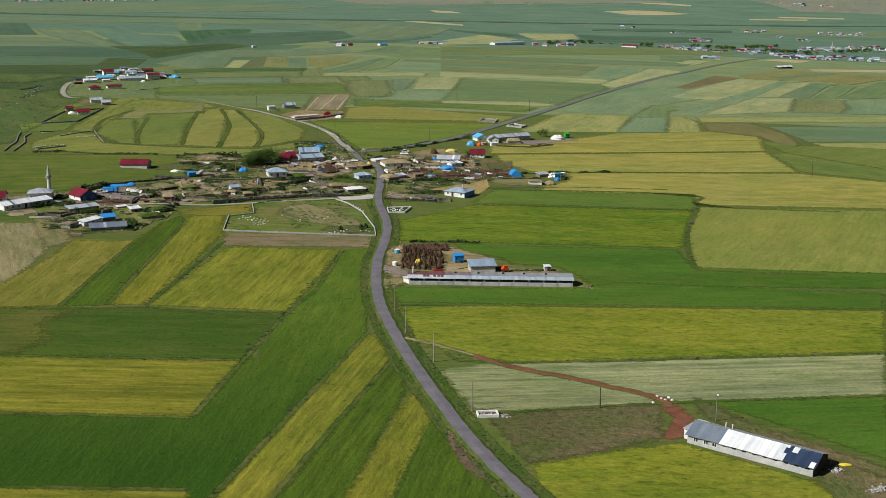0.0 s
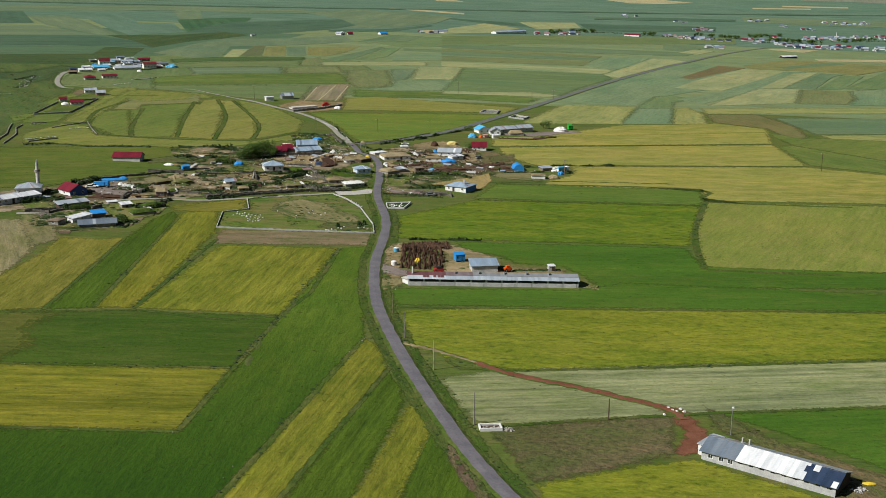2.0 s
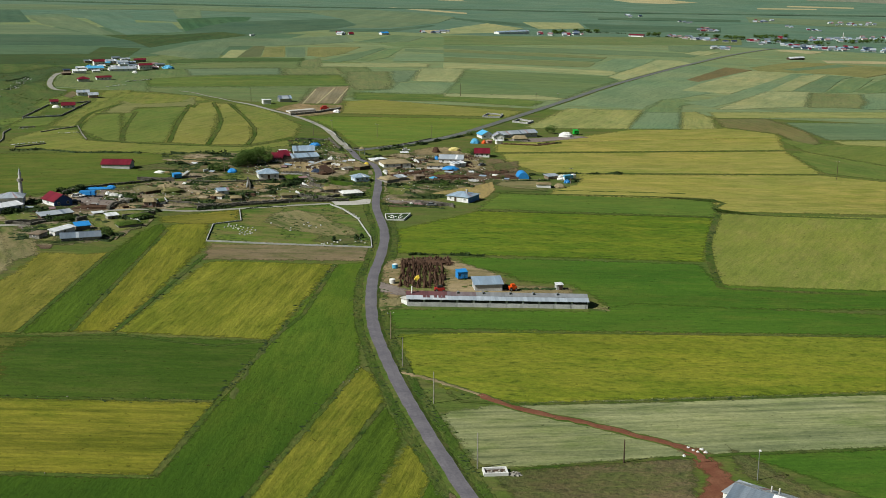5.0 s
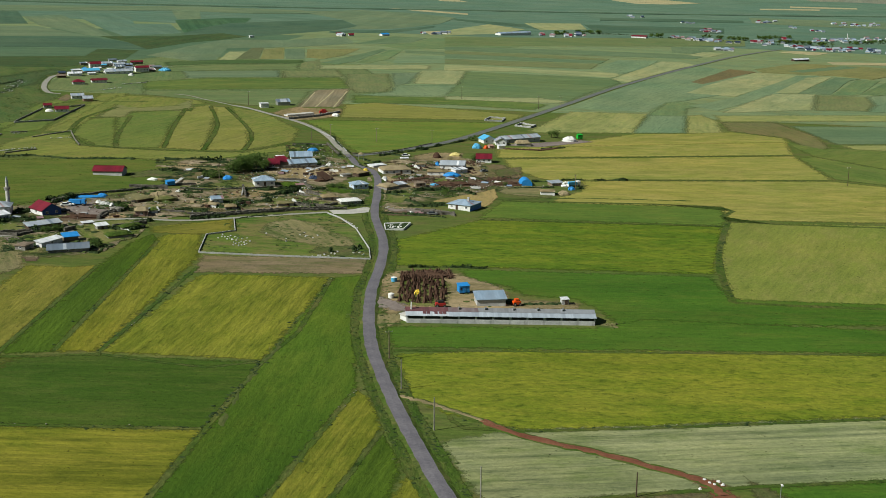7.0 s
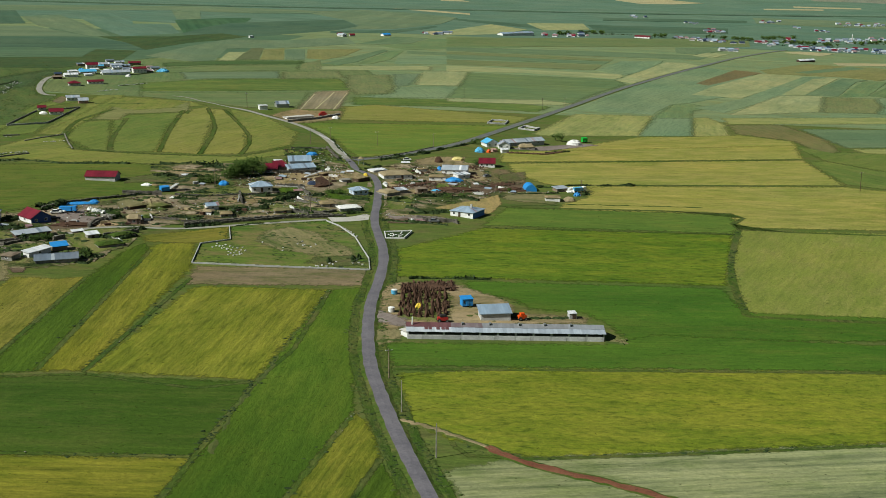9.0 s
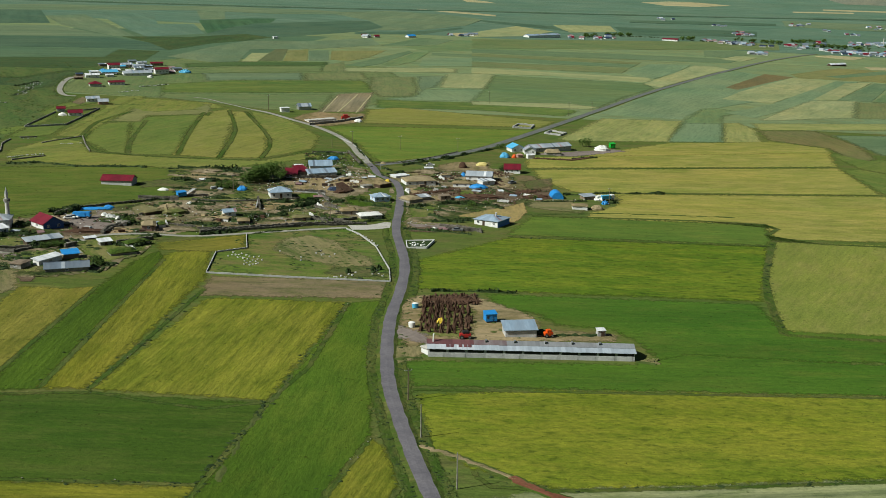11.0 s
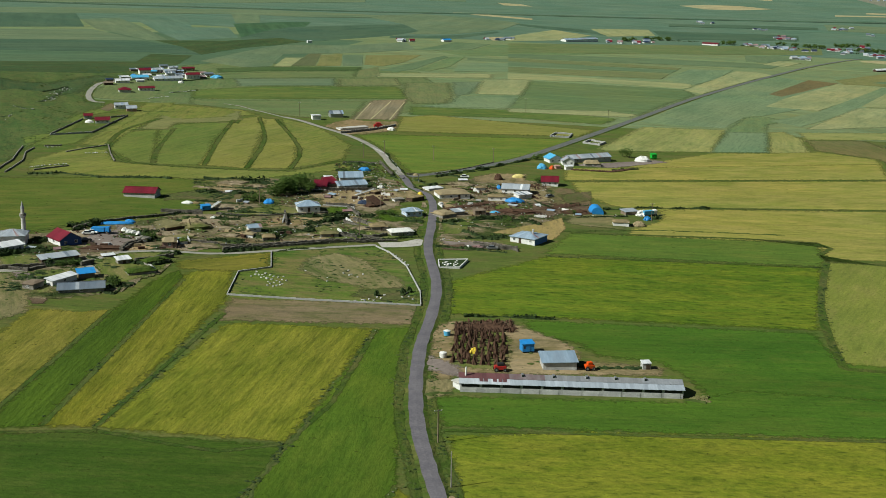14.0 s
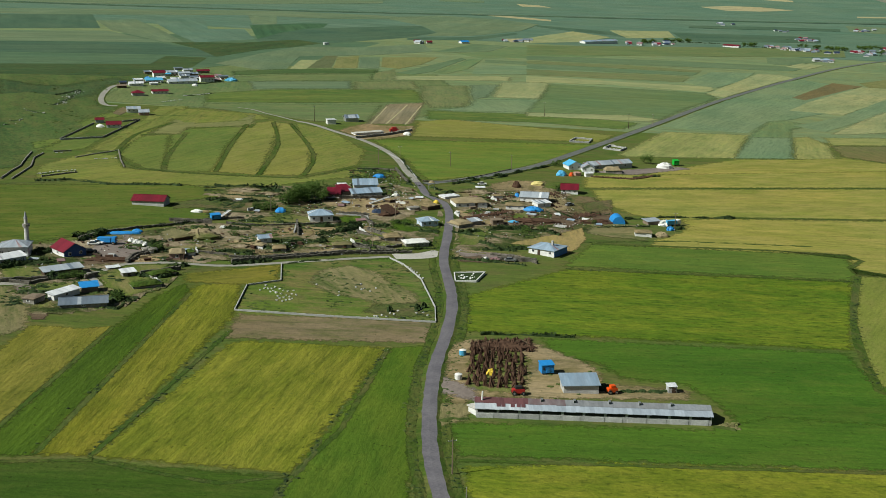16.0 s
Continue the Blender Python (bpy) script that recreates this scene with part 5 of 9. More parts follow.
def sheets(parent, a, b, c, d, n, thick, rng, material, label=""):
    """The same slope, with each sheet a part of its own."""
    a, b, c, d = Vector(a), Vector(b), Vector(c), Vector(d)
    for i in range(n):
        u, v, e, k = i / n, (i + 1) / n, rng.uniform(0, 0.012), rng.uniform(-0.06, 0.06)
        lo, hi, top, tip = a.lerp(b, u), a.lerp(b, v), d.lerp(c, u), d.lerp(c, v)
        out = (lo - top).normalized() * k
        worn = not label and material in WORN and rng.random() < 0.14
        part("roof_sheet", slab(bmesh.new(), [p + Vector((0, 0, e)) for p in (lo + out, hi + out, tip, top)], thick), rng.choice(WORN) if worn else material, parent, label)


def window(parent, x, z, w, h, y=0.0, side=0, L=0.0):
    """A framed window on the front (side 0) or on the west end (side 1) of a building."""
    def put(x0, z0, x1, z1, out, inn):
        if side == 0:
            return boxed(x0, y - out, z0, x1, y + inn, z1)
        return boxed(-L / 2 - out, x0, z0, -L / 2 + inn, x1, z1)
    bm = bmesh.new()
    for x0, z0, x1, z1 in ((x - w / 2, z, x - w / 2 + 0.09, z + h), (x + w / 2 - 0.09, z, x + w / 2, z + h), (x - w / 2 + 0.09, z, x + w / 2 - 0.09, z + 0.09),
                           (x - w / 2 + 0.09, z + h - 0.09, x + w / 2 - 0.09, z + h), (x - 0.04, z + 0.09, x + 0.04, z + h - 0.09)):
        if side == 0:
            box(bm, x0, y - 0.06, z0, x1, y + 0.05, z1)
        else:
            box(bm, -L / 2 - 0.06, x0, z0, -L / 2 + 0.05, x1, z1)
    win = part("window", bm, "white_paint", parent)
    part("pane", put(x - w / 2 + 0.09, z + 0.09, x + w / 2 - 0.09, z + h - 0.09, 0.02, 0.03), "glass", win)
    return win


def door(parent, x, w, h, material="dark_wood", y=0.0):
    d = part("door", boxed(x - w / 2, y - 0.07, 0, x + w / 2, y + 0.05, h), material, parent)
    part("handle", boxed(x + w / 2 - 0.22, y - 0.13, h * 0.5, x + w / 2 - 0.1, y - 0.075, h * 0.5 + 0.08), "steel", d)
    return d


def house(name, label, x, y, yaw, L, W, H, roof, rise, wall, cover, windows=0, doors=(), side_windows=0, chimney=False, facade=None, over=0.45, category="house", group="", pane=(1.0, 1.0)):
    """A building whose front wall's middle stands at x, y; local x runs along the front, local y to the back."""
    rng = random.Random(int(abs(x * 7 + y * 13)))
    ob = thing(name, label, category, at(x, y, yaw), group)
    bm = boxed(-L / 2, 0, -1.5, L / 2, W, H)
    if roof == "gable":
        for s in (-L / 2, L / 2 - 0.25):
            p = [bm.verts.new(q) for q in ((s, 0, H), (s, W, H), (s, W / 2, H + rise), (s + 0.25, 0, H), (s + 0.25, W, H), (s + 0.25, W / 2, H + rise))]
            for f in ((0, 2, 1), (3, 4, 5), (0, 3, 5, 2), (1, 2, 5, 4)):
                bm.faces.new([p[i] for i in f])
    elif roof == "gable_y":
        for s in (0, W - 0.25):
            p = [bm.verts.new(q) for q in ((-L / 2, s, H), (L / 2, s, H), (0, s, H + rise), (-L / 2, s + 0.25, H), (L / 2, s + 0.25, H), (0, s + 0.25, H + rise))]
            for f in ((0, 1, 2), (3, 5, 4), (0, 2, 5, 3), (1, 4, 5, 2)):
                bm.faces.new([p[i] for i in f])
    elif roof == "shed":
        p = [bm.verts.new(q) for q in ((-L / 2, 0.01, H), (L / 2, 0.01, H), (L / 2, W, H), (-L / 2, W, H), (L / 2, W, H + rise), (-L / 2, W, H + rise))]
        for f in ((0, 1, 4, 5), (1, 2, 4), (0, 5, 3), (2, 3, 5, 4)):
            bm.faces.new([p[i] for i in f])
    part("wall", bm, wall, ob)
    n = max(2, round((L + 2 * over) / 1.05))
    bm = bmesh.new()
    drop = rise * over / max(W / 2, 0.1)
    slopes = []
    X = L / 2 + over
    if roof == "gable":
        z = H + rise + 0.12
        slopes = [((-X, -over, H - drop + 0.12), (X, -over, H - drop + 0.12), (X, W / 2, z), (-X, W / 2, z), n),
                  ((X, W + over, H - drop + 0.12), (-X, W + over, H - drop + 0.12), (-X, W / 2, z), (X, W / 2, z), n)]
    elif roof == "gable_y":
        dx = rise * over / (L / 2)
        m, z = max(2, round((W + 2 * over) / 1.05)), H + rise + 0.12
        slopes = [((-X, W + over, H - dx + 0.12), (-X, -over, H - dx + 0.12), (0, -over, z), (0, W + over, z), m),
                  ((X, -over, H - dx + 0.12), (X, W + over, H - dx + 0.12), (0, W + over, z), (0, -over, z), m)]
    elif roof == "shed":
        k = rise / W * over
        slopes = [((-X, -over, H - k + 0.1), (X, -over, H - k + 0.1), (X, W + over, H + rise + k + 0.1), (-X, W + over, H + rise + k + 0.1), n)]
    elif roof == "hip":
        r = max(0.3, (L - W) / 2)
        z, e, m = H + rise, H + 0.05, max(2, round(W / 1.05))
        slopes = [((-X, -over, e), (X, -over, e), (r, W / 2, z), (-r, W / 2, z), n), ((X, W + over, e), (-X, W + over, e), (-r, W / 2, z), (r, W / 2, z), n),
                  ((X, -over, e), (X, W + over, e), (r, W / 2 + 0.02, z), (r, W / 2 - 0.02, z), m), ((-X, W + over, e), (-X, -over, e), (-r, W / 2 - 0.02, z), (-r, W / 2 + 0.02, z), m)]
        box(bm, -X + 0.05, -over + 0.05, H - 0.12, X - 0.05, W + over - 0.05, H + 0.03)
    for a, b, c, d, _ in slopes:
        slab(bm, [(p[0], p[1], p[2] - (0.0 if group else 0.05)) for p in (a, b, c, d)], 0.07)
    if not slopes:
        nx, ny = max(4, int(L / 0.9)), max(4, int(W / 0.9))
        g = []
        for j in range(ny + 1):
            row = []
            for i in range(nx + 1):
                u, v = i / nx * 2 - 1, j / ny * 2 - 1
                up = rise * max(0, 1 - u ** 4) ** 0.6 * max(0, 1 - v ** 4) ** 0.6 * (1 + 0.45 * noise.noise((x + u * 2.2, y + v * 1.8, L))) + rng.uniform(-0.09, 0.09)
                row.append(bm.verts.new((u * (L / 2 + over * 0.6) + rng.uniform(-0.08, 0.08), (v + 1) / 2 * (W + 1.2 * over) - 0.6 * over + rng.uniform(-0.08, 0.08), H + 0.06 + up)))
            g.append(row)
        for j in range(ny):
            for i in range(nx):
                bm.faces.new((g[j][i], g[j][i + 1], g[j + 1][i + 1], g[j + 1][i]))
        edge = [v for v in g[0]] + [r[-1] for r in g[1:]] + [v for v in g[-1][-2::-1]] + [r[0] for r in g[-2:0:-1]]
        low = [bm.verts.new((v.co.x, v.co.y, H - 0.14)) for v in edge]
        for i in range(len(edge)):
            k = (i + 1) % len(edge)
            bm.faces.new((edge[i], low[i], low[k], edge[k]))
        bm.faces.new(low[::-1])
    top = part("roof", bm, cover, ob)
    if not group:
        for a, b, c, d, count in slopes:
            sheets(top, a, b, c, d, count, 0.045, rng, cover)
        if roof == "gable":
            part("ridge_cap", boxed(-X, W / 2 - 0.18, H + rise + 0.10, X, W / 2 + 0.18, H + rise + 0.17), cover, top)
    if facade:
        fb = boxed(-L / 2 + 0.02, -0.05, -1.0, L / 2 - 0.02, 0.02, H)
        if roof == "gable_y":
            p = [fb.verts.new(q) for q in ((-L / 2 + 0.02, -0.05, H), (L / 2 - 0.02, -0.05, H), (0, -0.05, H + rise), (-L / 2 + 0.02, 0.02, H), (L / 2 - 0.02, 0.02, H), (0, 0.02, H + rise))]
            for f in ((0, 1, 2), (3, 5, 4), (0, 2, 5, 3), (1, 4, 5, 2)):
                fb.faces.new([p[i] for i in f])
        part("facade", fb, facade, ob, "painted front")
    f = -0.05 if facade else 0.0
    spots = [(-0.5 + (i + 0.5) / windows) * L for i in range(windows)]
    for s in spots:
        if all(abs(s - d) > 1.2 for d in doors):
            window(ob, s, H * 0.36, pane[0], min(pane[1], H * 0.45), f)
    for d in doors:
        door(ob, d, 1.0, min(2.0, H - 0.25), y=f)
    for i in range(side_windows):
        window(ob, (i + 0.5) / side_windows * W, H * 0.38, 1.0, min(1.0, H * 0.45), side=1, L=L)
    if chimney:
        c = part("chimney", boxed(L * 0.2 - 0.3, W * 0.42, H, L * 0.2 + 0.3, W * 0.42 + 0.6, H + rise + 0.9), "block", top)
        part("cap", boxed(L * 0.2 - 0.38, W * 0.42 - 0.08, H + rise + 0.9, L * 0.2 + 0.38, W * 0.42 + 0.68, H + rise + 1.0), "concrete", c)
    return ob


def blob(bm, c, r, rng, squash=0.7, rough=0.3, mat=0):
    """A ragged clump: a jittered, squashed octahedron."""
    ds = ((1, 0, 0), (0, 1, 0), (-1, 0, 0), (0, -1, 0), (0, 0, 1), (0, 0, -1))
    v = [bm.verts.new([c[k] + d[k] * r * (squash if k == 2 else 1) * rng.uniform(1 - rough, 1 + rough) + rng.uniform(-0.1, 0.1) * r for k in range(3)]) for d in ds]
    for a, b, t in ((0, 1, 4), (1, 2, 4), (2, 3, 4), (3, 0, 4), (1, 0, 5), (2, 1, 5), (3, 2, 5), (0, 3, 5)):
        bm.faces.new((v[a], v[b], v[t])).material_index = mat


LEAFY = ("weed", "bush", "leaf", "dry_grass", "balk")


def ridge(pts, half, high, material, rng, blades=2.0):
    """A run of rank growth: a lumpy, uneven ridge with gaps, and blades and twigs standing out of it."""
    vs, fs, last = [], [], None
    line = []
    for a, b in zip(pts, pts[1:]):
        a, b = Vector(a), Vector(b)
        n = max(1, int((b - a).length / max(0.6, half * 0.7)))
        line += [(a.lerp(b, k / n), (b - a).normalized()) for k in range(n)]
    line.append((Vector(pts[-1]), (Vector(pts[-1]) - Vector(pts[-2])).normalized()))
    drift = 0.0
    for p, d in line:
        s = Vector((-d.y, d.x))
        drift = drift * 0.7 + rng.gauss(0, half * 0.22)
        f = 0.55 + 0.9 * noise.noise((p.x * 0.16, p.y * 0.16, half)) + 0.35 * noise.noise((p.x * 0.6, p.y * 0.6, high))
        f = min(1.4, max(0.0, f))
        h, w = high * f, half * (0.35 + 0.65 * min(1.0, f)) * rng.uniform(0.8, 1.2)
        row = []
        for u, v in ((-1, 0), (-0.6, 0.62), (0, 1.0), (0.55, 0.7), (1, 0)):
            q = p + s * (drift + u * w + rng.uniform(-0.12, 0.12) * w)
            row.append(len(vs))
            vs.append((q.x, q.y, gz(q.x, q.y) - 0.1 + (0.17 + h * rng.uniform(0.75, 1.2)) * v))
        if last:
            fs += [(last[k], last[k + 1], row[k + 1], row[k]) for k in range(4)]
        last = row
        for _ in range(int(blades * f + rng.random())):
            u = rng.uniform(-0.8, 0.8)
            q = p + s * (drift + u * w) + d * rng.uniform(-0.3, 0.3)
            z = gz(q.x, q.y) + (0.1 + h) * (1 - abs(u) * 0.5)
            k, n = high * rng.uniform(0.2, 0.55), len(vs)
            for _ in range(3):
                vs.append((q.x + rng.uniform(-k, k), q.y + rng.uniform(-k, k), z + rng.uniform(-0.5, 1.0) * k))
            fs.append((n, n + 1, n + 2))
    me = bpy.data.meshes.new("ridge")
    me.from_pydata(vs, [], fs)
    me.materials.append(M[material])
    return me


def hummocks(spots, material, squash=0.8):
    """Low tussocks and bushes that run into one another, each an uneven dome with a few blades."""
    rng = random.Random(len(spots) + 7)
    vs, fs = [], []
    for x, y, z, r in spots:
        R, h = r * rng.uniform(1.3, 2.2), r * squash * rng.uniform(0.7, 1.5)
        n, k, ca = len(vs), 9, rng.uniform(0, 6.28)
        z = gz(x, y)
        long = rng.uniform(1.0, 1.8)
        for f, up in ((1.0, -0.15), (0.62, 0.7)):
            for i in range(k):
                a = 6.283 * i / k
                j = R * f * rng.uniform(0.5, 1.5)
                vs.append((x + math.cos(a + ca) * j * long, y + math.sin(a + ca) * j, z + h * up * rng.uniform(0.8, 1.2)))
        vs.append((x, y, z + h))
        for i in range(k):
            m = (i + 1) % k
            fs += [(n + i, n + m, n + k + m, n + k + i), (n + k + i, n + k + m, n + 2 * k)]
        for _ in range(6):
            a, q, c = rng.uniform(0, 6.28), r * rng.uniform(0.2, 0.5), len(vs)
            px, py, pz = x + math.cos(a) * R * 0.5, y + math.sin(a) * R * 0.5, z + h * 0.9
            for _ in range(3):
                vs.append((px + rng.uniform(-q, q), py + rng.uniform(-q, q), pz + rng.uniform(-0.5, 0.8) * q))
            fs.append((c, c + 1, c + 2))
    me = bpy.data.meshes.new("hummocks")
    me.from_pydata(vs, [], fs)
    me.materials.append(M[material])
    return me


def clumps(spots, material, squash=0.8):
    """Many clumps at (x, y, z, radius), as mesh data made in one go: sprays of leaf blades for growth, rough lumps for the rest."""
    rng = random.Random(len(spots))
    vs, fs = [], []
    ds = ((1, 0, 0), (0, 1, 0), (-1, 0, 0), (0, -1, 0), (0, 0, 1), (0, 0, -1))
    tri = ((0, 1, 4), (1, 2, 4), (2, 3, 4), (3, 0, 4), (1, 0, 5), (2, 1, 5), (3, 2, 5), (0, 3, 5))
    for x, y, z, r in spots:
        if material in LEAFY:
            n = len(vs)
            for d in ds:
                k = r * rng.uniform(0.4, 0.75)
                vs.append((x + d[0] * k, y + d[1] * k, z + d[2] * k * squash))
            fs += [tuple(n + i for i in f) for f in tri]
            for _ in range(9):
                a, u = rng.uniform(0, 6.283), rng.uniform(-0.3, 1.0)
                h = math.sqrt(max(0.0, 1 - u * u))
                k = r * rng.uniform(0.35, 1.0)
                c = (x + h * math.cos(a) * k, y + h * math.sin(a) * k, z + u * k * squash)
                n, s = len(vs), r * rng.uniform(0.25, 0.5)
                for _ in range(3):
                    vs.append((c[0] + rng.uniform(-s, s), c[1] + rng.uniform(-s, s), c[2] + rng.uniform(-s, s) * 0.7))
                fs.append((n, n + 1, n + 2))
            continue
        n = len(vs)
        ca, sa = math.cos(x * 9.1), math.sin(x * 9.1)
        for d in ds:
            k = r * rng.uniform(0.6, 1.35)
            vs.append((x + (d[0] * ca - d[1] * sa) * k, y + (d[0] * sa + d[1] * ca) * k, z + d[2] * k * squash))
        fs += [tuple(n + i for i in f) for f in tri]
    me = bpy.data.meshes.new("clumps")
    me.from_pydata(vs, [], fs)
    me.materials.append(M[material])
    return me


def scatter(name, label, poly, count, size, material, seed=1, category="weeds", cluster=0.0, squash=0.8):
    """Growth or stones strewn over a plot, as one heap of stuff."""
    rng = random.Random(seed)
    xs, ys = [p[0] for p in poly], [p[1] for p in poly]
    spots, tries = [], 0
    while len(spots) < count and tries < count * 30:
        tries += 1
        p = (rng.uniform(min(xs), max(xs)), rng.uniform(min(ys), max(ys)))
        if not inside(p, poly) or noise.noise((p[0] * 0.08, p[1] * 0.05, seed)) < cluster:
            continue
        r = size * rng.uniform(0.4, 1.3)
        spots.append((p[0], p[1], gz(*p) + 0.3 + r * 0.3, r))
    ob = new(name, hummocks(spots, material, squash) if material in LEAFY else clumps(spots, material, squash))
    return tagged(ob, label, category, kind="stuff")


def growth_line(pts, wide, size, material, per_metre=1.5, label="strip of rank grass along a field edge", seed=3, name="verge", squash=0.7):
    rng = random.Random(seed + len(pts) + int(abs(pts[0][0])))
    if material in LEAFY and name != "tree_belt":
        return tagged(new(name, ridge(pts, wide * 0.6 + size * 0.4, size * (1.9 if material == "bush" else 0.9), material, rng, 10.0 if material == "bush" else min(4.0, per_metre * 0.3))), label, "grass", kind="stuff")
    spots = []
    for a, b in zip(pts, pts[1:]):
        a, b = Vector(a), Vector(b)
        for _ in range(max(1, int((b - a).length * per_metre))):
            p = a.lerp(b, rng.random()) + Vector((rng.gauss(0, wide / 2), rng.gauss(0, wide / 2)))
            r = size * rng.uniform(0.4, 1.3)
            spots.append((p.x, p.y, gz(p.x, p.y) + 0.25 + 0.2 * r, r))
    return tagged(new(name, clumps(spots, material, squash)), label, "grass", kind="stuff")


def stone_wall(pts, high=1.0, wide=0.6, material="stone", label="rough dry-stone wall along a yard", name="stone_wall", even=False):
    """A run of dry stone: stones of uneven size laid in two or three courses."""
    rng = random.Random(int(abs(pts[0][0] * 11 + pts[0][1])))
    vs, fs = [], []
    for a, b in zip(pts, pts[1:]):
        a, b = Vector(a), Vector(b)
        d = (b - a).normalized()
        s = Vector((-d.y, d.x))
        at_m, length = 0.0, (b - a).length
        while at_m < length:
            w = min(2.5, length - at_m) + 0.02 if even else rng.uniform(0.4, 1.0)
            zz = 0.0
            while zz < high * (0.5 if even else rng.uniform(0.75, 1.0)):
                h = high * (rng.uniform(0.95, 1.03) if even else rng.uniform(0.28, 0.5))
                c = a + d * (at_m + w / 2) + s * (0 if even else rng.uniform(-0.08, 0.08))
                g = gz(c.x, c.y) + (0.2 if zz == 0 else 0.25)
                n = len(vs)
                for dz in (-0.5 if zz == 0 else 0, h):
                    for u, v in ((-1, -1), (1, -1), (1, 1), (-1, 1)):
                        q = c + d * (u * w / 2 * (1 if even else rng.uniform(0.85, 1.05))) + s * (v * wide / 2 * (1 if even else rng.uniform(0.8, 1.1)))
                        vs.append((q.x, q.y, g + zz + dz))
                fs += [tuple(n + i for i in f) for f in ((3, 2, 1, 0), (4, 5, 6, 7), (0, 1, 5, 4), (1, 2, 6, 5), (2, 3, 7, 6), (3, 0, 4, 7))]
                zz += h
            at_m += w
    me = bpy.data.meshes.new(name)
    me.from_pydata(vs, [], fs)
    me.materials.append(M[material])
    return tagged(new(name, me), label, "wall")


def mound(name, label, x, y, rx, ry, h, material, yaw=0.0, category="heap", group="", lumpy=0.15):
    """A heap or a tarpaulin thrown over one: a lumpy dome on the ground."""
    rng = random.Random(int(abs(x * 3 + y)))
    bm = bmesh.new()
    n, rings = 18, 6
    tip = bm.verts.new((0, 0, h))
    last = None
    for k in range(1, rings + 1):
        f = k / rings
        ring = []
        for i in range(n):
            a = 2 * math.pi * i / n
            j = 1 + rng.uniform(-lumpy, lumpy)
            ring.append(bm.verts.new((rx * math.sin(f * 1.57) * math.cos(a) * j, ry * math.sin(f * 1.57) * math.sin(a) * j, h * math.cos(f * 1.57) * (1 + rng.uniform(-lumpy, lumpy)) - (0.5 if k == rings else 0))))
        for i in range(n):
            if last is None:
                bm.faces.new((tip, ring[i], ring[(i + 1) % n]))
            else:
                bm.faces.new((last[i], ring[i], ring[(i + 1) % n], last[(i + 1) % n]))
        last = ring
    ob = new(name, mesh_of(name, bm, material))
    ob.matrix_world = at(x, y, yaw)
    return tagged(ob, label, category, group)


def tube(bm, x, y, z0, z1, r0, r1, n=12, mat=0):
    a = [bm.verts.new((x + r0 * math.cos(2 * math.pi * i / n), y + r0 * math.sin(2 * math.pi * i / n), z0)) for i in range(n)]
    b = [bm.verts.new((x + r1 * math.cos(2 * math.pi * i / n), y + r1 * math.sin(2 * math.pi * i / n), z1)) for i in range(n)]
    for i in range(n):
        bm.faces.new((a[i], a[(i + 1) % n], b[(i + 1) % n], b[i])).material_index = mat
    bm.faces.new(a[::-1]).material_index = mat
    bm.faces.new(b).material_index = mat
    return bm


def tree(x, y, high, spread, seed, label="bushy green willow tree by a yard", leaves=500, name="tree", coarse=1.0):
    rng = random.Random(seed)
    ob = thing(name, label, "tree", at(x, y, rng.uniform(0, 360)))
    bm = tube(bmesh.new(), 0, 0, -0.5, high * 0.5, high * 0.035, high * 0.018, 8)
    for i in range(5):
        a = i * 1.3 + rng.random()
        p, q = Vector((0, 0, high * rng.uniform(0.25, 0.45))), Vector((math.cos(a) * spread * 0.6, math.sin(a) * spread * 0.6, high * rng.uniform(0.55, 0.75)))
        s = Vector((0.06, 0.06, 0)) * high / 6
        u = Vector((-s.y, s.x, 0))
        v = [bm.verts.new(w) for w in (p + s, p + u, p - s, p - u, q + s * 0.3, q + u * 0.3, q - s * 0.3, q - u * 0.3)]
        for k in range(4):
            bm.faces.new((v[k], v[(k + 1) % 4], v[4 + (k + 1) % 4], v[4 + k]))
    part("trunk", bm, "bark", ob)
    lobes = [(rng.uniform(-0.6, 0.6) * spread, rng.uniform(-0.6, 0.6) * spread, high * rng.uniform(0.35, 0.8), spread * rng.uniform(0.35, 0.6)) for _ in range(9)]
    spots = []
    for _ in range(leaves):
        cx, cy, cz, r = rng.choice(lobes)
        d = Vector((rng.gauss(0, 1), rng.gauss(0, 1), rng.gauss(0, 1))).normalized() * r * rng.uniform(0.55, 1.08)
        spots.append((cx + d.x, cy + d.y, max(0.3, cz + d.z * 0.85), spread * coarse * rng.uniform(0.06, 0.13)))
    crown = new("crown", clumps(spots, "leaf", 0.6))
    crown.parent = ob
    return ob


def utility_pole(x, y, high=8.0, material="concrete", arm=True, label="tapered concrete utility pole with a crossarm", lean=0.0):
    ob = thing("utility_pole", label, "pole", at(x, y, 20) @ pose(0, 0, 0, 0, lean, 0), "utility poles")
    part("shaft", tube(bmesh.new(), 0, 0, -1, high, 0.17, 0.10, 8), material, ob)
    if arm:
        c = part("crossarm", boxed(-0.9, -0.06, high - 0.5, 0.9, 0.06, high - 0.38), "steel", ob)
        for k in (-0.8, 0, 0.8):
            part("insulator", tube(bmesh.new(), k, 0, high - 0.38, high - 0.18, 0.06, 0.04, 6), "white_paint", c)
    return ob


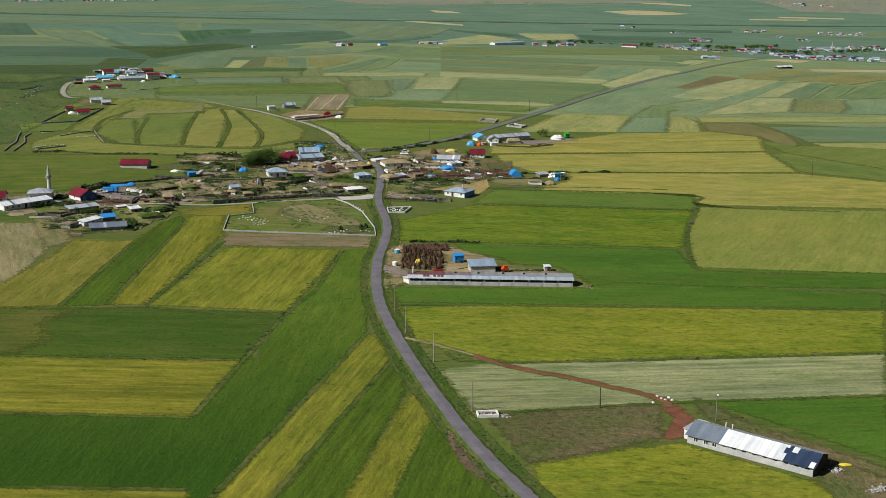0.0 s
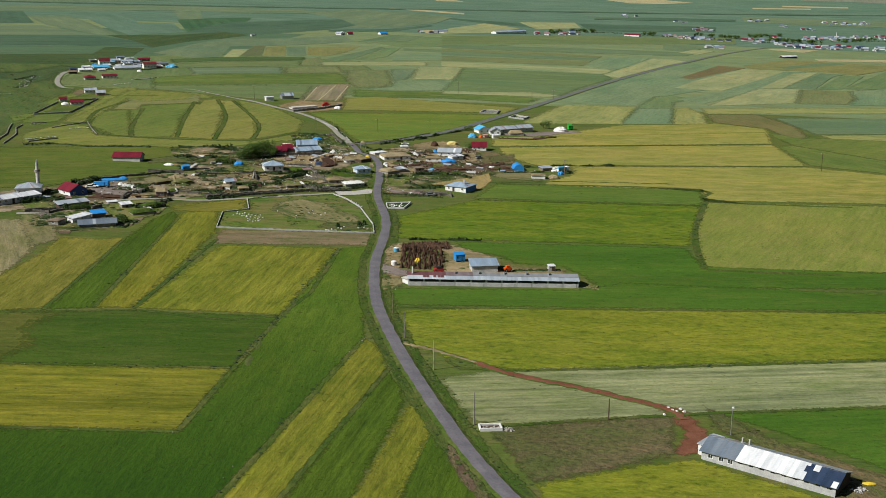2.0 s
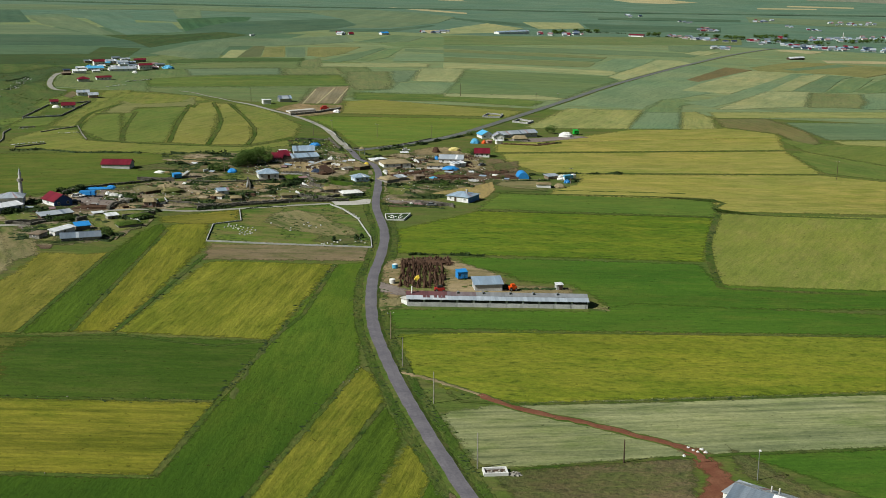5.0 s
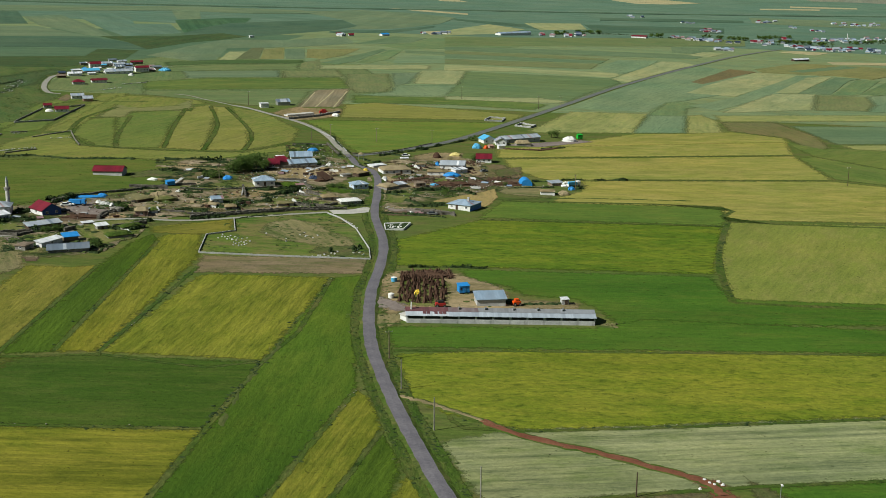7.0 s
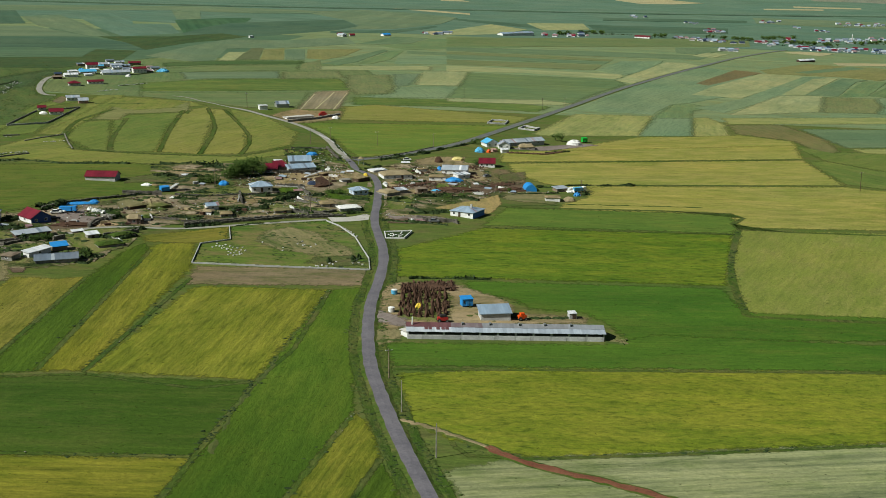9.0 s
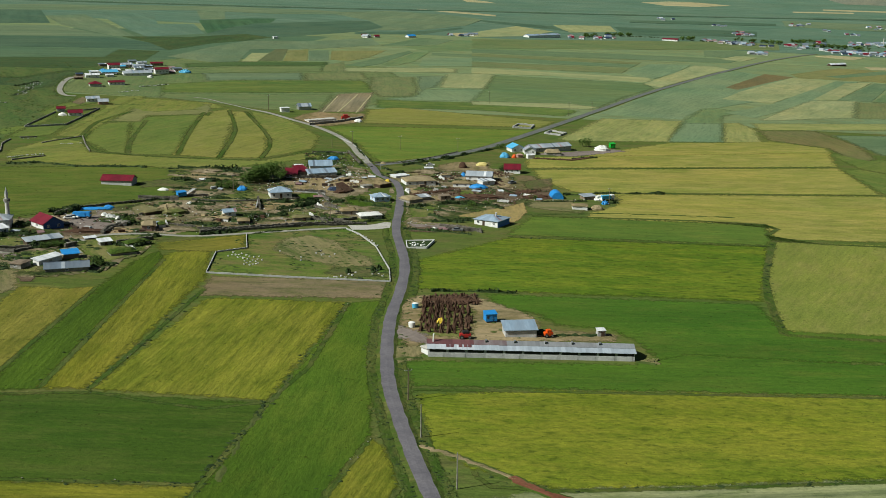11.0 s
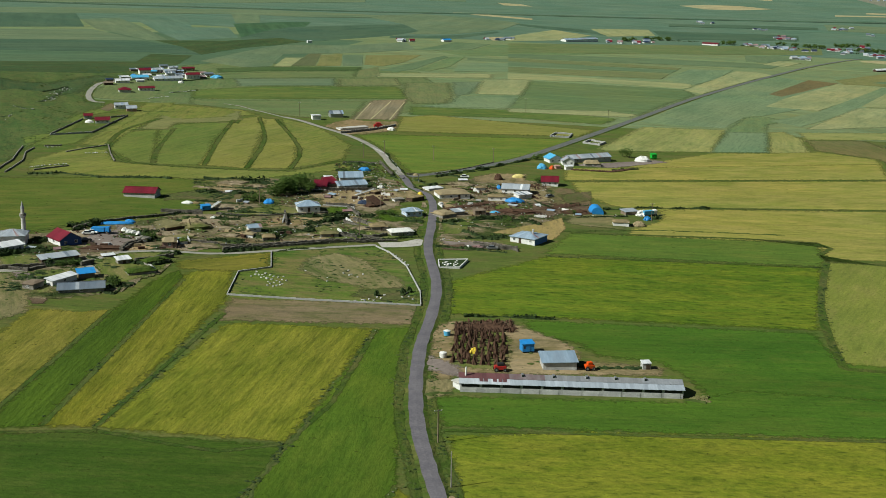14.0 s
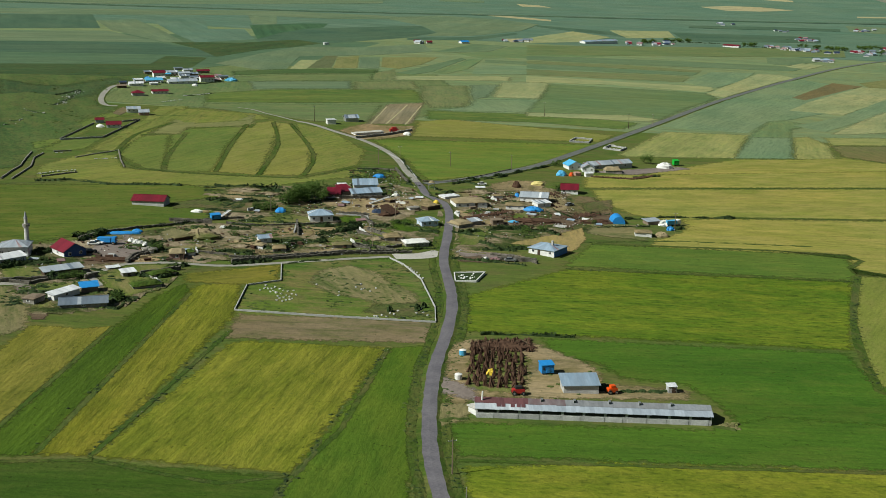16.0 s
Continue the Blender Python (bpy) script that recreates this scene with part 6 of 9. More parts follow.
# ---- the near farm barn ----
def near_barn(x, y, yaw, L, W, H, rise):
    ob = thing("farm_barn", "low block barn with patched white, grey and navy sheet roof", "barn", at(x, y, yaw) @ pose(0, 0, 0, 0, along(yaw), 0))
    rng = random.Random(5)
    bm = boxed(-L / 2, 0, -1.5, L / 2, W, H)
    p = [bm.verts.new(q) for q in ((-L / 2, 0, H), (-L / 2, W, H), (-L / 2, W / 2, H + rise), (-L / 2 + 0.3, 0, H), (-L / 2 + 0.3, W, H), (-L / 2 + 0.3, W / 2, H + rise))]
    for f in ((0, 2, 1), (3, 4, 5), (0, 3, 5, 2), (1, 2, 5, 4)):
        bm.faces.new([p[i] for i in f])
    part("wall", bm, "block", ob)
    # east gable gets a dark colour in place of the shade on it
    e = part("gable_end", boxed(L / 2 - 0.12, 0.02, -1.4, L / 2 + 0.05, W - 0.02, H - 0.01), "dark_wood", ob, "gable end coloured dark for its shaded side")
    bm = bmesh.new()
    p = [bm.verts.new(q) for q in ((L / 2 - 0.1, 0, H), (L / 2 - 0.1, W, H), (L / 2 - 0.1, W / 2, H + rise), (L / 2 + 0.04, 0, H), (L / 2 + 0.04, W, H), (L / 2 + 0.04, W / 2, H + rise))]
    for f in ((0, 2, 1), (3, 4, 5), (0, 3, 5, 2), (1, 2, 5, 4), (0, 1, 4, 3)):
        bm.faces.new([p[i] for i in f])
    part("gable_board", bm, "dark_wood", ob)
    o, z = 0.45, H + rise + 0.1
    drop = rise * o / (W / 2)
    cuts = [(-0.5, -0.235, "slate_roof", "weathered blue-grey roof sheets"), (-0.235, 0.27, "white_roof", "bright white roof sheets"), (0.27, 0.5, "navy_roof", "dark navy roof sheets")]
    for u, v, m, words in cuts:
        a, b = L * u - (o if u == -0.5 else 0), L * v + (o if v == 0.5 else 0)
        sheets(ob, (a, -o, H - drop + 0.1), (b, -o, H - drop + 0.1), (b, W / 2, z), (a, W / 2, z), max(2, round((b - a) / 1.05)), 0.06, rng, m, words)
        sheets(ob, (b, W + o, H - drop + 0.1), (a, W + o, H - drop + 0.1), (a, W / 2, z), (b, W / 2, z), max(2, round((b - a) / 1.05)), 0.06, rng, "grey_roof")
    slope = lambda s, up: (s, (1 - up) * (W / 2 + o) * -1 + W / 2 + 0.0, (H - drop + 0.1) * (1 - up) + z * up + 0.05)
    for s0, s1, u0, u1, m in ((0.30, 0.345, 0.62, 0.95, "white_roof"), (0.465, 0.505, 0.02, 0.36, "white_roof"), (0.245, 0.27, 0.46, 0.80, "navy_roof"), (0.27, 0.285, 0.75, 0.97, "navy_roof")):
        q = [slope(L * s0, u0), slope(L * s1, u0), slope(L * s1, u1), slope(L * s0, u1)]
        part("roof_patch", slab(bmesh.new(), q, 0.04), m, ob)
    for i, s in enumerate((-0.43, -0.345, -0.275)):
        window(ob, L * s, 0.7, 1.1, 1.0)
    for i in range(9):
        s = -0.20 + i * 0.082
        part("vent_opening", boxed(L * s - 0.45, -0.03, H - 0.65, L * s + 0.45, 0.03, H - 0.3), "glass", ob)
    ridge = part("ridge_cap", boxed(-L / 2 - o, W / 2 - 0.2, z - 0.02, L / 2 + o, W / 2 + 0.2, z + 0.06), "steel", ob)
    for s in (-0.27, -0.215):
        part("chimney", tube(bmesh.new(), L * s, W * 0.6, H + rise - 0.6, H + rise + 1.0, 0.19, 0.16, 10), "concrete", ob)
    return ob


near_barn(71.8, 226.9, -36.5, 27.3, 9.0, 2.0, 1.6)
house("annex", "small white flat-roofed block annex beside the farm barn", 61.6, 236.6, -43.9, 2.5, 6.0, 2.4, "shed", 0.2, "white_wall", "grey_roof", 1, chimney=False, category="annex", over=0.25)
mound("tarpaulin_cover", "yellow tarpaulin over a low heap by the barn", 91.7, 225.4, 1.5, 0.6, 0.45, "yellow_tarp")
growth_line([(87.6, 221.4), (89.4, 223)], 1.3, 0.2, "block", 22.0, "small pale rubble heaped behind the barn", name="rubble")
growth_line([(92.8, 212.4), (95.4, 214.6)], 1.5, 0.2, "block", 20.0, "small pale rubble heaped on bare earth", name="rubble")
for k, (px, py) in enumerate([(88.8, 222.9), (89.3, 222.1), (87.7, 221.7), (88.4, 221.2), (93.6, 213.9), (94.2, 212.9), (95.5, 214.6), (92.7, 212.3)]):
    mound("boulder", "pale lump of building rubble on bare earth", px, py, 0.55, 0.4, 0.32, "stone", k * 40, "rubble", "rubble lumps", 0.5)
lamp_post = thing("lamp_post", "slim galvanised yard lamp post beside the barn", "lamp post", at(70.3, 248.4))
part("shaft", tube(bmesh.new(), 0, 0, -0.5, 6.3, 0.12, 0.07, 8), "steel", lamp_post)
part("lamp_head", boxed(-0.1, -0.5, 6.25, 0.25, 0.12, 6.45), "white_paint", lamp_post)
for k, (px, py) in enumerate([(59.8, 263.2), (60.5, 261.8), (61.3, 261.1), (62.5, 262.7), (63.0, 261.2), (58.0, 258.9)]):
    mound("boulder", "pale limewashed boulder beside the red track", px, py, 0.42, 0.34, 0.4, "white_wall", k * 50, "stone", "white boulders", 0.25)


# ---- trough beside the road ----
def basin(x, y, yaw, L, W=3.0, H=0.7):
    ob = thing("water_trough", "white-painted concrete trough basin beside a pole", "trough", at(x, y, yaw))
    for x0, y0, x1, y1 in ((-L / 2, 0, L / 2, 0.35), (-L / 2, W - 0.35, L / 2, W), (-L / 2, 0.35, -L / 2 + 0.35, W - 0.35), (L / 2 - 0.35, 0.35, L / 2, W - 0.35)):
        part("rim", boxed(x0, y0, -0.6, x1, y1, H), "white_wall", ob)
    part("bed", boxed(-L / 2 + 0.35, 0.35, -0.6, L / 2 - 0.35, W - 0.35, 0.3), "dark_wood", ob, "dark muddy water bed")
    for k in range(5):
        bm = bmesh.new()
        blob(bm, (-L / 2 + 1 + k * L / 6, 1.3 + 0.4 * (k % 2), 0.35), 0.4, random.Random(k))
        part("stone", bm, "stone", ob)


basin(18.7, 245.8, 5.3, 4.8)
mound("boulder", "pale stones heaped near the trough", 22.3, 246.8, 1.2, 0.8, 0.6, "stone", 0, "stone", "", 0.4)

# ---- the long barn and its yard ----
def long_barn(x, y, yaw, L, W, H, rise):
    ob = thing("long_barn", "very long low whitewashed barn with weathered sheet roof", "barn", at(x, y, yaw) @ pose(0, 0, 0, 0, along(yaw), 0))
    rng = random.Random(8)
    bm = boxed(-L / 2, 0, -1.5, L / 2, W, H)
    for s in (-L / 2, L / 2 - 0.25):
        p = [bm.verts.new(q) for q in ((s, 0, H), (s, W, H), (s, W / 2, H + rise), (s + 0.25, 0, H), (s + 0.25, W, H), (s + 0.25, W / 2, H + rise))]
        for f in ((0, 2, 1), (3, 4, 5), (0, 3, 5, 2), (1, 2, 5, 4)):
            bm.faces.new([p[i] for i in f])
    part("wall", bm, "block", ob)
    for i in range(11):
        a = -L / 2 + L * i / 11
        m = "pale_block" if rng.random() < 0.7 else "block"
        part("wall_panel", boxed(a + 0.25, -0.06, -0.6, a + L / 11 - rng.uniform(0.2, 1.0), 0.02, H * rng.uniform(0.45, 0.57)), m, ob)
        # black strip: the window row, with the eave's shade put into its colour
        part("window_band", boxed(a + 0.3, -0.03, H * 0.6, a + L / 11 - 0.3, 0.03, H - 0.05), "rubber", ob)
    o, z = 0.35, H + rise + 0.1
    drop = rise * o / (W / 2)
    low, high = (-o, H - drop + 0.1), (W / 2, z)
    mid = ((low[0] + high[0]) / 2, (low[1] + high[1]) / 2)
    cuts = [(-0.5, -0.28, "white_grey", "aged_red"), (-0.28, -0.12, "blue_grey", "aged_mix"), (-0.12, 0.32, "blue_grey", "aged_grey"), (0.32, 0.5, "blue_grey", "dull_grey")]
    for u, v, m0, m1 in cuts:
        a, b = L * u - (o if u < -0.49 else 0), L * v + (o if v > 0.49 else 0)
        n = max(2, round((b - a) / 1.05))
        sheets(ob, (a, *low), (b, *low), (b, mid[0] + 0.15, mid[1] + 0.02), (a, mid[0] + 0.15, mid[1] + 0.02), n, 0.05, rng, m0)
        sheets(ob, (a, mid[0], mid[1] + 0.05), (b, mid[0], mid[1] + 0.05), (b, *high), (a, *high), n, 0.05, rng, m1)
        sheets(ob, (b, W + o, low[1]), (a, W + o, low[1]), (a, *high), (b, *high), n, 0.05, rng, "grey_roof")
    for s in (-0.355, -0.33, -0.31, -0.395, -0.415):
        y0 = low[0] + 0.9
        zz = low[1] + (high[1] - low[1]) * 0.9 / (high[0] - low[0])
        q = [(L * s, low[0] + 0.9, zz + 0.06), (L * s + 0.9, low[0] + 0.9, zz + 0.06), (L * s + 0.9, mid[0] + 0.1, mid[1] + 0.09), (L * s, mid[0] + 0.1, mid[1] + 0.09)]
        part("rusted_sheet", slab(bmesh.new(), q, 0.03), "aged_red", ob)
    for s in (-0.22, -0.08, 0.07, 0.2, 0.335):
        v = part("roof_vent", boxed(L * s - 0.25, W * 0.36, z - 0.75, L * s + 0.25, W * 0.5, z + 0.25), "steel", ob)
        part("louvre", boxed(L * s - 0.2, W * 0.36 - 0.04, z - 0.45, L * s + 0.2, W * 0.36, z + 0.15), "glass", v)
    part("chimney", tube(bmesh.new(), -L * 0.475, W * 0.35, H, H + rise + 1.8, 0.2, 0.18, 10), "white_paint", ob)


M["pale_sheet"] = sheet_metal("dull_blue_sheet", G(0.23, 0.31, 0.40), G(0.30, 0.37, 0.45), 0.5)
M["pale_block"] = rough_mat("washed_block", G(0.42, 0.42, 0.42), G(0.60, 0.60, 0.59), 0.5)
M["blue_grey"] = sheet_metal("pale_grey_sheet", G(0.38, 0.425, 0.48), G(0.32, 0.365, 0.42))
M["white_grey"] = sheet_metal("dull_white_sheet", G(0.50, 0.535, 0.58), G(0.42, 0.455, 0.50))
M["aged_red"] = sheet_metal("rust_red_sheet", G(0.150, 0.062, 0.066), G(0.115, 0.045, 0.048), 0.6)
M["aged_mix"] = sheet_metal("part_rusted_sheet", G(0.150, 0.085, 0.088), G(0.20, 0.185, 0.19), 0.6)
M["aged_grey"] = sheet_metal("weathered_grey_sheet", G(0.20, 0.205, 0.215), G(0.25, 0.255, 0.265), 0.6)
M["dull_grey"] = sheet_metal("dull_grey_sheet", G(0.26, 0.275, 0.30), G(0.22, 0.235, 0.25), 0.55)
long_barn(25.8, 362.1, 4.7, 52.7, 7.0, 2.2, 1.3)
house("annex", "whitewashed block lean-to at the end of the long barn", -1.4, 362.0, -50.8, 2.7, 2.5, 1.7, "flat", 0.05, "white_wall", "concrete", category="annex")
house("block_shed", "grey block shed with a pale blue sheet roof", 23.9, 379.3, 7.0, 8.4, 5.4, 2.2, "shed", 0.9, "block", "pale_sheet", 0, (), category="shed")


def blue_box(x, y, yaw, L, W, H, label, name="portable_cabin", material="tarp"):
    ob = thing(name, label, "cabin", at(x, y, yaw))
    part("body", boxed(-L / 2, 0, 0.5, L / 2, W, H), material, ob)
    bm = bmesh.new()
    slab(bm, [(-L / 2 - 0.15, -0.15, H + 0.12), (L / 2 + 0.15, -0.15, H + 0.12), (L / 2 + 0.15, W + 0.15, H + 0.5), (-L / 2 - 0.15, W + 0.15, H + 0.5)], 0.15)
    part("roof", bm, material, ob)
    for sx in (-1, 1):
        for sy in (0.5, W - 0.5):
            part("skid", boxed(sx * L * 0.35 - 0.2, sy - 0.25, -0.4, sx * L * 0.35 + 0.2, sy + 0.25, 0.5), "dark_wood", ob)
    d = part("door", boxed(-0.4, -0.06, 0.55, 0.4, 0.02, H - 0.3), material, ob)
    part("handle", boxed(0.2, -0.12, 1.4, 0.32, -0.06, 1.5), "steel", d)
    part("window", boxed(-L / 2 + 0.3, -0.04, H * 0.55, -L / 2 + 0.8, 0.02, H * 0.8), "glass", ob)
    return ob


blue_box(16.4, 391.2, 16, 3.2, 2.6, 2.5, "bright blue sheet-metal cabin on skids in the yard")
for px, py, words, m in ((-5.1, 402.3, "blue plastic water drum at the yard edge", "sky_tarp"), (-5.4, 383.8, "white plastic tank at the yard edge", "white_tarp")):
    d = thing("water_drum", words, "drum", at(px, py))
    part("barrel", tube(bmesh.new(), 0, 0, -0.3, 1.4, 0.85, 0.95, 16), m, d)
    part("lid", tube(bmesh.new(), 0, 0, 1.4, 1.65, 0.95, 0.3, 16), "white_tarp", d)


def machine(name, label, category, x, y, yaw, body, accent, L=2.6, W=1.6, H=1.6):
    """A farm machine: body, hood, seat or hopper, and four wheels with rims."""
    ob = thing(name, label, category, at(x, y, yaw))
    bm = boxed(-L / 2, -W / 2, 0.5, L / 2, W / 2, H * 0.7)
    bmesh.ops.bevel(bm, geom=bm.edges[:], offset=0.12, segments=2, affect="EDGES")
    part("body", bm, body, ob)
    bm = boxed(-L * 0.25, -W * 0.4, H * 0.7, L * 0.3, W * 0.4, H)
    bmesh.ops.bevel(bm, geom=bm.edges[:], offset=0.1, segments=2, affect="EDGES")
    part("cab", bm, accent, ob)
    for sx in (-0.36, 0.36):
        for sy in (-1, 1):
            r = 0.55 if sx < 0 else 0.42
            bm = tube(bmesh.new(), 0, 0, -0.14, 0.14, r, r, 14)
            w = part("wheel", bm, "rubber", ob)
            w.matrix_local = pose(L * sx, sy * (W / 2 + 0.12), r + 0.1, 90, 0, 0)
            part("rim", tube(bmesh.new(), 0, 0, -0.16, 0.16, r * 0.5, r * 0.5, 10), "steel", w)
    return ob


machine("baler", "bright orange farm machine parked on the grass", "machine", 31.3, 380.9, 20, "orange", "orange", 2.4, 1.6, 2.2)
machine("tractor", "small red tractor behind the long barn", "tractor", 9.0, 376.0, 10, "red_paint", "rubber", 3.0, 1.5, 2.2)
house("kiosk", "small white hut at the end of the yard", 46.0, 383.7, 10.6, 2.1, 2.0, 1.7, "shed", 0.2, "block", "white_roof", 0, (0.3,), category="hut", over=0.15)
mound("tarpaulin_cover", "yellow sheet lying over dried dung stacks", 2.4, 388.6, 1.3, 0.9, 1.5, "yellow_tarp")

# dung cakes set up to dry in leaning stacks
def dung_stack():
    rng = random.Random(4)
    ob = thing("dung_stack", "tall leaning stack of dried dark dung cakes", "fuel stack", at(0, 0), "dung stacks")
    for k in range(9):
        a = k * 2.4
        bm = bmesh.new()
        out_r = rng.uniform(0.45, 1.0)
        foot, top = Vector((math.cos(a) * out_r, math.sin(a) * out_r, -0.3)), Vector((math.cos(a) * -0.12, math.sin(a) * -0.12, rng.uniform(1.5, 2.5)))
        side = Vector((-math.sin(a), math.cos(a), 0)) * 0.19
        out = Vector((math.cos(a), math.sin(a), 0.3)) * 0.1
        v = [bm.verts.new(p) for p in (foot - side, foot + side, foot + side + out, foot - side + out, top - side * 0.6, top + side * 0.6, top + side * 0.6 + out, top - side * 0.6 + out)]
        for f in ((3, 2, 1, 0), (4, 5, 6, 7), (0, 1, 5, 4), (1, 2, 6, 5), (2, 3, 7, 6), (3, 0, 4, 7)):
            bm.faces.new([v[i] for i in f])
        part("dung_cake", bm, "dung", ob)
    return ob


first_stack = dung_stack()
rng = random.Random(11)
c0, c1, c2, c3 = (Vector(p) for p in [(-2.3, 380.9), (9.6, 379.3), (10.2, 403.6), (-2.7, 405.6)])
n_done = 0
for i in range(8):
    for j in range(15):
        if rng.random() < (0.2 if i in (2, 4) else 0.05):
            continue
        p = c0.lerp(c1, i / 7).lerp(c3.lerp(c2, i / 7), j / 14) + Vector((rng.gauss(0, 0.32), rng.uniform(-0.6, 0.6)))
        k = rng.uniform(0.9, 1.28)
        m = at(p.x, p.y, rng.uniform(0, 360)) @ Matrix.Rotation(radians(rng.gauss(0, 9)), 4, "X") @ Matrix.Diagonal((k * 0.92, k * 0.92, k * rng.uniform(0.75, 1.0), 1))
        if n_done == 0:
            first_stack.matrix_world = m
        else:
            copy_thing(first_stack, m)
        n_done += 1
mound("dung_bank", "long low heap of dark brown manure", 5.0, 411.6, 7.0, 3.0, 0.75, "dung", 8, "heap", "", 0.5)
scatter("manure_lump", "dark lumps of manure on a heap", [(-3.6, 412.1), (0.6, 416.1), (12.5, 419.2), (13.4, 408.3), (-2.3, 404.6)], 260, 0.42, "dung", 77, "heap", -1.0, 1.3)
growth_line([(32.1, 382.2), (44.7, 384.2)], 0.8, 0.7, "weed", 3)
growth_line([(-1.0, 420.4), (11.2, 422.5), (24.6, 422.7)], 0.35, 0.5, "bush", 9, "dark hedge line between two fields", name="hedge")

# ---- graveyard ----
stone_wall([(-70.2, 428.4), (-47.0, 428.0), (-13.7, 428.7), (-14.8, 443.6), (-21.2, 474.1), (-28.0, 490.6), (-33.5, 498.6)], 0.34, 0.28, "block", "pale low stone wall round the graveyard", "graveyard_wall", True)
stone_wall([(-70.2, 428.4), (-72.4, 454.6), (-63.5, 462.0), (-67.2, 482.4)], 0.34, 0.28, "block", "pale low stone wall round the graveyard", "graveyard_wall", True)


def gravestone(seed):
    rng = random.Random(seed)
    ob = thing("gravestone", "small weathered white gravestone in rough grass", "gravestone", at(0, 0), "gravestones")
    bm = boxed(-0.35, -0.1, -0.3, 0.35, 0.1, 1.15)
    bmesh.ops.bevel(bm, geom=bm.edges[:], offset=0.06, segments=2, affect="EDGES")
    part("headstone", bm, "white_wall", ob)
    part("kerb", boxed(-0.5, 0.15, -0.3, 0.5, 2.0, 0.45), "concrete", ob)
    return ob


stones = [gravestone(1)]
spots = [(-62.4, 448.0), (-61.0, 444.6), (-60.5, 447.2), (-59.1, 443.8), (-60.1, 442.4), (-58.9, 446.3), (-40.0, 459.6), (-38.0, 457.4), (-35.2, 456.1), (-33.9, 459.7), (-44.3, 453.4), (-27.1, 434.6), (-25.9, 433.7), (-25.2, 437.3), (-18.7, 441.0), (-19.5, 436.3), (-17.6, 437.2), (-30.2, 430.6), (-32.9, 429.4), (-26.5, 488.0), (-24.7, 484.0), (-23.0, 481.5), (-28.6, 490.5), (-52.2, 460.0), (-66.9, 455.2), (-64.6, 452.5), (-57.2, 441.8), (-16.2, 434.7), (-27.5, 431.1), (-38.7, 463.2)] + [(-63.5, 450.2), (-60.6, 440.5), (-58.8, 439.7), (-58.0, 441.0), (-57.7, 444.7), (-57.6, 447.8), (-64.2, 448.8), (-65.5, 451.7), (-66.7, 452.0), (-63.9, 454.0), (-62.2, 452.4), (-60.6, 450.9), (-59.0, 450.0), (-57.6, 451.6), (-56.0, 447.0), (-56.6, 443.2), (-67.5, 449.9), (-25.4, 486.0), (-24.0, 482.7), (-22.0, 478.1), (-27.5, 489.2), (-20.7, 474.9), (-29.2, 431.9), (-31.2, 430.9), (-43.7, 449.2), (-37.3, 458.9)]
for k, (px, py) in enumerate(spots):
    m = at(px, py, -10 + (k * 37) % 40) @ pose(0, 0, 0, (k * 13) % 9 - 4, 0, 0) @ Matrix.Diagonal((0.75, 0.7, 0.6 + (k * 7 % 5) / 12, 1))
    if k == 0:
        stones[0].matrix_world = m
    else:
        copy_thing(stones[0], m)
for k, (px, py) in enumerate([(-27.3, 436.8), (-19.8, 440.8), (-18.0, 442.9)]):
    mound("bush", "dark green shrub among the gravestones", px, py, 0.9, 0.9, 1.5, "bush", 0, "bush", "graveyard shrubs", 0.4)

# small walled plot beside the road
plot = thing("walled_plot", "small roadside plot with whitewashed kerb walls and pale stones", "grave plot", at(-6.2, 480.5))
base = Vector((-6.2, 480.5))
corner = [Vector(p) - base for p in [(-10.3, 473.9), (-3.7, 474.8), (-1.2, 486.0), (-11.1, 484.4)]]
for i in range(4):
    a, b = corner[i], corner[(i + 1) % 4]
    s = Vector((-(b - a).y, (b - a).x)).normalized() * 0.17
    part("kerb_wall", slab(bmesh.new(), [(*(a - s), 0.62), (*(b - s), 0.62), (*(b + s), 0.62), (*(a + s), 0.62)], 1.1), "white_wall", plot)
part("bed", slab(bmesh.new(), [(*c, 0.3) for c in corner], 0.6), "bush", plot, "dark rank grass bed")
rng = random.Random(21)
for k in range(13):
    u, v = rng.uniform(0.14, 0.86), rng.uniform(0.2, 0.8)
    p = corner[0].lerp(corner[1], u).lerp(corner[3].lerp(corner[2], u), v)
    bm = bmesh.new()
    blob(bm, (p.x, p.y, 0.45), rng.uniform(0.35, 0.6), rng, 0.7, 0.25)
    part("white_stone", bm, "white_paint", plot)

# ---- mosque ----
house("mosque", "white village mosque with a grey hipped roof", -150.8, 470.3, 11.5, 9.1, 8.0, 3.4, "hip", 1.6, "white_wall", "grey_roof", 4, (), 3, category="mosque")
house("porch", "low white mosque porch with sheet roof", -147.0, 462.7, 49.4, 7.5, 4.0, 2.18, "shed", 0.7, "white_wall", "white_roof", 3, category="porch")
mn = thing("minaret", "slender pale stone minaret with a balcony and pointed cap", "minaret", at(-149.2, 478.1))
part("base", boxed(-1.0, -1.0, -1, 1.0, 1.0, 3.0), "concrete", mn)
part("shaft", tube(bmesh.new(), 0, 0, 3.0, 8.4, 0.78, 0.70, 16), "concrete", mn)
bal = part("balcony", tube(bmesh.new(), 0, 0, 8.0, 8.7, 0.7, 1.15, 16), "concrete", mn)
part("parapet", tube(bmesh.new(), 0, 0, 8.7, 9.4, 1.15, 1.15, 16), "stone", bal)
part("upper_shaft", tube(bmesh.new(), 0, 0, 9.4, 11.2, 0.6, 0.55, 16), "concrete", mn)
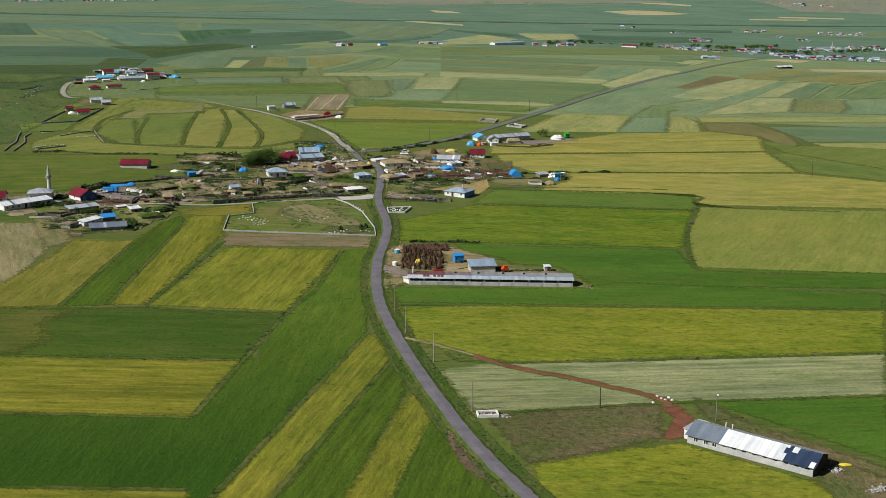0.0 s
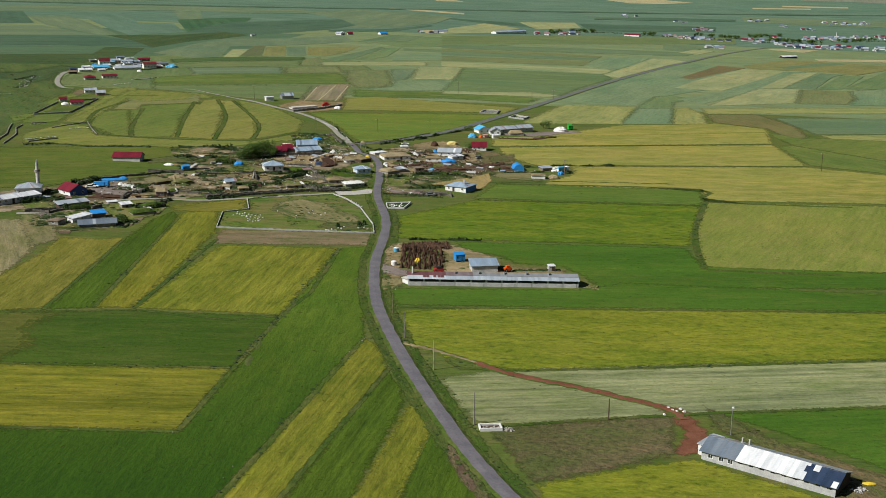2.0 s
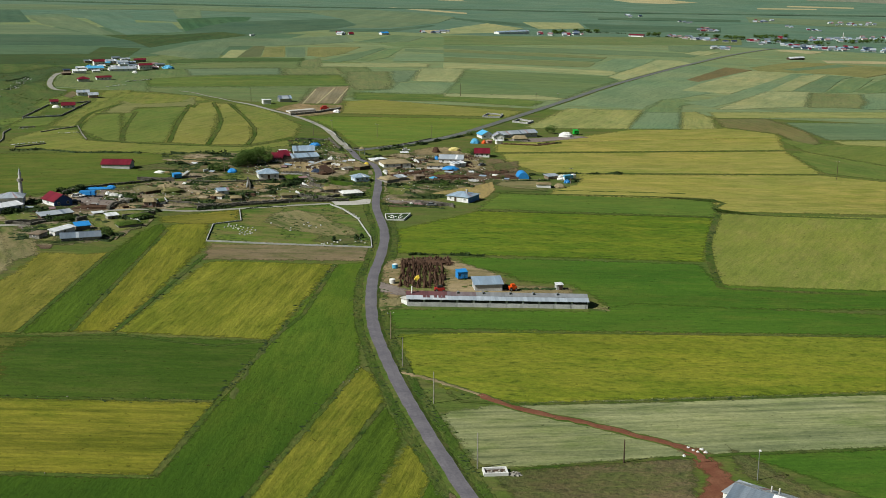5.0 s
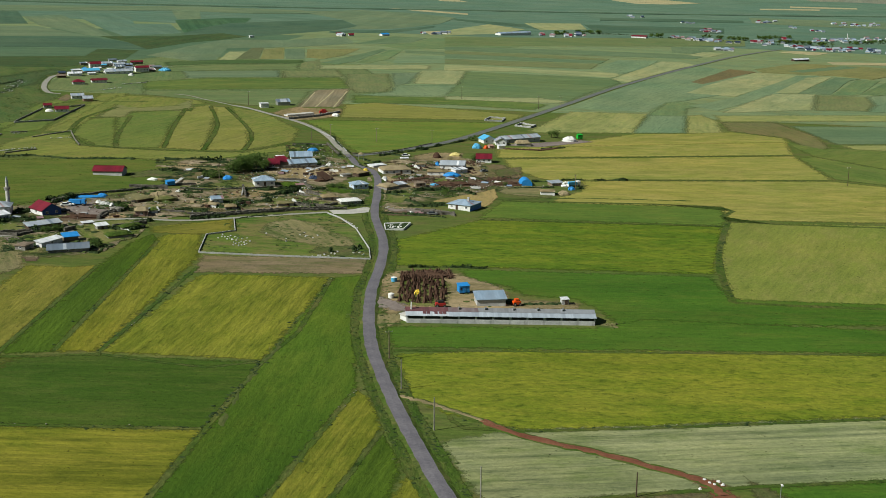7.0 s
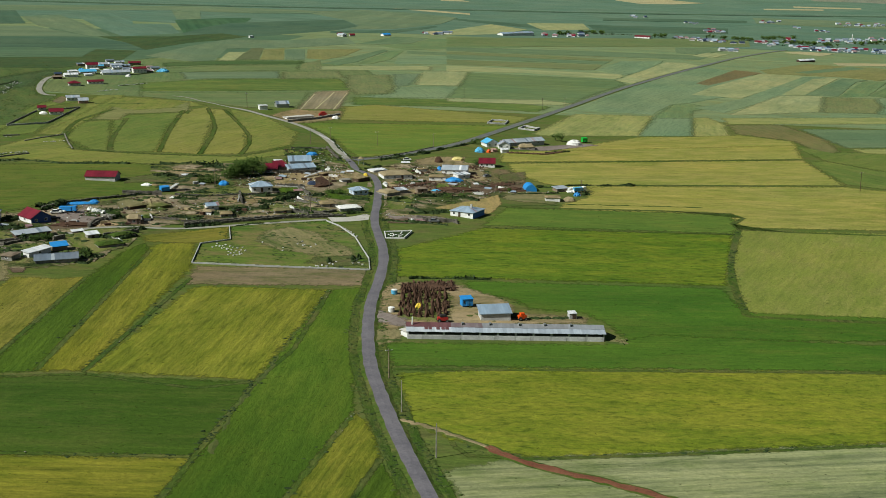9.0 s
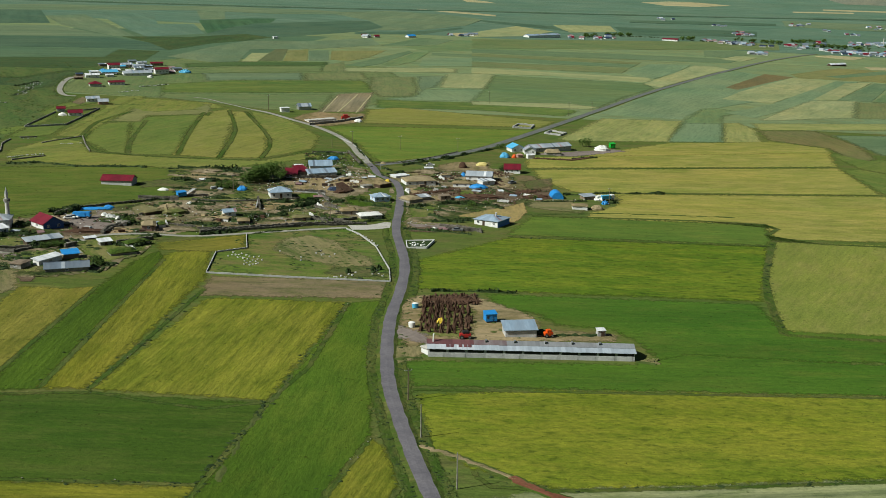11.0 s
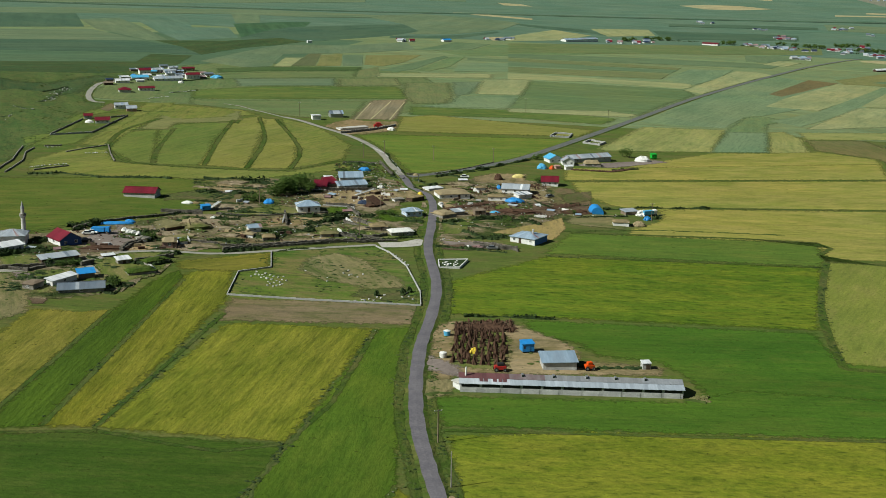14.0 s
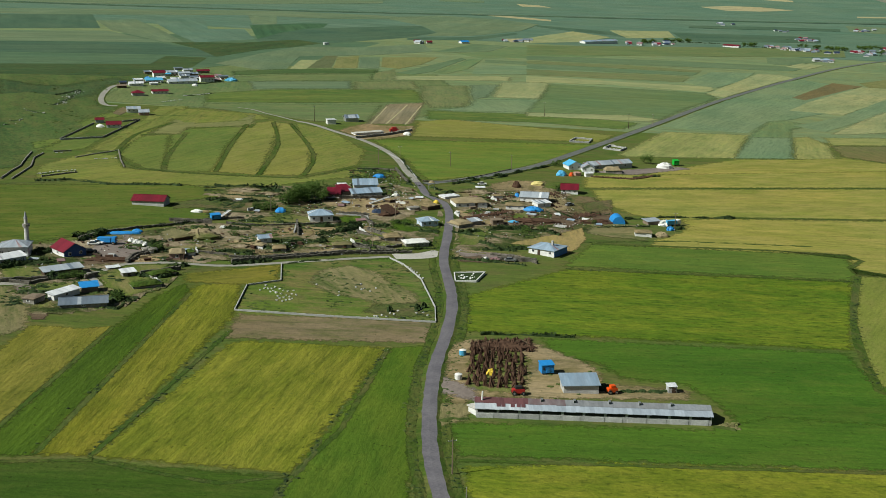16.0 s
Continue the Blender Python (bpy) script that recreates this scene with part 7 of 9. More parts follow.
part("spire", tube(bmesh.new(), 0, 0, 11.2, 13.6, 0.65, 0.05, 16), "steel", mn)

# ---- houses of the village, west side ----
house("house", "long low white house with pale sheet roof", -153.7, 453.8, 49.6, 12.6, 6.5, 2.18, "gable", 1.1, "white_wall", "white_roof", 5, (3.0,))
house("house", "house with a dark red sheet roof by the mosque", -165.0, 462.6, 11.4, 5.3, 8.0, 2.52, "gable", 1.8, "white_wall", "red_roof", 2)
house("house", "white house with crimson sheet roof and deep blue front", -132.6, 475.4, 44.1, 7.4, 9.5, 2.35, "gable_y", 2.2, "white_wall", "red_roof", 2, (), 1, False, "blue_wall")
house("store", "low wooden store under a pale sheet roof", -128.4, 454.2, 37.1, 11.6, 4.2, 1.60, "shed", 0.5, "dark_wood", "grey_roof", 0, (), category="store")
house("farmhouse", "stone farmhouse with a weathered slate-grey sheet roof", -110.9, 421.9, 17.0, 12.6, 6.4, 1.30, "gable", 1.1, "stone", "slate_roof", 1, (), category="house")
house("cowshed", "narrow cowshed with a whitish sheet roof", -118.8, 430.8, 61.7, 9.2, 2.6, 1.76, "shed", 0.4, "white_wall", "white_roof", 1, category="shed")
house("hay_store", "hay store covered by a bright blue tarpaulin", -114.4, 437.2, 27.1, 4.6, 3.6, 1.70, "shed", 0.6, "wood", "tarp", 0, category="store")
house("hut", "small tumbledown hut with whitish sheet roof", -109.0, 456.5, 33.7, 3.8, 3.0, 1.43, "shed", 0.4, "stone", "white_roof", 0, (0.0,), category="hut")
house("turf_hut", "sunken stone hut with overgrown turf roof", -99.9, 444.9, 30.3, 8.3, 5.0, 1.0, "flat", 0.8, "stone", "balk_turf", 0, (), category="hut")
house("ruin", "ruined stone hut with fallen roof timbers", -126.6, 422.4, -14.2, 3.7, 5.0, 1.60, "flat", 0.3, "stone", "wood", 1, (), category="ruin")
house("red_barn", "block barn with a long dark red sheet roof", -134.3, 559.0, -3.5, 12.8, 7.0, 2.02, "gable", 1.7, "block", "red_roof", 0, (), category="barn")
house("hut", "earth-roofed hut with dull pink limewash", -100.9, 480.0, 14.1, 4.6, 6.0, 2.10, "flat", 0.7, "pink_wall", "straw", 1, (1.5,), category="hut")
house("hut", "whitewashed low hut beside a stone wall", -112.8, 486.3, -34.7, 4.1, 3.0, 1.34, "flat", 0.3, "white_wall", "stone", category="hut")
house("house", "white house with pale blue hipped roof", -64.5, 548.8, 15.8, 8.6, 7.5, 2.52, "hip", 1.8, "white_wall", "blue_roof", 3, (0.0,), 2)
house("hut", "little hut with a pale blue sheet roof", -78.0, 509.9, 25.8, 4.4, 3.6, 1.85, "gable", 0.8, "white_wall", "blue_roof", 1, category="hut")
house("hut", "low stone hut with flat earth roof", -70.8, 497.9, 14.4, 4.2, 5.0, 1.30, "flat", 0.4, "stone", "earth", 0, (0.0,), category="hut")
house("hut", "crumbling white hut with turf roof", -78.7, 500.8, -13.9, 3.4, 3.0, 1.34, "flat", 0.4, "white_wall", "straw", 0, category="hut")
house("barn", "wide barn with pale blue sheet roof", -53.5, 602.7, 22.5, 12.9, 4.5, 1.68, "shed", 1.1, "block", "blue_roof", 2, category="barn")
house("barn", "taller barn with steep pale blue sheet roof", -56.0, 617.5, 10.5, 10.3, 4.5, 2.35, "shed", 1.6, "white_wall", "blue_roof", 0, category="barn")
house("shed", "shed with a crimson sheet roof", -66.8, 594.9, 3.8, 5.2, 7.0, 1.85, "shed", 1.4, "wood", "red_roof", 1, category="shed")
house("shed", "lean-to shed with a crimson sheet roof", -61.9, 602.6, 32.2, 4.7, 7.0, 2.02, "shed", 1.5, "wood", "red_roof", 0, category="shed")
house("hut", "small white store behind red-roofed sheds", -65.4, 613.9, 17.6, 3.5, 4.0, 2.52, "flat", 0.1, "white_wall", "white_roof", category="hut")
blue_box(-102.7, 540.6, 32.1, 3.5, 2.4, 2.0, "blue painted cargo cabin beside a pale chute")
mound("tarpaulin_cover", "hay heap under a bright blue tarpaulin", -82.5, 561.6, 2.18, 1.76, 1.97, "tarp")
mound("tarpaulin_cover", "white sheet thrown over a fodder heap", -113.2, 552.7, 2.34, 1.28, 1.15, "white_tarp")
mound("tarpaulin_cover", "brown sacking over a fodder heap", -110.5, 553.5, 2.03, 1.28, 0.82, "earth")
house("house", "pale blue roadside house with pale blue hipped roof", -23.5, 551.7, 23.2, 6.6, 6.0, 2.18, "hip", 1.3, "pale_blue_wall", "blue_roof", 3, (), 1, facade=None)
house("stable", "stone stable roofed with white sheeting", -25.6, 517.6, 20.4, 8.3, 6.0, 1.51, "flat", 0.4, "stone", "white_tarp", 2, category="stable")
house("stable", "stone stable with sagging earth roof", -34.6, 523.6, 14.9, 6.1, 6.0, 1.60, "flat", 0.6, "stone", "earth", 0, (1.0,), category="stable")
house("ruin", "collapsed barn with a tilted rust-brown roof", -38.6, 569.0, 58, 4.6, 5.2, 0.9, "shed", 2.3, "dark_wood", "dung", 0, category="ruin")
mound("haycock", "broad weathered hay stack with a sagging top", -101.4, 512.8, 5.4, 4.0, 2.9, "straw", 12, "hay heap", "", 0.22)
mound("haycock", "broad weathered hay stack with a sagging top", -98.3, 496.5, 3.6, 2.6, 1.3, "straw", 12, "hay heap", "", 0.22)
mound("dung_bank", "long rust-brown bank of stacked dung fuel", -122.0, 473.2, 8.2, 1.5, 1.25, "dung", 6, "heap", "", 0.25)
mound("dung_bank", "rust-brown heap of fallen thatch beside a ruin", -42.2, 566.4, 2.6, 2.0, 1.3, "dung", 20, "heap", "", 0.35)
mound("haycock", "dark covered hay stack beside a ruin", -45.7, 571.3, 2.34, 1.92, 1.64, "navy_roof")
house("shed", "dark plank shed beside the road bend", -24.0, 583.8, 45.6, 6.8, 4.0, 1.68, "flat", 0.2, "dark_wood", "earth", category="shed")
mound("haycock", "small hay stack under bright yellow sheet", -23.9, 596.3, 1.17, 1.12, 1.64, "yellow_tarp")
house("hut", "low white walled pen beside the road", -31.5, 579.4, 31.8, 4.1, 3.0, 1.30, "flat", 0.1, "white_wall", "stone", category="hut")

# vehicles in the mosque yard
def truck(x, y, yaw, cab, bed, label):
    ob = thing("truck", label, "truck", at(x, y, yaw))
    bm = boxed(1.4, -1.1, 0.6, 3.2, 1.1, 2.5)
    bmesh.ops.bevel(bm, geom=bm.edges[:], offset=0.2, segments=2, affect="EDGES")
    c = part("cab", bm, cab, ob)
    part("windscreen", boxed(3.12, -0.9, 1.5, 3.24, 0.9, 2.2), "glass", c)
    b = part("cargo_bed", boxed(-3.2, -1.15, 0.8, 1.3, 1.15, 2.3), bed, ob)
    part("chassis", boxed(-3.2, -0.5, 0.5, 3.1, 0.5, 0.78), "rubber", ob)
    for sx in (-2.2, 2.2):
        for sy in (-1, 1):
            w = part("wheel", tube(bmesh.new(), 0, 0, -0.15, 0.15, 0.5, 0.5, 14), "rubber", ob)
            w.matrix_local = pose(sx, sy * 1.05, 0.5, 90, 0, 0)
            part("rim", tube(bmesh.new(), 0, 0, -0.17, 0.17, 0.25, 0.25, 10), "steel", w)


truck(-128.8, 495.2, 0, "tarp", "tarp", "blue lorry parked in an earth yard")


def car(x, y, yaw, paint, label):
    ob = thing("car", label, "car", at(x, y, yaw), "parked cars")
    bm = boxed(-2.1, -0.85, 0.35, 2.1, 0.85, 0.95)
    bmesh.ops.bevel(bm, geom=bm.edges[:], offset=0.15, segments=2, affect="EDGES")
    part("body", bm, paint, ob)
    bm = bmesh.new()
    lo = [bm.verts.new(p) for p in ((-1.5, -0.78, 0.9), (1.1, -0.78, 0.9), (1.1, 0.78, 0.9), (-1.5, 0.78, 0.9))]
    hi = [bm.verts.new(p) for p in ((-1.1, -0.65, 1.45), (0.5, -0.65, 1.45), (0.5, 0.65, 1.45), (-1.1, 0.65, 1.45))]
    bm.faces.new(hi)
    for i in range(4):
        bm.faces.new((lo[i], lo[(i + 1) % 4], hi[(i + 1) % 4], hi[i]))
    c = part("cabin", bm, "glass", ob)
    part("roof_panel", boxed(-1.08, -0.63, 1.45, 0.48, 0.63, 1.5), paint, c)
    for sx in (-1.35, 1.35):
        for sy in (-0.8, 0.8):
            w = part("wheel", tube(bmesh.new(), 0, 0, -0.1, 0.1, 0.33, 0.33, 12), "rubber", ob)
            w.matrix_local = pose(sx, sy, 0.33, 90, 0, 0)
            part("rim", tube(bmesh.new(), 0, 0, -0.12, 0.12, 0.18, 0.18, 8), "steel", w)


car(-132.6, 492.5, 10, "white_paint", "white car parked in an earth yard")
car(-131.5, 494.5, -15, "white_paint", "white car parked beside a lorry")
car(-130.0, 481.9, 30, "rubber", "dark car parked by the blue-fronted house")
car(-6.0, 645.3, 5, "white_paint", "white car parked beside the road fork")
car(32.0, 608.2, 40, "steel", "grey car on a muddy yard")
truck(71.7, 579.8, 25, "white_paint", "sky_tarp", "white lorry with pale blue load")
mound("tarpaulin_cover", "long fodder clamp under blue tarpaulin", -129.6, 510.6, 7.3, 1.44, 0.90, "tarp", 12, "fodder clamp", "", 0.08)
mound("tarpaulin_cover", "blue tarpaulin heap at the end of a clamp", -124.7, 514.7, 2.03, 1.44, 1.07, "tarp")
# white mounds added in place of a low white block wall
for k, (px, py) in enumerate([(-122.2, 500.3), (-120.0, 498.4), (-118.1, 497.2), (-116.1, 496.0)]):
    mound("white_sack", "white mound standing in for a piece of block wall", px, py, 1.3, 1.0, 1.3, "white_tarp", k * 30, "sack", "fodder sacks", 0.2)

# loose gear and broken walls in the yards
def lying_sheet(x, y, yaw, L, W, material, label):
    """A sheet of roofing leaning on a low pile of boards."""
    ob = thing("roof_sheet_pile", label, "sheet pile", at(x, y, yaw), "loose roofing sheets")
    for k in range(3):
        part("board", boxed(-L / 2 + 0.1 * k, -W / 2 + 0.15 * k, 0.16 * k - 0.1, L / 2 - 0.2, W / 2 - 0.1 * k, 0.16 * k + 0.12), "wood", ob)
    part("sheet", slab(bmesh.new(), [(-L / 2, -W / 2, 0.62), (L / 2, -W / 2, 0.58), (L / 2, W / 2, 0.95), (-L / 2, W / 2, 1.0)], 0.05), material, ob)


for k, (px, py) in enumerate([(-34.7, 601.6), (-31.6, 605.0), (-60.3, 585.3), (-61.2, 579.2), (-50.2, 594.4), (-6.6, 636.6), (2.3, 615.4), (-8.8, 612.0), (15.4, 583.4), (26.0, 586.5), (31.0, 576.9), (-49.9, 554.0), (-91.3, 559.1), (-102.3, 578.5), (-100.7, 491.0), (-134.7, 468.5), (-143.2, 467.9), (-116.7, 464.3), (41.8, 571.5), (1.8, 504.3)]):
    lying_sheet(px, py, (k * 47) % 90 - 45, 2.4 + k % 3, 1.6 + k % 2 * 0.6, ("grey_roof", "white_roof", "blue_roof", "rust_roof")[k % 4], "loose %s roofing sheet on boards" % ("grey", "white", "pale blue", "rusty")[k % 4])
for pts in ([(-48.9, 539.3), (-45.5, 531.6)], [(-49.6, 520.5), (-47.5, 514.9)], [(-95.3, 560.1), (-93.7, 562.8)], [(-98.7, 494.8), (-96.4, 488.9)], [(35.7, 580.4), (40.0, 577.3)], [(-2.3, 614.0), (0.9, 609.9)], [(-15.0, 576.9), (-13.5, 572.9)], [(23.8, 564.4), (28.2, 563.5)], [(-40.5, 592.5), (-36.7, 591.2)], [(-134.2, 475.4), (-133.1, 478.0)]):
    stone_wall(pts, 0.8, 0.4, "white_wall", "broken stretch of whitewashed yard wall")
for a, b, words in (([(-102.4, 545.3)], [(-100.6, 554.2)], "long white metal chute leaning in a yard"), ([(-50.5, 587.1)], [(-43.4, 597.7)], "long white metal chute lying by a ruin")):
    p, q = Vector(a[0]), Vector(b[0])
    d = q - p
    ch = thing("chute", words, "chute", at(p.x, p.y, math.degrees(math.atan2(d.y, d.x))))
    part("pan", slab(bmesh.new(), [(0, -0.6, 0.4), (d.length, -0.6, 1.2), (d.length, 0.6, 1.2), (0, 0.6, 0.4)], 0.1), "white_paint", ch)
    for s in (-0.6, 0.6):
        part("rail", slab(bmesh.new(), [(0, s - 0.06, 0.65), (d.length, s - 0.06, 1.45), (d.length, s + 0.06, 1.45), (0, s + 0.06, 0.65)], 0.3), "white_paint", ch)
    part("trestle", boxed(d.length * 0.7, -0.4, -0.4, d.length * 0.7 + 0.2, 0.4, 0.8), "steel", ch)
for px, py, r, m, words in ((-14.4, 578.2, 1.3, "white_tarp", "white sacking over a small heap"), (-1.3, 504.3, 1.2, "white_tarp", "white sacking over a small heap"), (68.4, 578.9, 2.4, "white_tarp", "white sheet over a stack beside a lorry"), (69.6, 570.9, 1.6, "tarp", "blue sheet over a small stack"),
                            (-50.5, 614.6, 1.8, "sky_tarp", "pale blue sheet over a small stack"), (-41.9, 606.9, 1.6, "white_tarp", "white sacking over a small heap"), (-66.4, 556.6, 0.9, "tarp", "blue plastic barrel cover"), (-97.2, 527.9, 1.2, "white_tarp", "white sacking over a small heap"), (-99.3, 450.8, 1.8, "white_tarp", "white sheet over a low hut")):
    mound("tarpaulin_cover", words, px, py, r, r * 0.8, r * 0.9, m, 15, "heap", "small covered heaps", 0.3)
house("hut", "small white hut behind an earth-roofed house", 1.8, 614.0, 17.0, 4.1, 3.0, 1.51, "flat", 0.2, "white_wall", "earth", category="hut")
house("shed", "low dark shed sunk in a bank", -105.5, 506.5, 42.4, 7.3, 3.0, 1.30, "flat", 0.4, "dark_wood", "dry_grass", category="shed")
house("shed", "low dark shed sunk in a bank", -41.6, 593.4, 51.7, 4.1, 3.0, 1.34, "flat", 0.3, "dark_wood", "earth", category="shed")
house("hut", "turf-roofed stone hut with a dark doorway", -51.0, 508.8, 14.6, 6.3, 4.0, 1.30, "flat", 0.5, "stone", "dry_grass", 0, (1.0,), category="hut")
house("hut", "turf-roofed stone hut in the rank grass", -98.7, 458.3, 43.4, 8.0, 4.0, 1.30, "flat", 0.6, "stone", "balk_turf", category="hut")
house("hut", "whitewashed hut end with a turf roof", -97.3, 485.2, 33.5, 2.3, 3.5, 1.51, "flat", 0.5, "white_wall", "balk_turf", category="hut")

# ---- houses of the village, east side ----
house("house", "long white-walled house with earth roof beside the road", -9.0, 592.3, 16.5, 13.3, 10.0, 2.10, "flat", 0.8, "white_wall", "straw", 4, (2.0,))
# low hut shape stands for a pile of crumbled white wall
house("hut", "low white block standing in for a crumbled wall pile", -17.7, 609.3, 35.9, 7.5, 5.0, 1.05, "flat", 0.15, "white_wall", "white_roof", category="hut")
house("hut", "stone hut with a straw-covered roof", -9.9, 553.5, 40.5, 6.9, 7.0, 1.43, "flat", 0.8, "stone", "straw", category="hut")
house("shed", "grey plank shed with flat roof", 2.2, 561.5, 15.6, 4.3, 4.0, 2.02, "flat", 0.1, "wood", "wood", 0, (0.0,), category="shed")
house("shed", "small grey sheet-roofed shed", -5.9, 559.7, 30.1, 4.0, 4.0, 1.51, "shed", 0.4, "stone", "grey_roof", category="shed")
house("house", "low white house with flat earth roof", 8.8, 592.9, -1.1, 7.5, 6.0, 1.85, "flat", 0.4, "white_wall", "earth", 2)
house("house", "white house with a wide grey sheet roof", 16.8, 611.0, -7.4, 11.6, 9.0, 2.35, "gable", 1.4, "white_wall", "grey_roof", 3)
house("annex", "white annex with pale sheet roof", 21.2, 601.9, 27.2, 6.2, 5.0, 1.85, "shed", 0.3, "white_wall", "white_roof", 1, category="annex")
mound("tarpaulin_cover", "broad hay heap under a bright blue tarpaulin", 16.2, 592.8, 4.06, 2.40, 1.97, "tarp")
mound("tarpaulin_cover", "small blue sheet over firewood", 8.0, 568.3, 2.03, 1.28, 0.82, "sky_tarp")
mound("dung_bank", "long dark heap of stacked dung fuel", 16.7, 570.7, 9.5, 2.2, 1.6, "dung", 0, "heap", "", 0.25)
mound("water_tank", "small bright blue water tank", 9.8, 621.6, 1.17, 1.20, 1.80, "tarp")
mound("tarpaulin_cover", "pale yellow sheet over a hay heap", 19.4, 653.5, 3.12, 2.08, 1.80, "cream_tarp")
mound("haycock", "dark hay cone beside huts", 9.7, 644.6, 2.03, 1.76, 2.79, "dung")
blue_end = house("house", "white house with blue side wall and pale hipped roof", 17.8, 516.3, -30.4, 10.1, 9.5, 2.18, "hip", 1.5, "white_wall", "blue_roof", 3, (-1.0,), 0, True)
part("side_wall", boxed(10.1 / 2 - 0.02, 0.02, -1.0, 10.1 / 2 + 0.05, 9.48, 2.18 - 0.01), "blue_wall_light", blue_end, "bright blue painted side wall")
for px, py in [(7.0, 504.8)]:
    car(px, py, 5, "steel", "light grey car behind a garden wall")
house("house", "white house with a dark red gabled roof", 33.3, 635.5, -2.7, 7.5, 7.0, 2.18, "gable", 1.9, "white_wall", "red_roof", 3)
house("barn", "long barn with a pale grey sheet roof", 58.3, 712.5, 26.8, 24.1, 8.0, 2.35, "gable", 1.4, "block", "grey_roof", 3, category="barn")
house("house", "white house under a patched blue tarpaulin roof", 39.5, 702.6, 19.0, 7.0, 8.0, 2.35, "gable_y", 1.8, "white_wall", "sky_tarp", 2)
house("house", "white gabled house joined to a long barn", 45.6, 697.1, 3.3, 5.9, 7.0, 2.35, "gable_y", 1.6, "white_wall", "grey_roof", 2)
house("kiosk", "tiny white hut with a white roof", 45.3, 683.2, 18.4, 3.8, 2.5, 1.85, "shed", 0.3, "white_wall", "white_roof", category="hut", over=0.2)
house("hut", "round-shouldered earth hut with thatch", 58.2, 698.1, 7.4, 8.0, 6.0, 1.51, "flat", 1.2, "stone", "straw", 1, category="hut")
mound("tarpaulin_cover", "round hay heap under a bright blue tarpaulin", 31.5, 683.4, 2.65, 2.08, 2.46, "sky_tarp")
mound("tarpaulin_cover", "large white sheet over a fodder heap", 86.5, 724.0, 4.29, 2.72, 2.79, "white_tarp")
blue_box(94.0, 733.8, 19.3, 2.9, 2.4, 2.6, "bright green painted cabin at the field edge", material="green_paint")
mound("drum", "orange barrel beside a hut", 36.4, 683.5, 1.2, 1.2, 1.8, "orange")
house("hut", "small pink washed hut", 39.9, 684.6, 18.5, 2.6, 3.0, 1.51, "flat", 0.3, "pink_wall", "pink_wall", category="hut")
# hay store under a barrel of blue sheet
hs = thing("barrel_shelter", "barrel-shaped shelter under bright blue sheet", "shelter", at(50.1, 576.9, 5))
bm = bmesh.new()
R_B = 2.6
ring = [[bm.verts.new((R_B * math.cos(math.pi * i / 12), yy, -0.3 + 3.2 * math.sin(math.pi * i / 12) ** 0.8)) for i in range(13)] for yy in (0, 2.5, 5, 7.5)]
for a, b in zip(ring, ring[1:]):
    for i in range(12):
        bm.faces.new((a[i], b[i], b[i + 1], a[i + 1]))
bm.faces.new(ring[0])
bm.faces.new(ring[-1][::-1])
part("cover", bm, "tarp", hs)
for k in (0, 2.5, 5, 7.5):
    part("rib", boxed(-R_B - 0.1, k - 0.06, -0.5, -R_B + 0.1, k + 0.06, 0.8), "steel", hs)
house("hut", "low white hut with tan flat roof", 57.5, 555.7, -2.6, 6.2, 5.0, 1.68, "flat", 0.3, "white_wall", "earth", category="hut")
house("shed", "low shed with a grey sheet roof", 64.3, 579.3, 26.2, 5.6, 4.0, 1.51, "shed", 0.4, "wood", "grey_roof", category="shed")
mound("haycock", "weathered straw stack by a hut", 64.8, 558.6, 2.65, 2.08, 1.80, "straw")
mound("dung_bank", "dark dung heap beside the shelter", 41.0, 575.5, 6.0, 2.4, 1.6, "dung", 0, "heap", "", 0.3)
gate = thing("road_shelter", "small open shelter with a pale domed cap", "shelter", at(-27.8, 627.1))
for sx in (-1.3, 1.3):
    part("post", boxed(sx - 0.1, -0.1, -0.4, sx + 0.1, 0.1, 3.2), "steel", gate)
part("cap", tube(bmesh.new(), 0, 0, 3.2, 4.0, 1.5, 0.6, 14), "straw", gate)

# ---- trees and bushes ----
for k, (px, py, h, s) in enumerate(((-76.8, 583.9, 7.0, 4.6), (-80.7, 582.7, 6.5, 4.2), (-74.3, 591.9, 7.5, 4.4), (-70.5, 588.2, 5.5, 3.2), (-82.5, 577.4, 5.0, 3.4), (-80.1, 592.6, 6.5, 4.0))):
    tree(px, py, h, s * 1.15, 20 + k, "dense dark green willow beside farm sheds", 700)
for k, (px, py, h, s) in enumerate(((-87.1, 563.6, 4.0, 3.0), (-89.9, 563.9, 3.5, 3.0), (-92.6, 565.3, 3.0, 2.4))):
    tree(px, py, h, s, 40 + k, "low dark bushy tree behind a wall", 350)
for k, (px, py, h, s) in enumerate(((77.4, 737.1, 4.5, 2.6), (80.7, 734.6, 5.0, 3.2), (30.4, 711.5, 3.0, 2.8))):
    tree(px, py, h, s, 50 + k, "rounded green willow beside a long barn", 350)

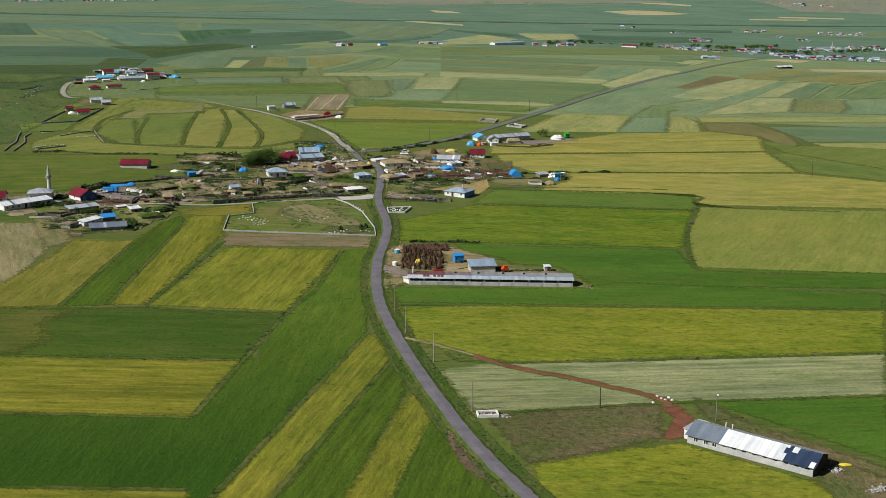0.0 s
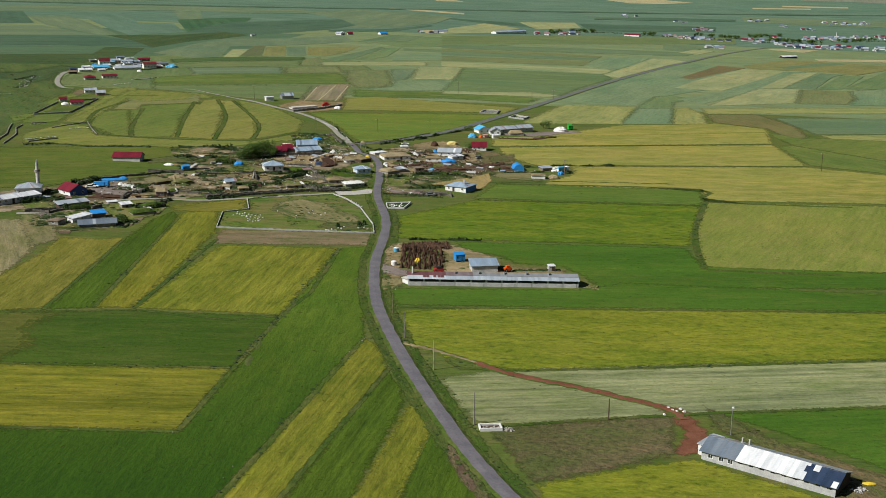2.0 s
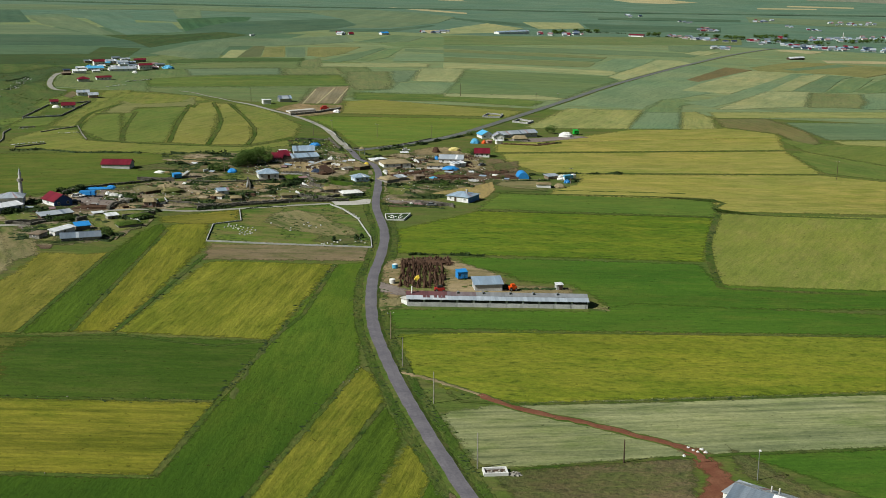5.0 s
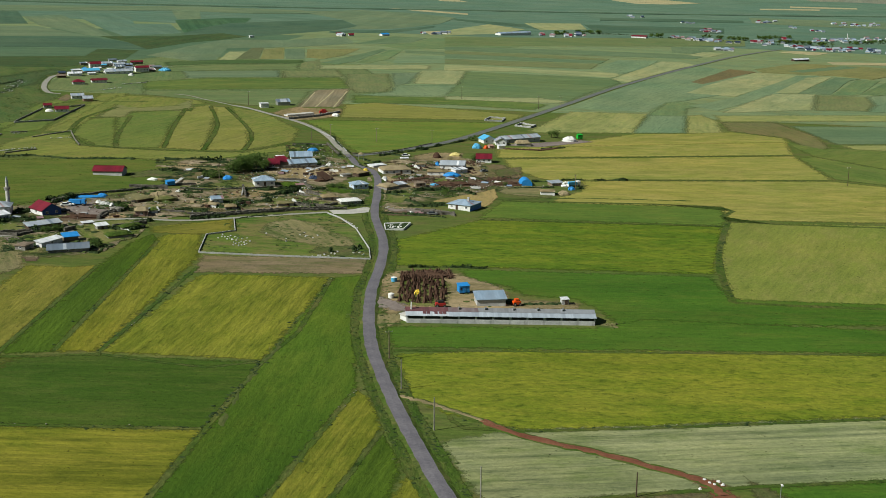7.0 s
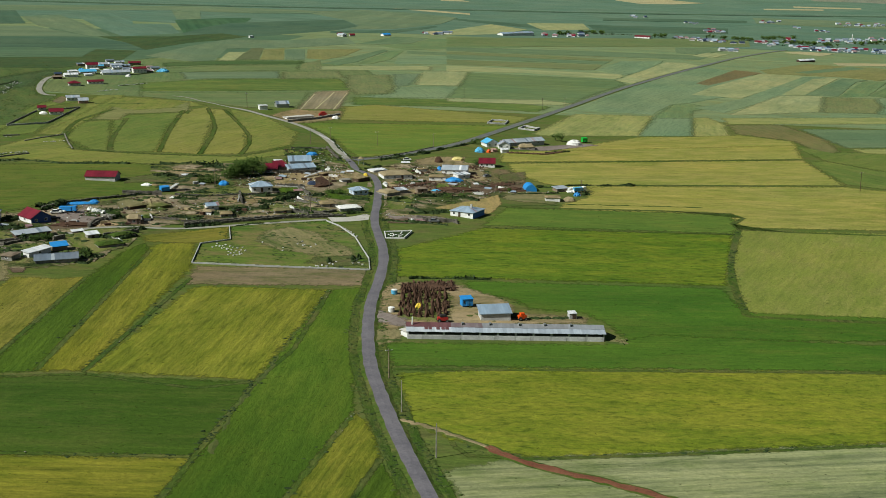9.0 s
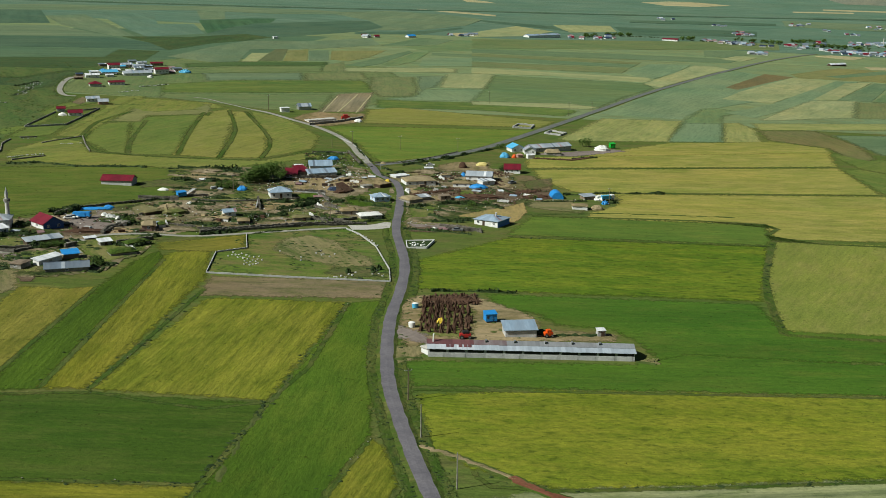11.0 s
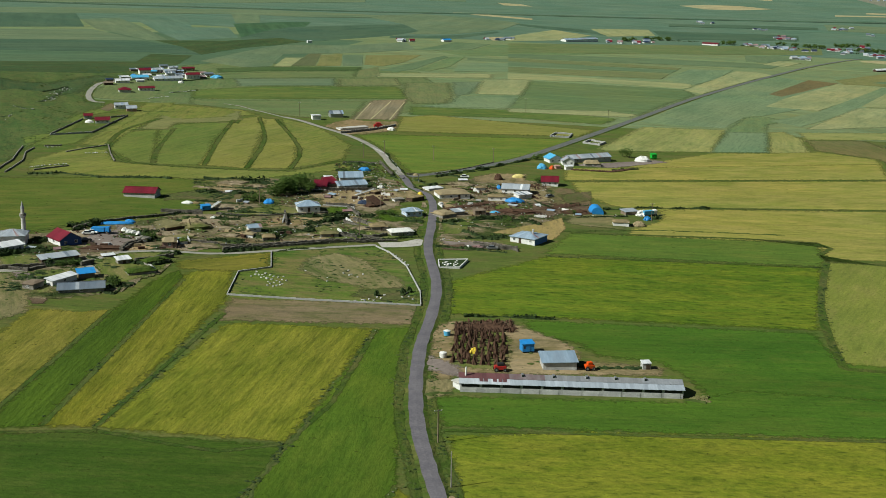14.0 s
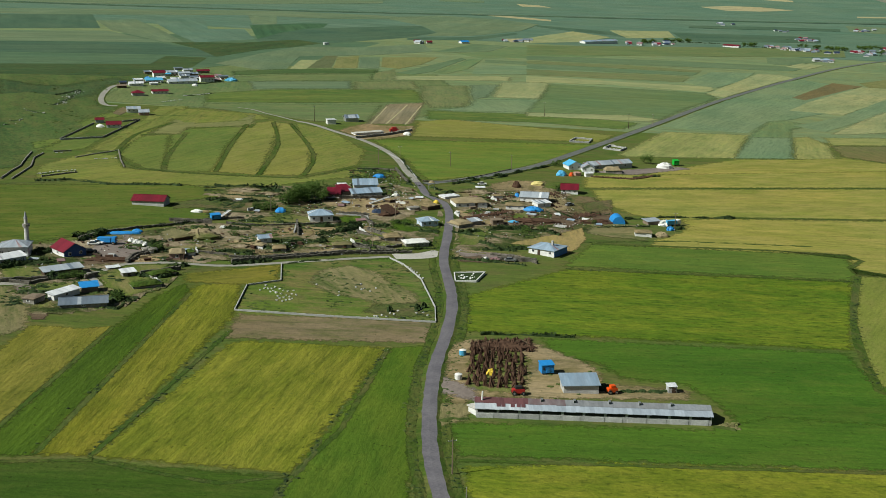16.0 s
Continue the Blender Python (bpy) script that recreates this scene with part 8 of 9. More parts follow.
for k, (px, py, h, s) in enumerate(((-110.4, 490.1, 3.2, 2.6), (-111.1, 487.5, 2.6, 2.2), (-104.1, 431.2, 3.0, 2.4), (-106.0, 433.1, 2.6, 2.0), (-124.4, 450.1, 2.6, 2.4), (-126.4, 448.3, 2.4, 2.2), (-121.9, 451.4, 2.2, 2.0), (-90.7, 517.6, 2.4, 2.4), (-70.0, 503.9, 2.2, 2.0), (19.2, 555.0, 2.0, 2.6), (12.7, 551.3, 2.0, 2.6), (39.3, 572.9, 2.2, 1.8), (27.9, 646.2, 2.2, 2.4), (-36.7, 552.6, 2.0, 2.2), (-32.8, 551.7, 2.0, 2.4))):
    tree(px, py, h, s, 60 + k, "low dark elder bush in a yard", 260, name="bush")

# ---- utility poles ----
utility_pole(44.9, 254.6, 5.0, "dark_wood", False, "short dark wooden pole in the hay field")
for px, py in [(15.2, 249.3), (6.8, 283.7), (-0.7, 307.6)]:
    utility_pole(px, py, 7.4, "stone", False, label="plain tapered concrete utility pole")
for px, py in [(-112.4, 826.8), (82.3, 875.1), (29.8, 918.0), (208.8, 611.7)]:
    utility_pole(px, py, 9.5, "dark_wood", True, "dark wooden utility pole with a crossarm")
for px, py in [(100.7, 900.4), (-48.5, 699.6), (-22.8, 691.3), (-58.0, 687.5), (7.4, 693.2), (-37.9, 564.8), (-40.7, 511.5), (71.2, 569.3), (-4.2, 328.9), (-85.3, 556.5)]:
    utility_pole(px, py, 7.5, "wood", True, "weathered wooden utility pole with a crossarm")

for px, py in [(-53.5, 648.8)]:
    mound("tarpaulin_cover", "blue tarpaulin over a small stack", px, py, 3.0, 2.2, 1.8, "tarp")

# ---- hamlet on the western slope ----
house("house", "tall white house with a red sheet roof", -267.1, 1029.7, 26.9, 8.7, 6.5, 3.6, "gable", 1.5, "white_wall", "red_roof", 3)
house("house", "grey-roofed house in the hillside hamlet", -263.4, 1053.4, 27.4, 8.6, 6.5, 2.2, "gable", 1.2, "white_wall", "grey_roof", 3)
house("house", "house with pale grey sheet roof", -253.6, 1052.9, 27.3, 9.0, 6.5, 2.0, "gable", 1.0, "block", "grey_roof", 2)
house("store", "low store under pale blue sheeting", -260, 992.3, 25.9, 12.4, 6.5, 1.7, "shed", 1.2, "white_wall", "sky_tarp", 1, category="store")
house("barn", "long barn with a pale grey sheet roof", -238.5, 992.9, 25.6, 21.4, 8.6, 2.0, "gable", 1.5, "white_wall", "grey_roof", 5, category="barn")
house("house", "two-storey white house with a red band and red roof", -225.3, 1014.2, 26, 10.4, 6.5, 3.7, "gable", 1.2, "white_wall", "red_roof", 4)
house("house", "white house with white sheet roof", -264.3, 961.7, 25.2, 9.9, 5.8, 2.0, "gable", 1.1, "white_wall", "white_roof", 2)
house("shed", "dark weathered shed beside the lane", -269.6, 945.6, 24.8, 6.3, 4.3, 1.6, "gable", 0.8, "dark_wood", "wood", category="shed")
house("house", "low house with a crimson hipped roof", -245.3, 905.5, 23.6, 7.9, 7.2, 1.9, "hip", 1.7, "block", "red_roof", 2)
house("house", "white bungalow with a thin red roof", -235.1, 922.3, 23.9, 10.7, 5.8, 2.0, "gable", 0.9, "white_wall", "red_roof", 4)
house("house", "pale grey-roofed farmhouse on the slope", -221.9, 820.7, 21.1, 7.7, 5.8, 2.4, "gable", 1.2, "white_wall", "grey_roof", 3)
house("barn", "brick-red barn with grey sheet roof", -212.7, 811.4, 20.8, 5.8, 5.8, 2.0, "gable", 1.4, "pink_wall", "grey_roof", 1, category="barn")
house("house", "small house with a red roof above a walled yard", -225.7, 770.4, 19.9, 4.5, 5.0, 1.9, "gable", 0.9, "block", "red_roof", 1)
house("house", "white farmhouse with a crimson roof in a walled yard", -212.6, 755.5, 19.4, 7.6, 5.8, 1.93, "gable", 1.4, "white_wall", "red_roof", 3)
mound("tarpaulin_cover", "pale blue tarpaulin over a stack in the hamlet", -211.1, 1031.4, 5.0, 3.5, 2.6, "sky_tarp")
mound("tarpaulin_cover", "white sheet over a stack in a walled yard", -220.3, 755.5, 2.34, 1.76, 1.64, "white_tarp")
stone_wall([(-206.4, 718.7), (-209.2, 791.1), (-215.7, 779.8)], 0.5, 0.3, "stone", "dark stone wall round a hillside yard")
stone_wall([(-224.1, 705.6), (-227.8, 766.8)], 0.5, 0.3, "stone", "dark stone wall round a hillside yard")
stone_wall([(-223.4, 703.5), (-206.4, 718.7)], 0.6, 0.4, "block", "pale low block wall round a hillside yard")
for pts, m in (([(-271.6, 967.5), (-263.7, 985.6), (-227.2, 998.3), (-218.1, 1017.7)], "bush"), ([(-196.0, 610.3), (-193.2, 618.1), (-185.8, 622.0)], "weed"), ([(-193.0, 594.2), (-179.6, 601.1), (-165.1, 596.7), (-132.8, 603.6)], "bush"), ([(-216.2, 918.1), (-204.0, 940.3)], "bush"), ([(-206.5, 813.7), (-164.0, 826.6)], "weed"), ([(-294.2, 884.1), (-289.9, 918.8)], "bush"), ([(-280.3, 1044.7), (-272.8, 1043.0), (-244.1, 1069.1)], "bush")):
    growth_line(pts, 2.2, 0.5, m, 6.0, "rank growth on the western slope")
for pts in ([(-270.4, 963.4), (-266.2, 994.3), (-252.0, 991.3)], [(-266.7, 1046.2), (-240.5, 1054.1), (-216.1, 1039.5)]):
    growth_line(pts, 5.0, 0.9, "block", 0.6, "pale rubble and gear between hamlet houses", name="yard_rubble")
    growth_line(pts, 5.0, 0.9, "dung", 0.8, "dark heaps between hamlet houses", name="dung_lump")
for pts in ([(-218.0, 917.3), (-202.9, 940.8)], [(-221.5, 876.7), (-212.6, 895.7)], [(-230.6, 1032.2), (-213.9, 1073.4)], [(-212.5, 662.5), (-205.8, 668.8)], [(-198.4, 609.6), (-186.8, 623.5)], [(-187.9, 653.6), (-177.0, 660.8)]):
    growth_line(pts, 1.0, 0.4, "block", 1.6, "tumbled stones of an old wall on the slope", name="old_wall_stone")
house("house", "small grey-roofed house in the hillside hamlet", -239.3, 1027.9, 26.5, 5.9, 4.3, 1.9, "gable", 0.9, "block", "slate_roof", 1)
house("shed", "low shed with a rusty sheet roof in the hamlet", -219.2, 1022.3, 26.1, 5.1, 3.6, 1.4, "shed", 0.6, "wood", "rust_roof", category="shed")
house("shed", "low shed with a navy sheet roof in the hamlet", -274.5, 1064.6, 27.8, 5.2, 3.6, 1.4, "shed", 0.6, "block", "navy_roof", category="shed")
house("shed", "white lean-to shed in the hamlet", -255.2, 975.3, 25.4, 5.5, 3.6, 1.3, "shed", 0.4, "white_wall", "white_roof", category="shed")
house("house", "slate-roofed house above the hamlet lane", -248, 1034.1, 26.7, 7.2, 4.3, 1.9, "gable", 1.0, "white_wall", "slate_roof", 2)
mound("tarpaulin_cover", "blue tarpaulin over a stack between houses", -271.1, 1012.0, 3.0, 2.2, 2.0, "tarp")
mound("tarpaulin_cover", "white sheet over a stack beside a barn", -227.2, 983.8, 2.4, 1.8, 1.6, "white_tarp")
house("shed", "low shed with a slate-grey sheet roof in the hamlet", -282.3, 1051.9, 27.458, 6.2, 5.6, 1.6, "shed", 0.5, "wood", "slate_roof", 0, category="shed")
house("shed", "low shed with a white sheet roof in the hamlet", -260.4, 1012.9, 28.0406, 5.6, 5.7, 1.6, "shed", 0.5, "white_wall", "white_roof", 0, category="shed")
house("shed", "low shed with a slate-grey sheet roof in the hamlet", -269.9, 1095.1, 27.9795, 6.7, 4.2, 1.6, "shed", 0.5, "block", "slate_roof", 0, category="shed")
house("house", "low house with a grey sheet roof in the hamlet", -258.1, 1080.7, 32.3689, 7.5, 4.2, 2.0, "gable", 0.9, "white_wall", "grey_roof", 2, category="house")
house("shed", "low shed with a pale blue tarpaulin roof in the hamlet", -264.4, 1042.5, 15.2623, 4.7, 4.6, 1.6, "shed", 0.5, "block", "sky_tarp", 0, category="shed")
house("shed", "low shed with a pale blue sheet roof in the hamlet", -247, 1056.3, 18.1921, 6.4, 4.3, 1.6, "shed", 0.5, "wood", "blue_roof", 0, category="shed")
house("house", "low house with a pale blue sheet roof in the hamlet", -248.9, 1035.4, 23.8967, 6.5, 5.9, 2.0, "gable", 0.9, "white_wall", "blue_roof", 2, category="house")
house("shed", "low shed with a rusty sheet roof in the hamlet", -226.1, 1052.1, 19.1891, 4.6, 6.0, 1.6, "shed", 0.5, "white_wall", "rust_roof", 0, category="shed")
house("house", "low house with a dull red sheet roof in the hamlet", -245.3, 1079.7, 20.7861, 9.8, 5.1, 2.0, "gable", 0.9, "wood", "red_roof", 2, category="house")
house("shed", "low shed with a white sheet roof in the hamlet", -261.5, 997, 27.5146, 4.5, 5.9, 1.6, "shed", 0.5, "white_wall", "white_roof", 0, category="shed")
house("shed", "low shed with a white sheet roof in the hamlet", -271.3, 991.4, 34.3313, 6.7, 4.6, 1.6, "shed", 0.5, "block", "white_roof", 0, category="shed")
house("shed", "low shed with a slate-grey sheet roof in the hamlet", -220.8, 1048.7, 23.2981, 6.8, 4.5, 1.6, "shed", 0.5, "block", "slate_roof", 0, category="shed")
house("shed", "low shed with a white sheet roof in the hamlet", -249.7, 1011.4, 21.0272, 5.8, 4.0, 1.6, "shed", 0.5, "wood", "white_roof", 0, category="shed")
house("shed", "low shed with a grey sheet roof in the hamlet", -236.3, 1026.9, 29.1535, 4.2, 4.7, 1.6, "shed", 0.5, "block", "grey_roof", 0, category="shed")
house("shed", "low shed with a dark sheet roof in the hamlet", -275.6, 967.2, 24.6149, 4.9, 5.0, 1.6, "shed", 0.5, "wood", "navy_roof", 0, category="shed")
for pts, h in (([(-208, 595.1), (-210.7, 612.1), (-212.4, 626.6), (-217.5, 644.5), (-222.3, 663.9)], 0.9), ([(-203.6, 595.6), (-205.7, 612.4), (-207.7, 626.7), (-214.6, 647.2), (-215.8, 661.6)], 0.8), ([(-213.1, 667.9), (-206.6, 672.8)], 0.9), ([(-198, 655.5), (-193.2, 667.6), (-186.6, 680.9)], 0.6), ([(-194.2, 604.3), (-190, 610.5), (-183.9, 618.8)], 1.0), ([(-186.1, 682.3), (-176.7, 656.4), (-168.9, 637.6)], 0.7)):
    stone_wall(pts, h * 0.38, 0.5, "stone", "tumbled dry-stone wall on the western slope")
for pts in ([(-278, 833.4), (-275.3, 845.1), (-284, 885.3), (-287.8, 913.7)], [(-271.6, 758.1), (-269, 767.6)], [(-283.6, 806), (-266.7, 795.1)], [(-268.5, 743.3), (-266.7, 746.4)]):
    growth_line(pts, 4.0, 0.42, "block", 0.8, "grey boulders strewn down the slope", name="slope_boulder")
    growth_line(pts, 3.0, 0.3, "bush", 3.0, "dark turf bank on the slope")
for pts in ([(-172, 641.8), (-163.4, 636.9), (-151.7, 638.4), (-141.5, 632.7)], [(-204.2, 585.2), (-190.9, 591.7), (-175.1, 603.7), (-164.7, 599.4)], [(-188.9, 738.3), (-173.2, 744.7)]):
    growth_line(pts, 2.4, 0.3, "balk", 4.0, "dark turf bank on the slope")
# ---- farmstead beyond the fork ----
house("hut", "white cube hut beside the lane", -100.6, 818.6, 19.9, 5.2, 5.0, 2.8, "flat", 0.1, "white_wall", "white_roof", category="hut")
house("shed", "rounded grey metal shed beside the lane", -90.3, 834.9, 20.3, 8.0, 7.0, 2.4, "gable", 1.6, "steel", "grey_roof", category="shed")
house("ruin", "long low roofless stone byre", -73.6, 784.3, 35.5, 18.4, 5.0, 1.4, "flat", 0.2, "white_wall", "concrete", category="ruin")
machine("tractor", "red farm tractor beside a ploughed plot", "tractor", -61.3, 799.9, 20, "red_paint", "red_paint", 5.0, 2.4, 3.0)
mound("tarpaulin_cover", "white sheet over straw by the ploughed plot", -52.8, 791.4, 2.5, 2.0, 1.8, "white_tarp")
stone_wall([(-79.6, 766.0), (-64.2, 784.7), (-52.0, 808.9)], 1.0, 1.2, "stone", "tumbled stone wall by a ploughed plot")
for pts in ([(41.1, 799.5), (45.2, 815.0), (55.2, 814.2), (52.2, 799.3), (41.1, 799.5)], [(59.3, 780.0), (64.1, 792.7), (72.4, 785.0), (68.3, 775.0), (59.3, 780.0)]):
    stone_wall(pts, 0.7, 0.5, "block", "low stone wall round a small field plot")
# ---- the town across the plain ----
TOWN_ROOFS = ("red_roof", "grey_roof", "slate_roof", "grey_roof", "blue_roof", "slate_roof", "rust_roof", "navy_roof", "slate_roof")


def town_house(x, y, rng, size=1.0):
    L, W, H = rng.uniform(8, 13) * size, rng.uniform(7, 9) * size, rng.uniform(2.2, 3.6) * size
    cover = rng.choice(TOWN_ROOFS)
    words = {"red_roof": "red", "grey_roof": "grey", "white_roof": "white", "blue_roof": "pale blue", "rust_roof": "rusty", "navy_roof": "dark", "slate_roof": "slate grey"}[cover]
    return house("house", "distant white-walled house with a %s sheet roof" % words, x, y, rng.uniform(-25, 25), L, W, H, rng.choice(("gable", "gable", "hip")), 1.7, rng.choice(("white_wall", "block", "block")), cover, 1, group="town houses")


rng = random.Random(77)
for (a, b), n, wide in (([(161.7, 1782.5), (194.3, 1820.3)], 3, 15), ([(206.3, 1815.4), (242.6, 1870.5)], 4, 15), ([(381.0, 1873.2), (462.8, 1837.1)], 13, 25), ([(467.6, 1790.4), (589.3, 1975.7)], 12, 25), ([(523.5, 1755.7), (691.7, 1769.0)], 28, 30)) + (
                        ([(624.8, 1972.1), (828.4, 2117.0)], 20, 35), ([(470.2, 2119.7), (516.0, 2147.0)], 6, 25), ([(806.7, 2422.7), (907.7, 2449.2)], 12, 25), ([(644.6, 2405.5), (699.2, 2440.5)], 4, 15), ([(387.5, 1628.0), (425.0, 1650.9)], 3, 6)) + (
                        ([(404.1, 2431.8), (431.2, 2458.4)], 3, 20), ([(683.7, 2310.7), (728.6, 2234.3)], 4, 15), ([(-115.6, 1577.8), (-95.8, 1604.5)], 3, 6), ([(-5.1, 1697.9), (26.4, 1735.1)], 4, 10), ([(-934.8, 2764.4), (-830.2, 2844.1)], 9, 30), ([(-805.8, 2898.6), (-648.2, 2976.5)], 9, 30), ([(487.6, 2320.0), (514.4, 2319.9)], 2, 10), ([(950.5, 3202.5), (1085.9, 3155.0)], 8, 30)):
    for k in range(round(n * 2.1)):
        p = Vector(a).lerp(Vector(b), rng.random())
        town_house(p.x + rng.uniform(-8, 8), p.y + rng.uniform(-wide, wide) * 1.4, rng, rng.uniform(0.42, 0.8))
house("barn", "long pale barn on the plain", 131.0, 1773.2, 36.6, 57.8, 12.0, 3.5, "gable", 1.6, "white_wall", "blue_roof", 5, category="barn")
house("barn", "long barn with a dull red roof", 320.9, 1850.9, -31.5, 24.0, 8.0, 2.4, "gable", 1.4, "white_wall", "red_roof", 4, category="barn")
house("barn", "solitary dark barn with pale roof edge", 457.6, 1491.5, 28.5, 24.5, 6.0, 2.2, "gable", 1.4, "dark_wood", "white_roof", 0, category="barn")
house("barn", "bright blue-roofed barn far across the plain", -50.5, 1625.8, 36.4, 11.5, 7.0, 2.2, "gable", 1.5, "white_wall", "tarp", 0, category="barn")
# solid block used in place of a white goal-like frame
house("shed", "white block standing in for a goal-like frame", -204.5, 1478.9, 35.8, 5.5, 3.0, 2.4, "flat", 0.2, "white_wall", "white_roof", category="shed")
mt = thing("minaret", "distant pale minaret above the town", "minaret", at(688.3, 1999.5))
part("shaft", tube(bmesh.new(), 0, 0, -1, 11, 0.9, 0.75, 10), "concrete", mt)
part("spire", tube(bmesh.new(), 0, 0, 11, 14.5, 0.9, 0.05, 10), "steel", mt)
for (a, b), n in (([(195.9, 1835.5), (211.5, 1861.5)], 3), ([(234.3, 1908.4), (273.2, 1923.1)], 7), ([(345.0, 1889.1), (367.3, 1905.3)], 4), ([(476.5, 1926.6), (505.8, 1919.4)], 5), ([(531.2, 1964.2), (609.3, 2042.6)], 8), ([(537.2, 1874.1), (559.5, 1876.1)], 4), ([(564.9, 1879.7), (626.9, 1869.4)], 8), ([(660.6, 1916.8), (764.1, 2032.7)], 7), ([(438.6, 1956.2), (476.5, 1926.6)], 4)):
    for k in range(round(n * 2.2)):
        p = Vector(a).lerp(Vector(b), rng.random())
        tree(p.x, p.y + rng.uniform(-12, 12), rng.uniform(4, 6.5), rng.uniform(2.8, 4.6), 100 + k + n * 10, "dark green tree in the distant town", 130, coarse=1.9)

for pts, w, n in (([(268.9, 1905.0), (316.2, 1925.6)], 10, 0.25), ([(345.0, 1889.1), (466.7, 1852.6)], 14, 0.22), ([(478.9, 1900.9), (569.3, 1908.8)], 16, 0.25), ([(528.9, 1830.6), (616.3, 1837.9)], 16, 0.2), ([(614.2, 1938.6), (791.9, 2024.0)], 18, 0.22), ([(192.9, 1847.5), (271.3, 1921.6)], 8, 0.2), ([(468.1, 2132.2), (518.0, 2134.7)], 10, 0.2)):
    growth_line(pts, w, 1.7, "bush", n * 2, "dark trees and hedges among the distant houses", name="tree_belt", squash=0.9)

# ---- banks, thickets and walls between the yards ----
for pts, s in (([(-142.4, 500.7), (-139.3, 505.5), (-134.7, 509.8)], 1.3),
             ([(-124.4, 521.2), (-117.9, 528.3), (-112, 532.6)], 0.9),
             ([(-149.4, 456.9), (-145, 461.1), (-139, 466.1), (-138, 471.4)], 1.3),
             ([(-130.5, 447.2), (-129.5, 452.3), (-127.3, 454.4), (-121.5, 451.7)], 1.7),
             ([(-107.3, 457.4), (-99.9, 456.8), (-95.3, 461.7)], 1.2),
             ([(-106.6, 434.3), (-103.1, 433.1)], 1.8),
             ([(-113.8, 491.8), (-108.8, 491.7)], 2),
             ([(-146.7, 476), (-140.9, 480.7)], 1),
             ([(-109.6, 426), (-101.8, 422.3), (-99.5, 432.3)], 0.6),
             ([(-115.7, 575.9), (-99.3, 576.8), (-83.9, 583.1)], 1.2),
             ([(-106.2, 604.7), (-92.8, 604.4)], 2.4),
             ([(-93.5, 564.4), (-85.2, 565.3)], 1.9),
             ([(-71.4, 539.4), (-60, 540.2), (-49.4, 548.9)], 1.2),
             ([(-61, 528.1), (-54.7, 534), (-48.7, 543.3), (-44.9, 548.5)], 1),
             ([(-70.4, 514.1), (-65.1, 511), (-57.9, 517.4)], 1.6),
             ([(-96.2, 488.7), (-87.9, 492.2), (-79, 493.1)], 1.3),
             ([(-103.3, 527.2), (-94.6, 526.3), (-86.9, 526.8)], 1.3),
             ([(-66.4, 481.7), (-58.7, 488.8), (-50.3, 492.8)], 0.6),
             ([(-78.2, 501.7), (-73.5, 501.5)], 1.2),
             ([(-1.5, 550.7), (9.5, 555.5), (24.1, 551)], 1.6),
             ([(-12.3, 544.4), (-2.2, 548.8)], 1),
             ([(-6.2, 585.9), (3.3, 588.7)], 0.9),
             ([(-2.9, 518.8), (9.4, 520.5)], 1),
             ([(-16.9, 652), (-7.8, 644.9)], 0.8),
             ([(-25.5, 615.8), (-17.4, 622.9)], 0.9),
             ([(-37.4, 556.3), (-27.1, 548.7), (-19.5, 544.1)], 0.9),
             ([(-39.1, 637.3), (-34.3, 631.6)], 1.2),
             ([(39.7, 592.7), (47.7, 593)], 0.9),
             ([(53.5, 587), (63.2, 589.8)], 0.9),
             ([(66.7, 689.2), (80.9, 696.7)], 0.8),
             ([(26.9, 635.9), (31, 651.6)], 1),
             ([(68.7, 571.1), (75.3, 574.7)], 1)):
    growth_line(pts, 0.7 + s * 0.7, s * 0.62, "bush", 9.0, "dark green thicket along a village bank", name="thicket")
for pts, h, w in (([(-83.6, 482.6), (-73.6, 485.9), (-66.6, 489.8), (-55.9, 495.7), (-48.1, 501), (-39.8, 503.2), (-26.9, 508.1)], 0.85, 0.6),
             ([(-140.1, 441.9), (-134.6, 441.4), (-130.4, 445.5)], 1, 0.8),
             ([(-115.2, 472.8), (-115, 482), (-111.7, 486)], 1.1, 0.9),
             ([(-54, 509.5), (-48.2, 511.9), (-41.9, 509.7)], 0.9, 0.7),
             ([(-49, 533.9), (-39.3, 523.9), (-31.7, 524.3)], 1.2, 0.8),
             ([(-98, 490.4), (-87, 489.1)], 0.8, 0.6),
             ([(-44.7, 512.3), (-36.5, 511.5), (-31.5, 515.8)], 1, 0.7),
             ([(6.6, 511.2), (15.9, 503.8)], 1, 0.8),
             ([(-73, 544.1), (-69, 523.7)], 1, 0.5)):
    stone_wall(pts, h * 0.75, w, "wall_stone", "dark dry-stone wall topped with grass")
    growth_line(pts, 1.5, 0.35, "balk", 5.0, "rank grass at the foot of a wall")

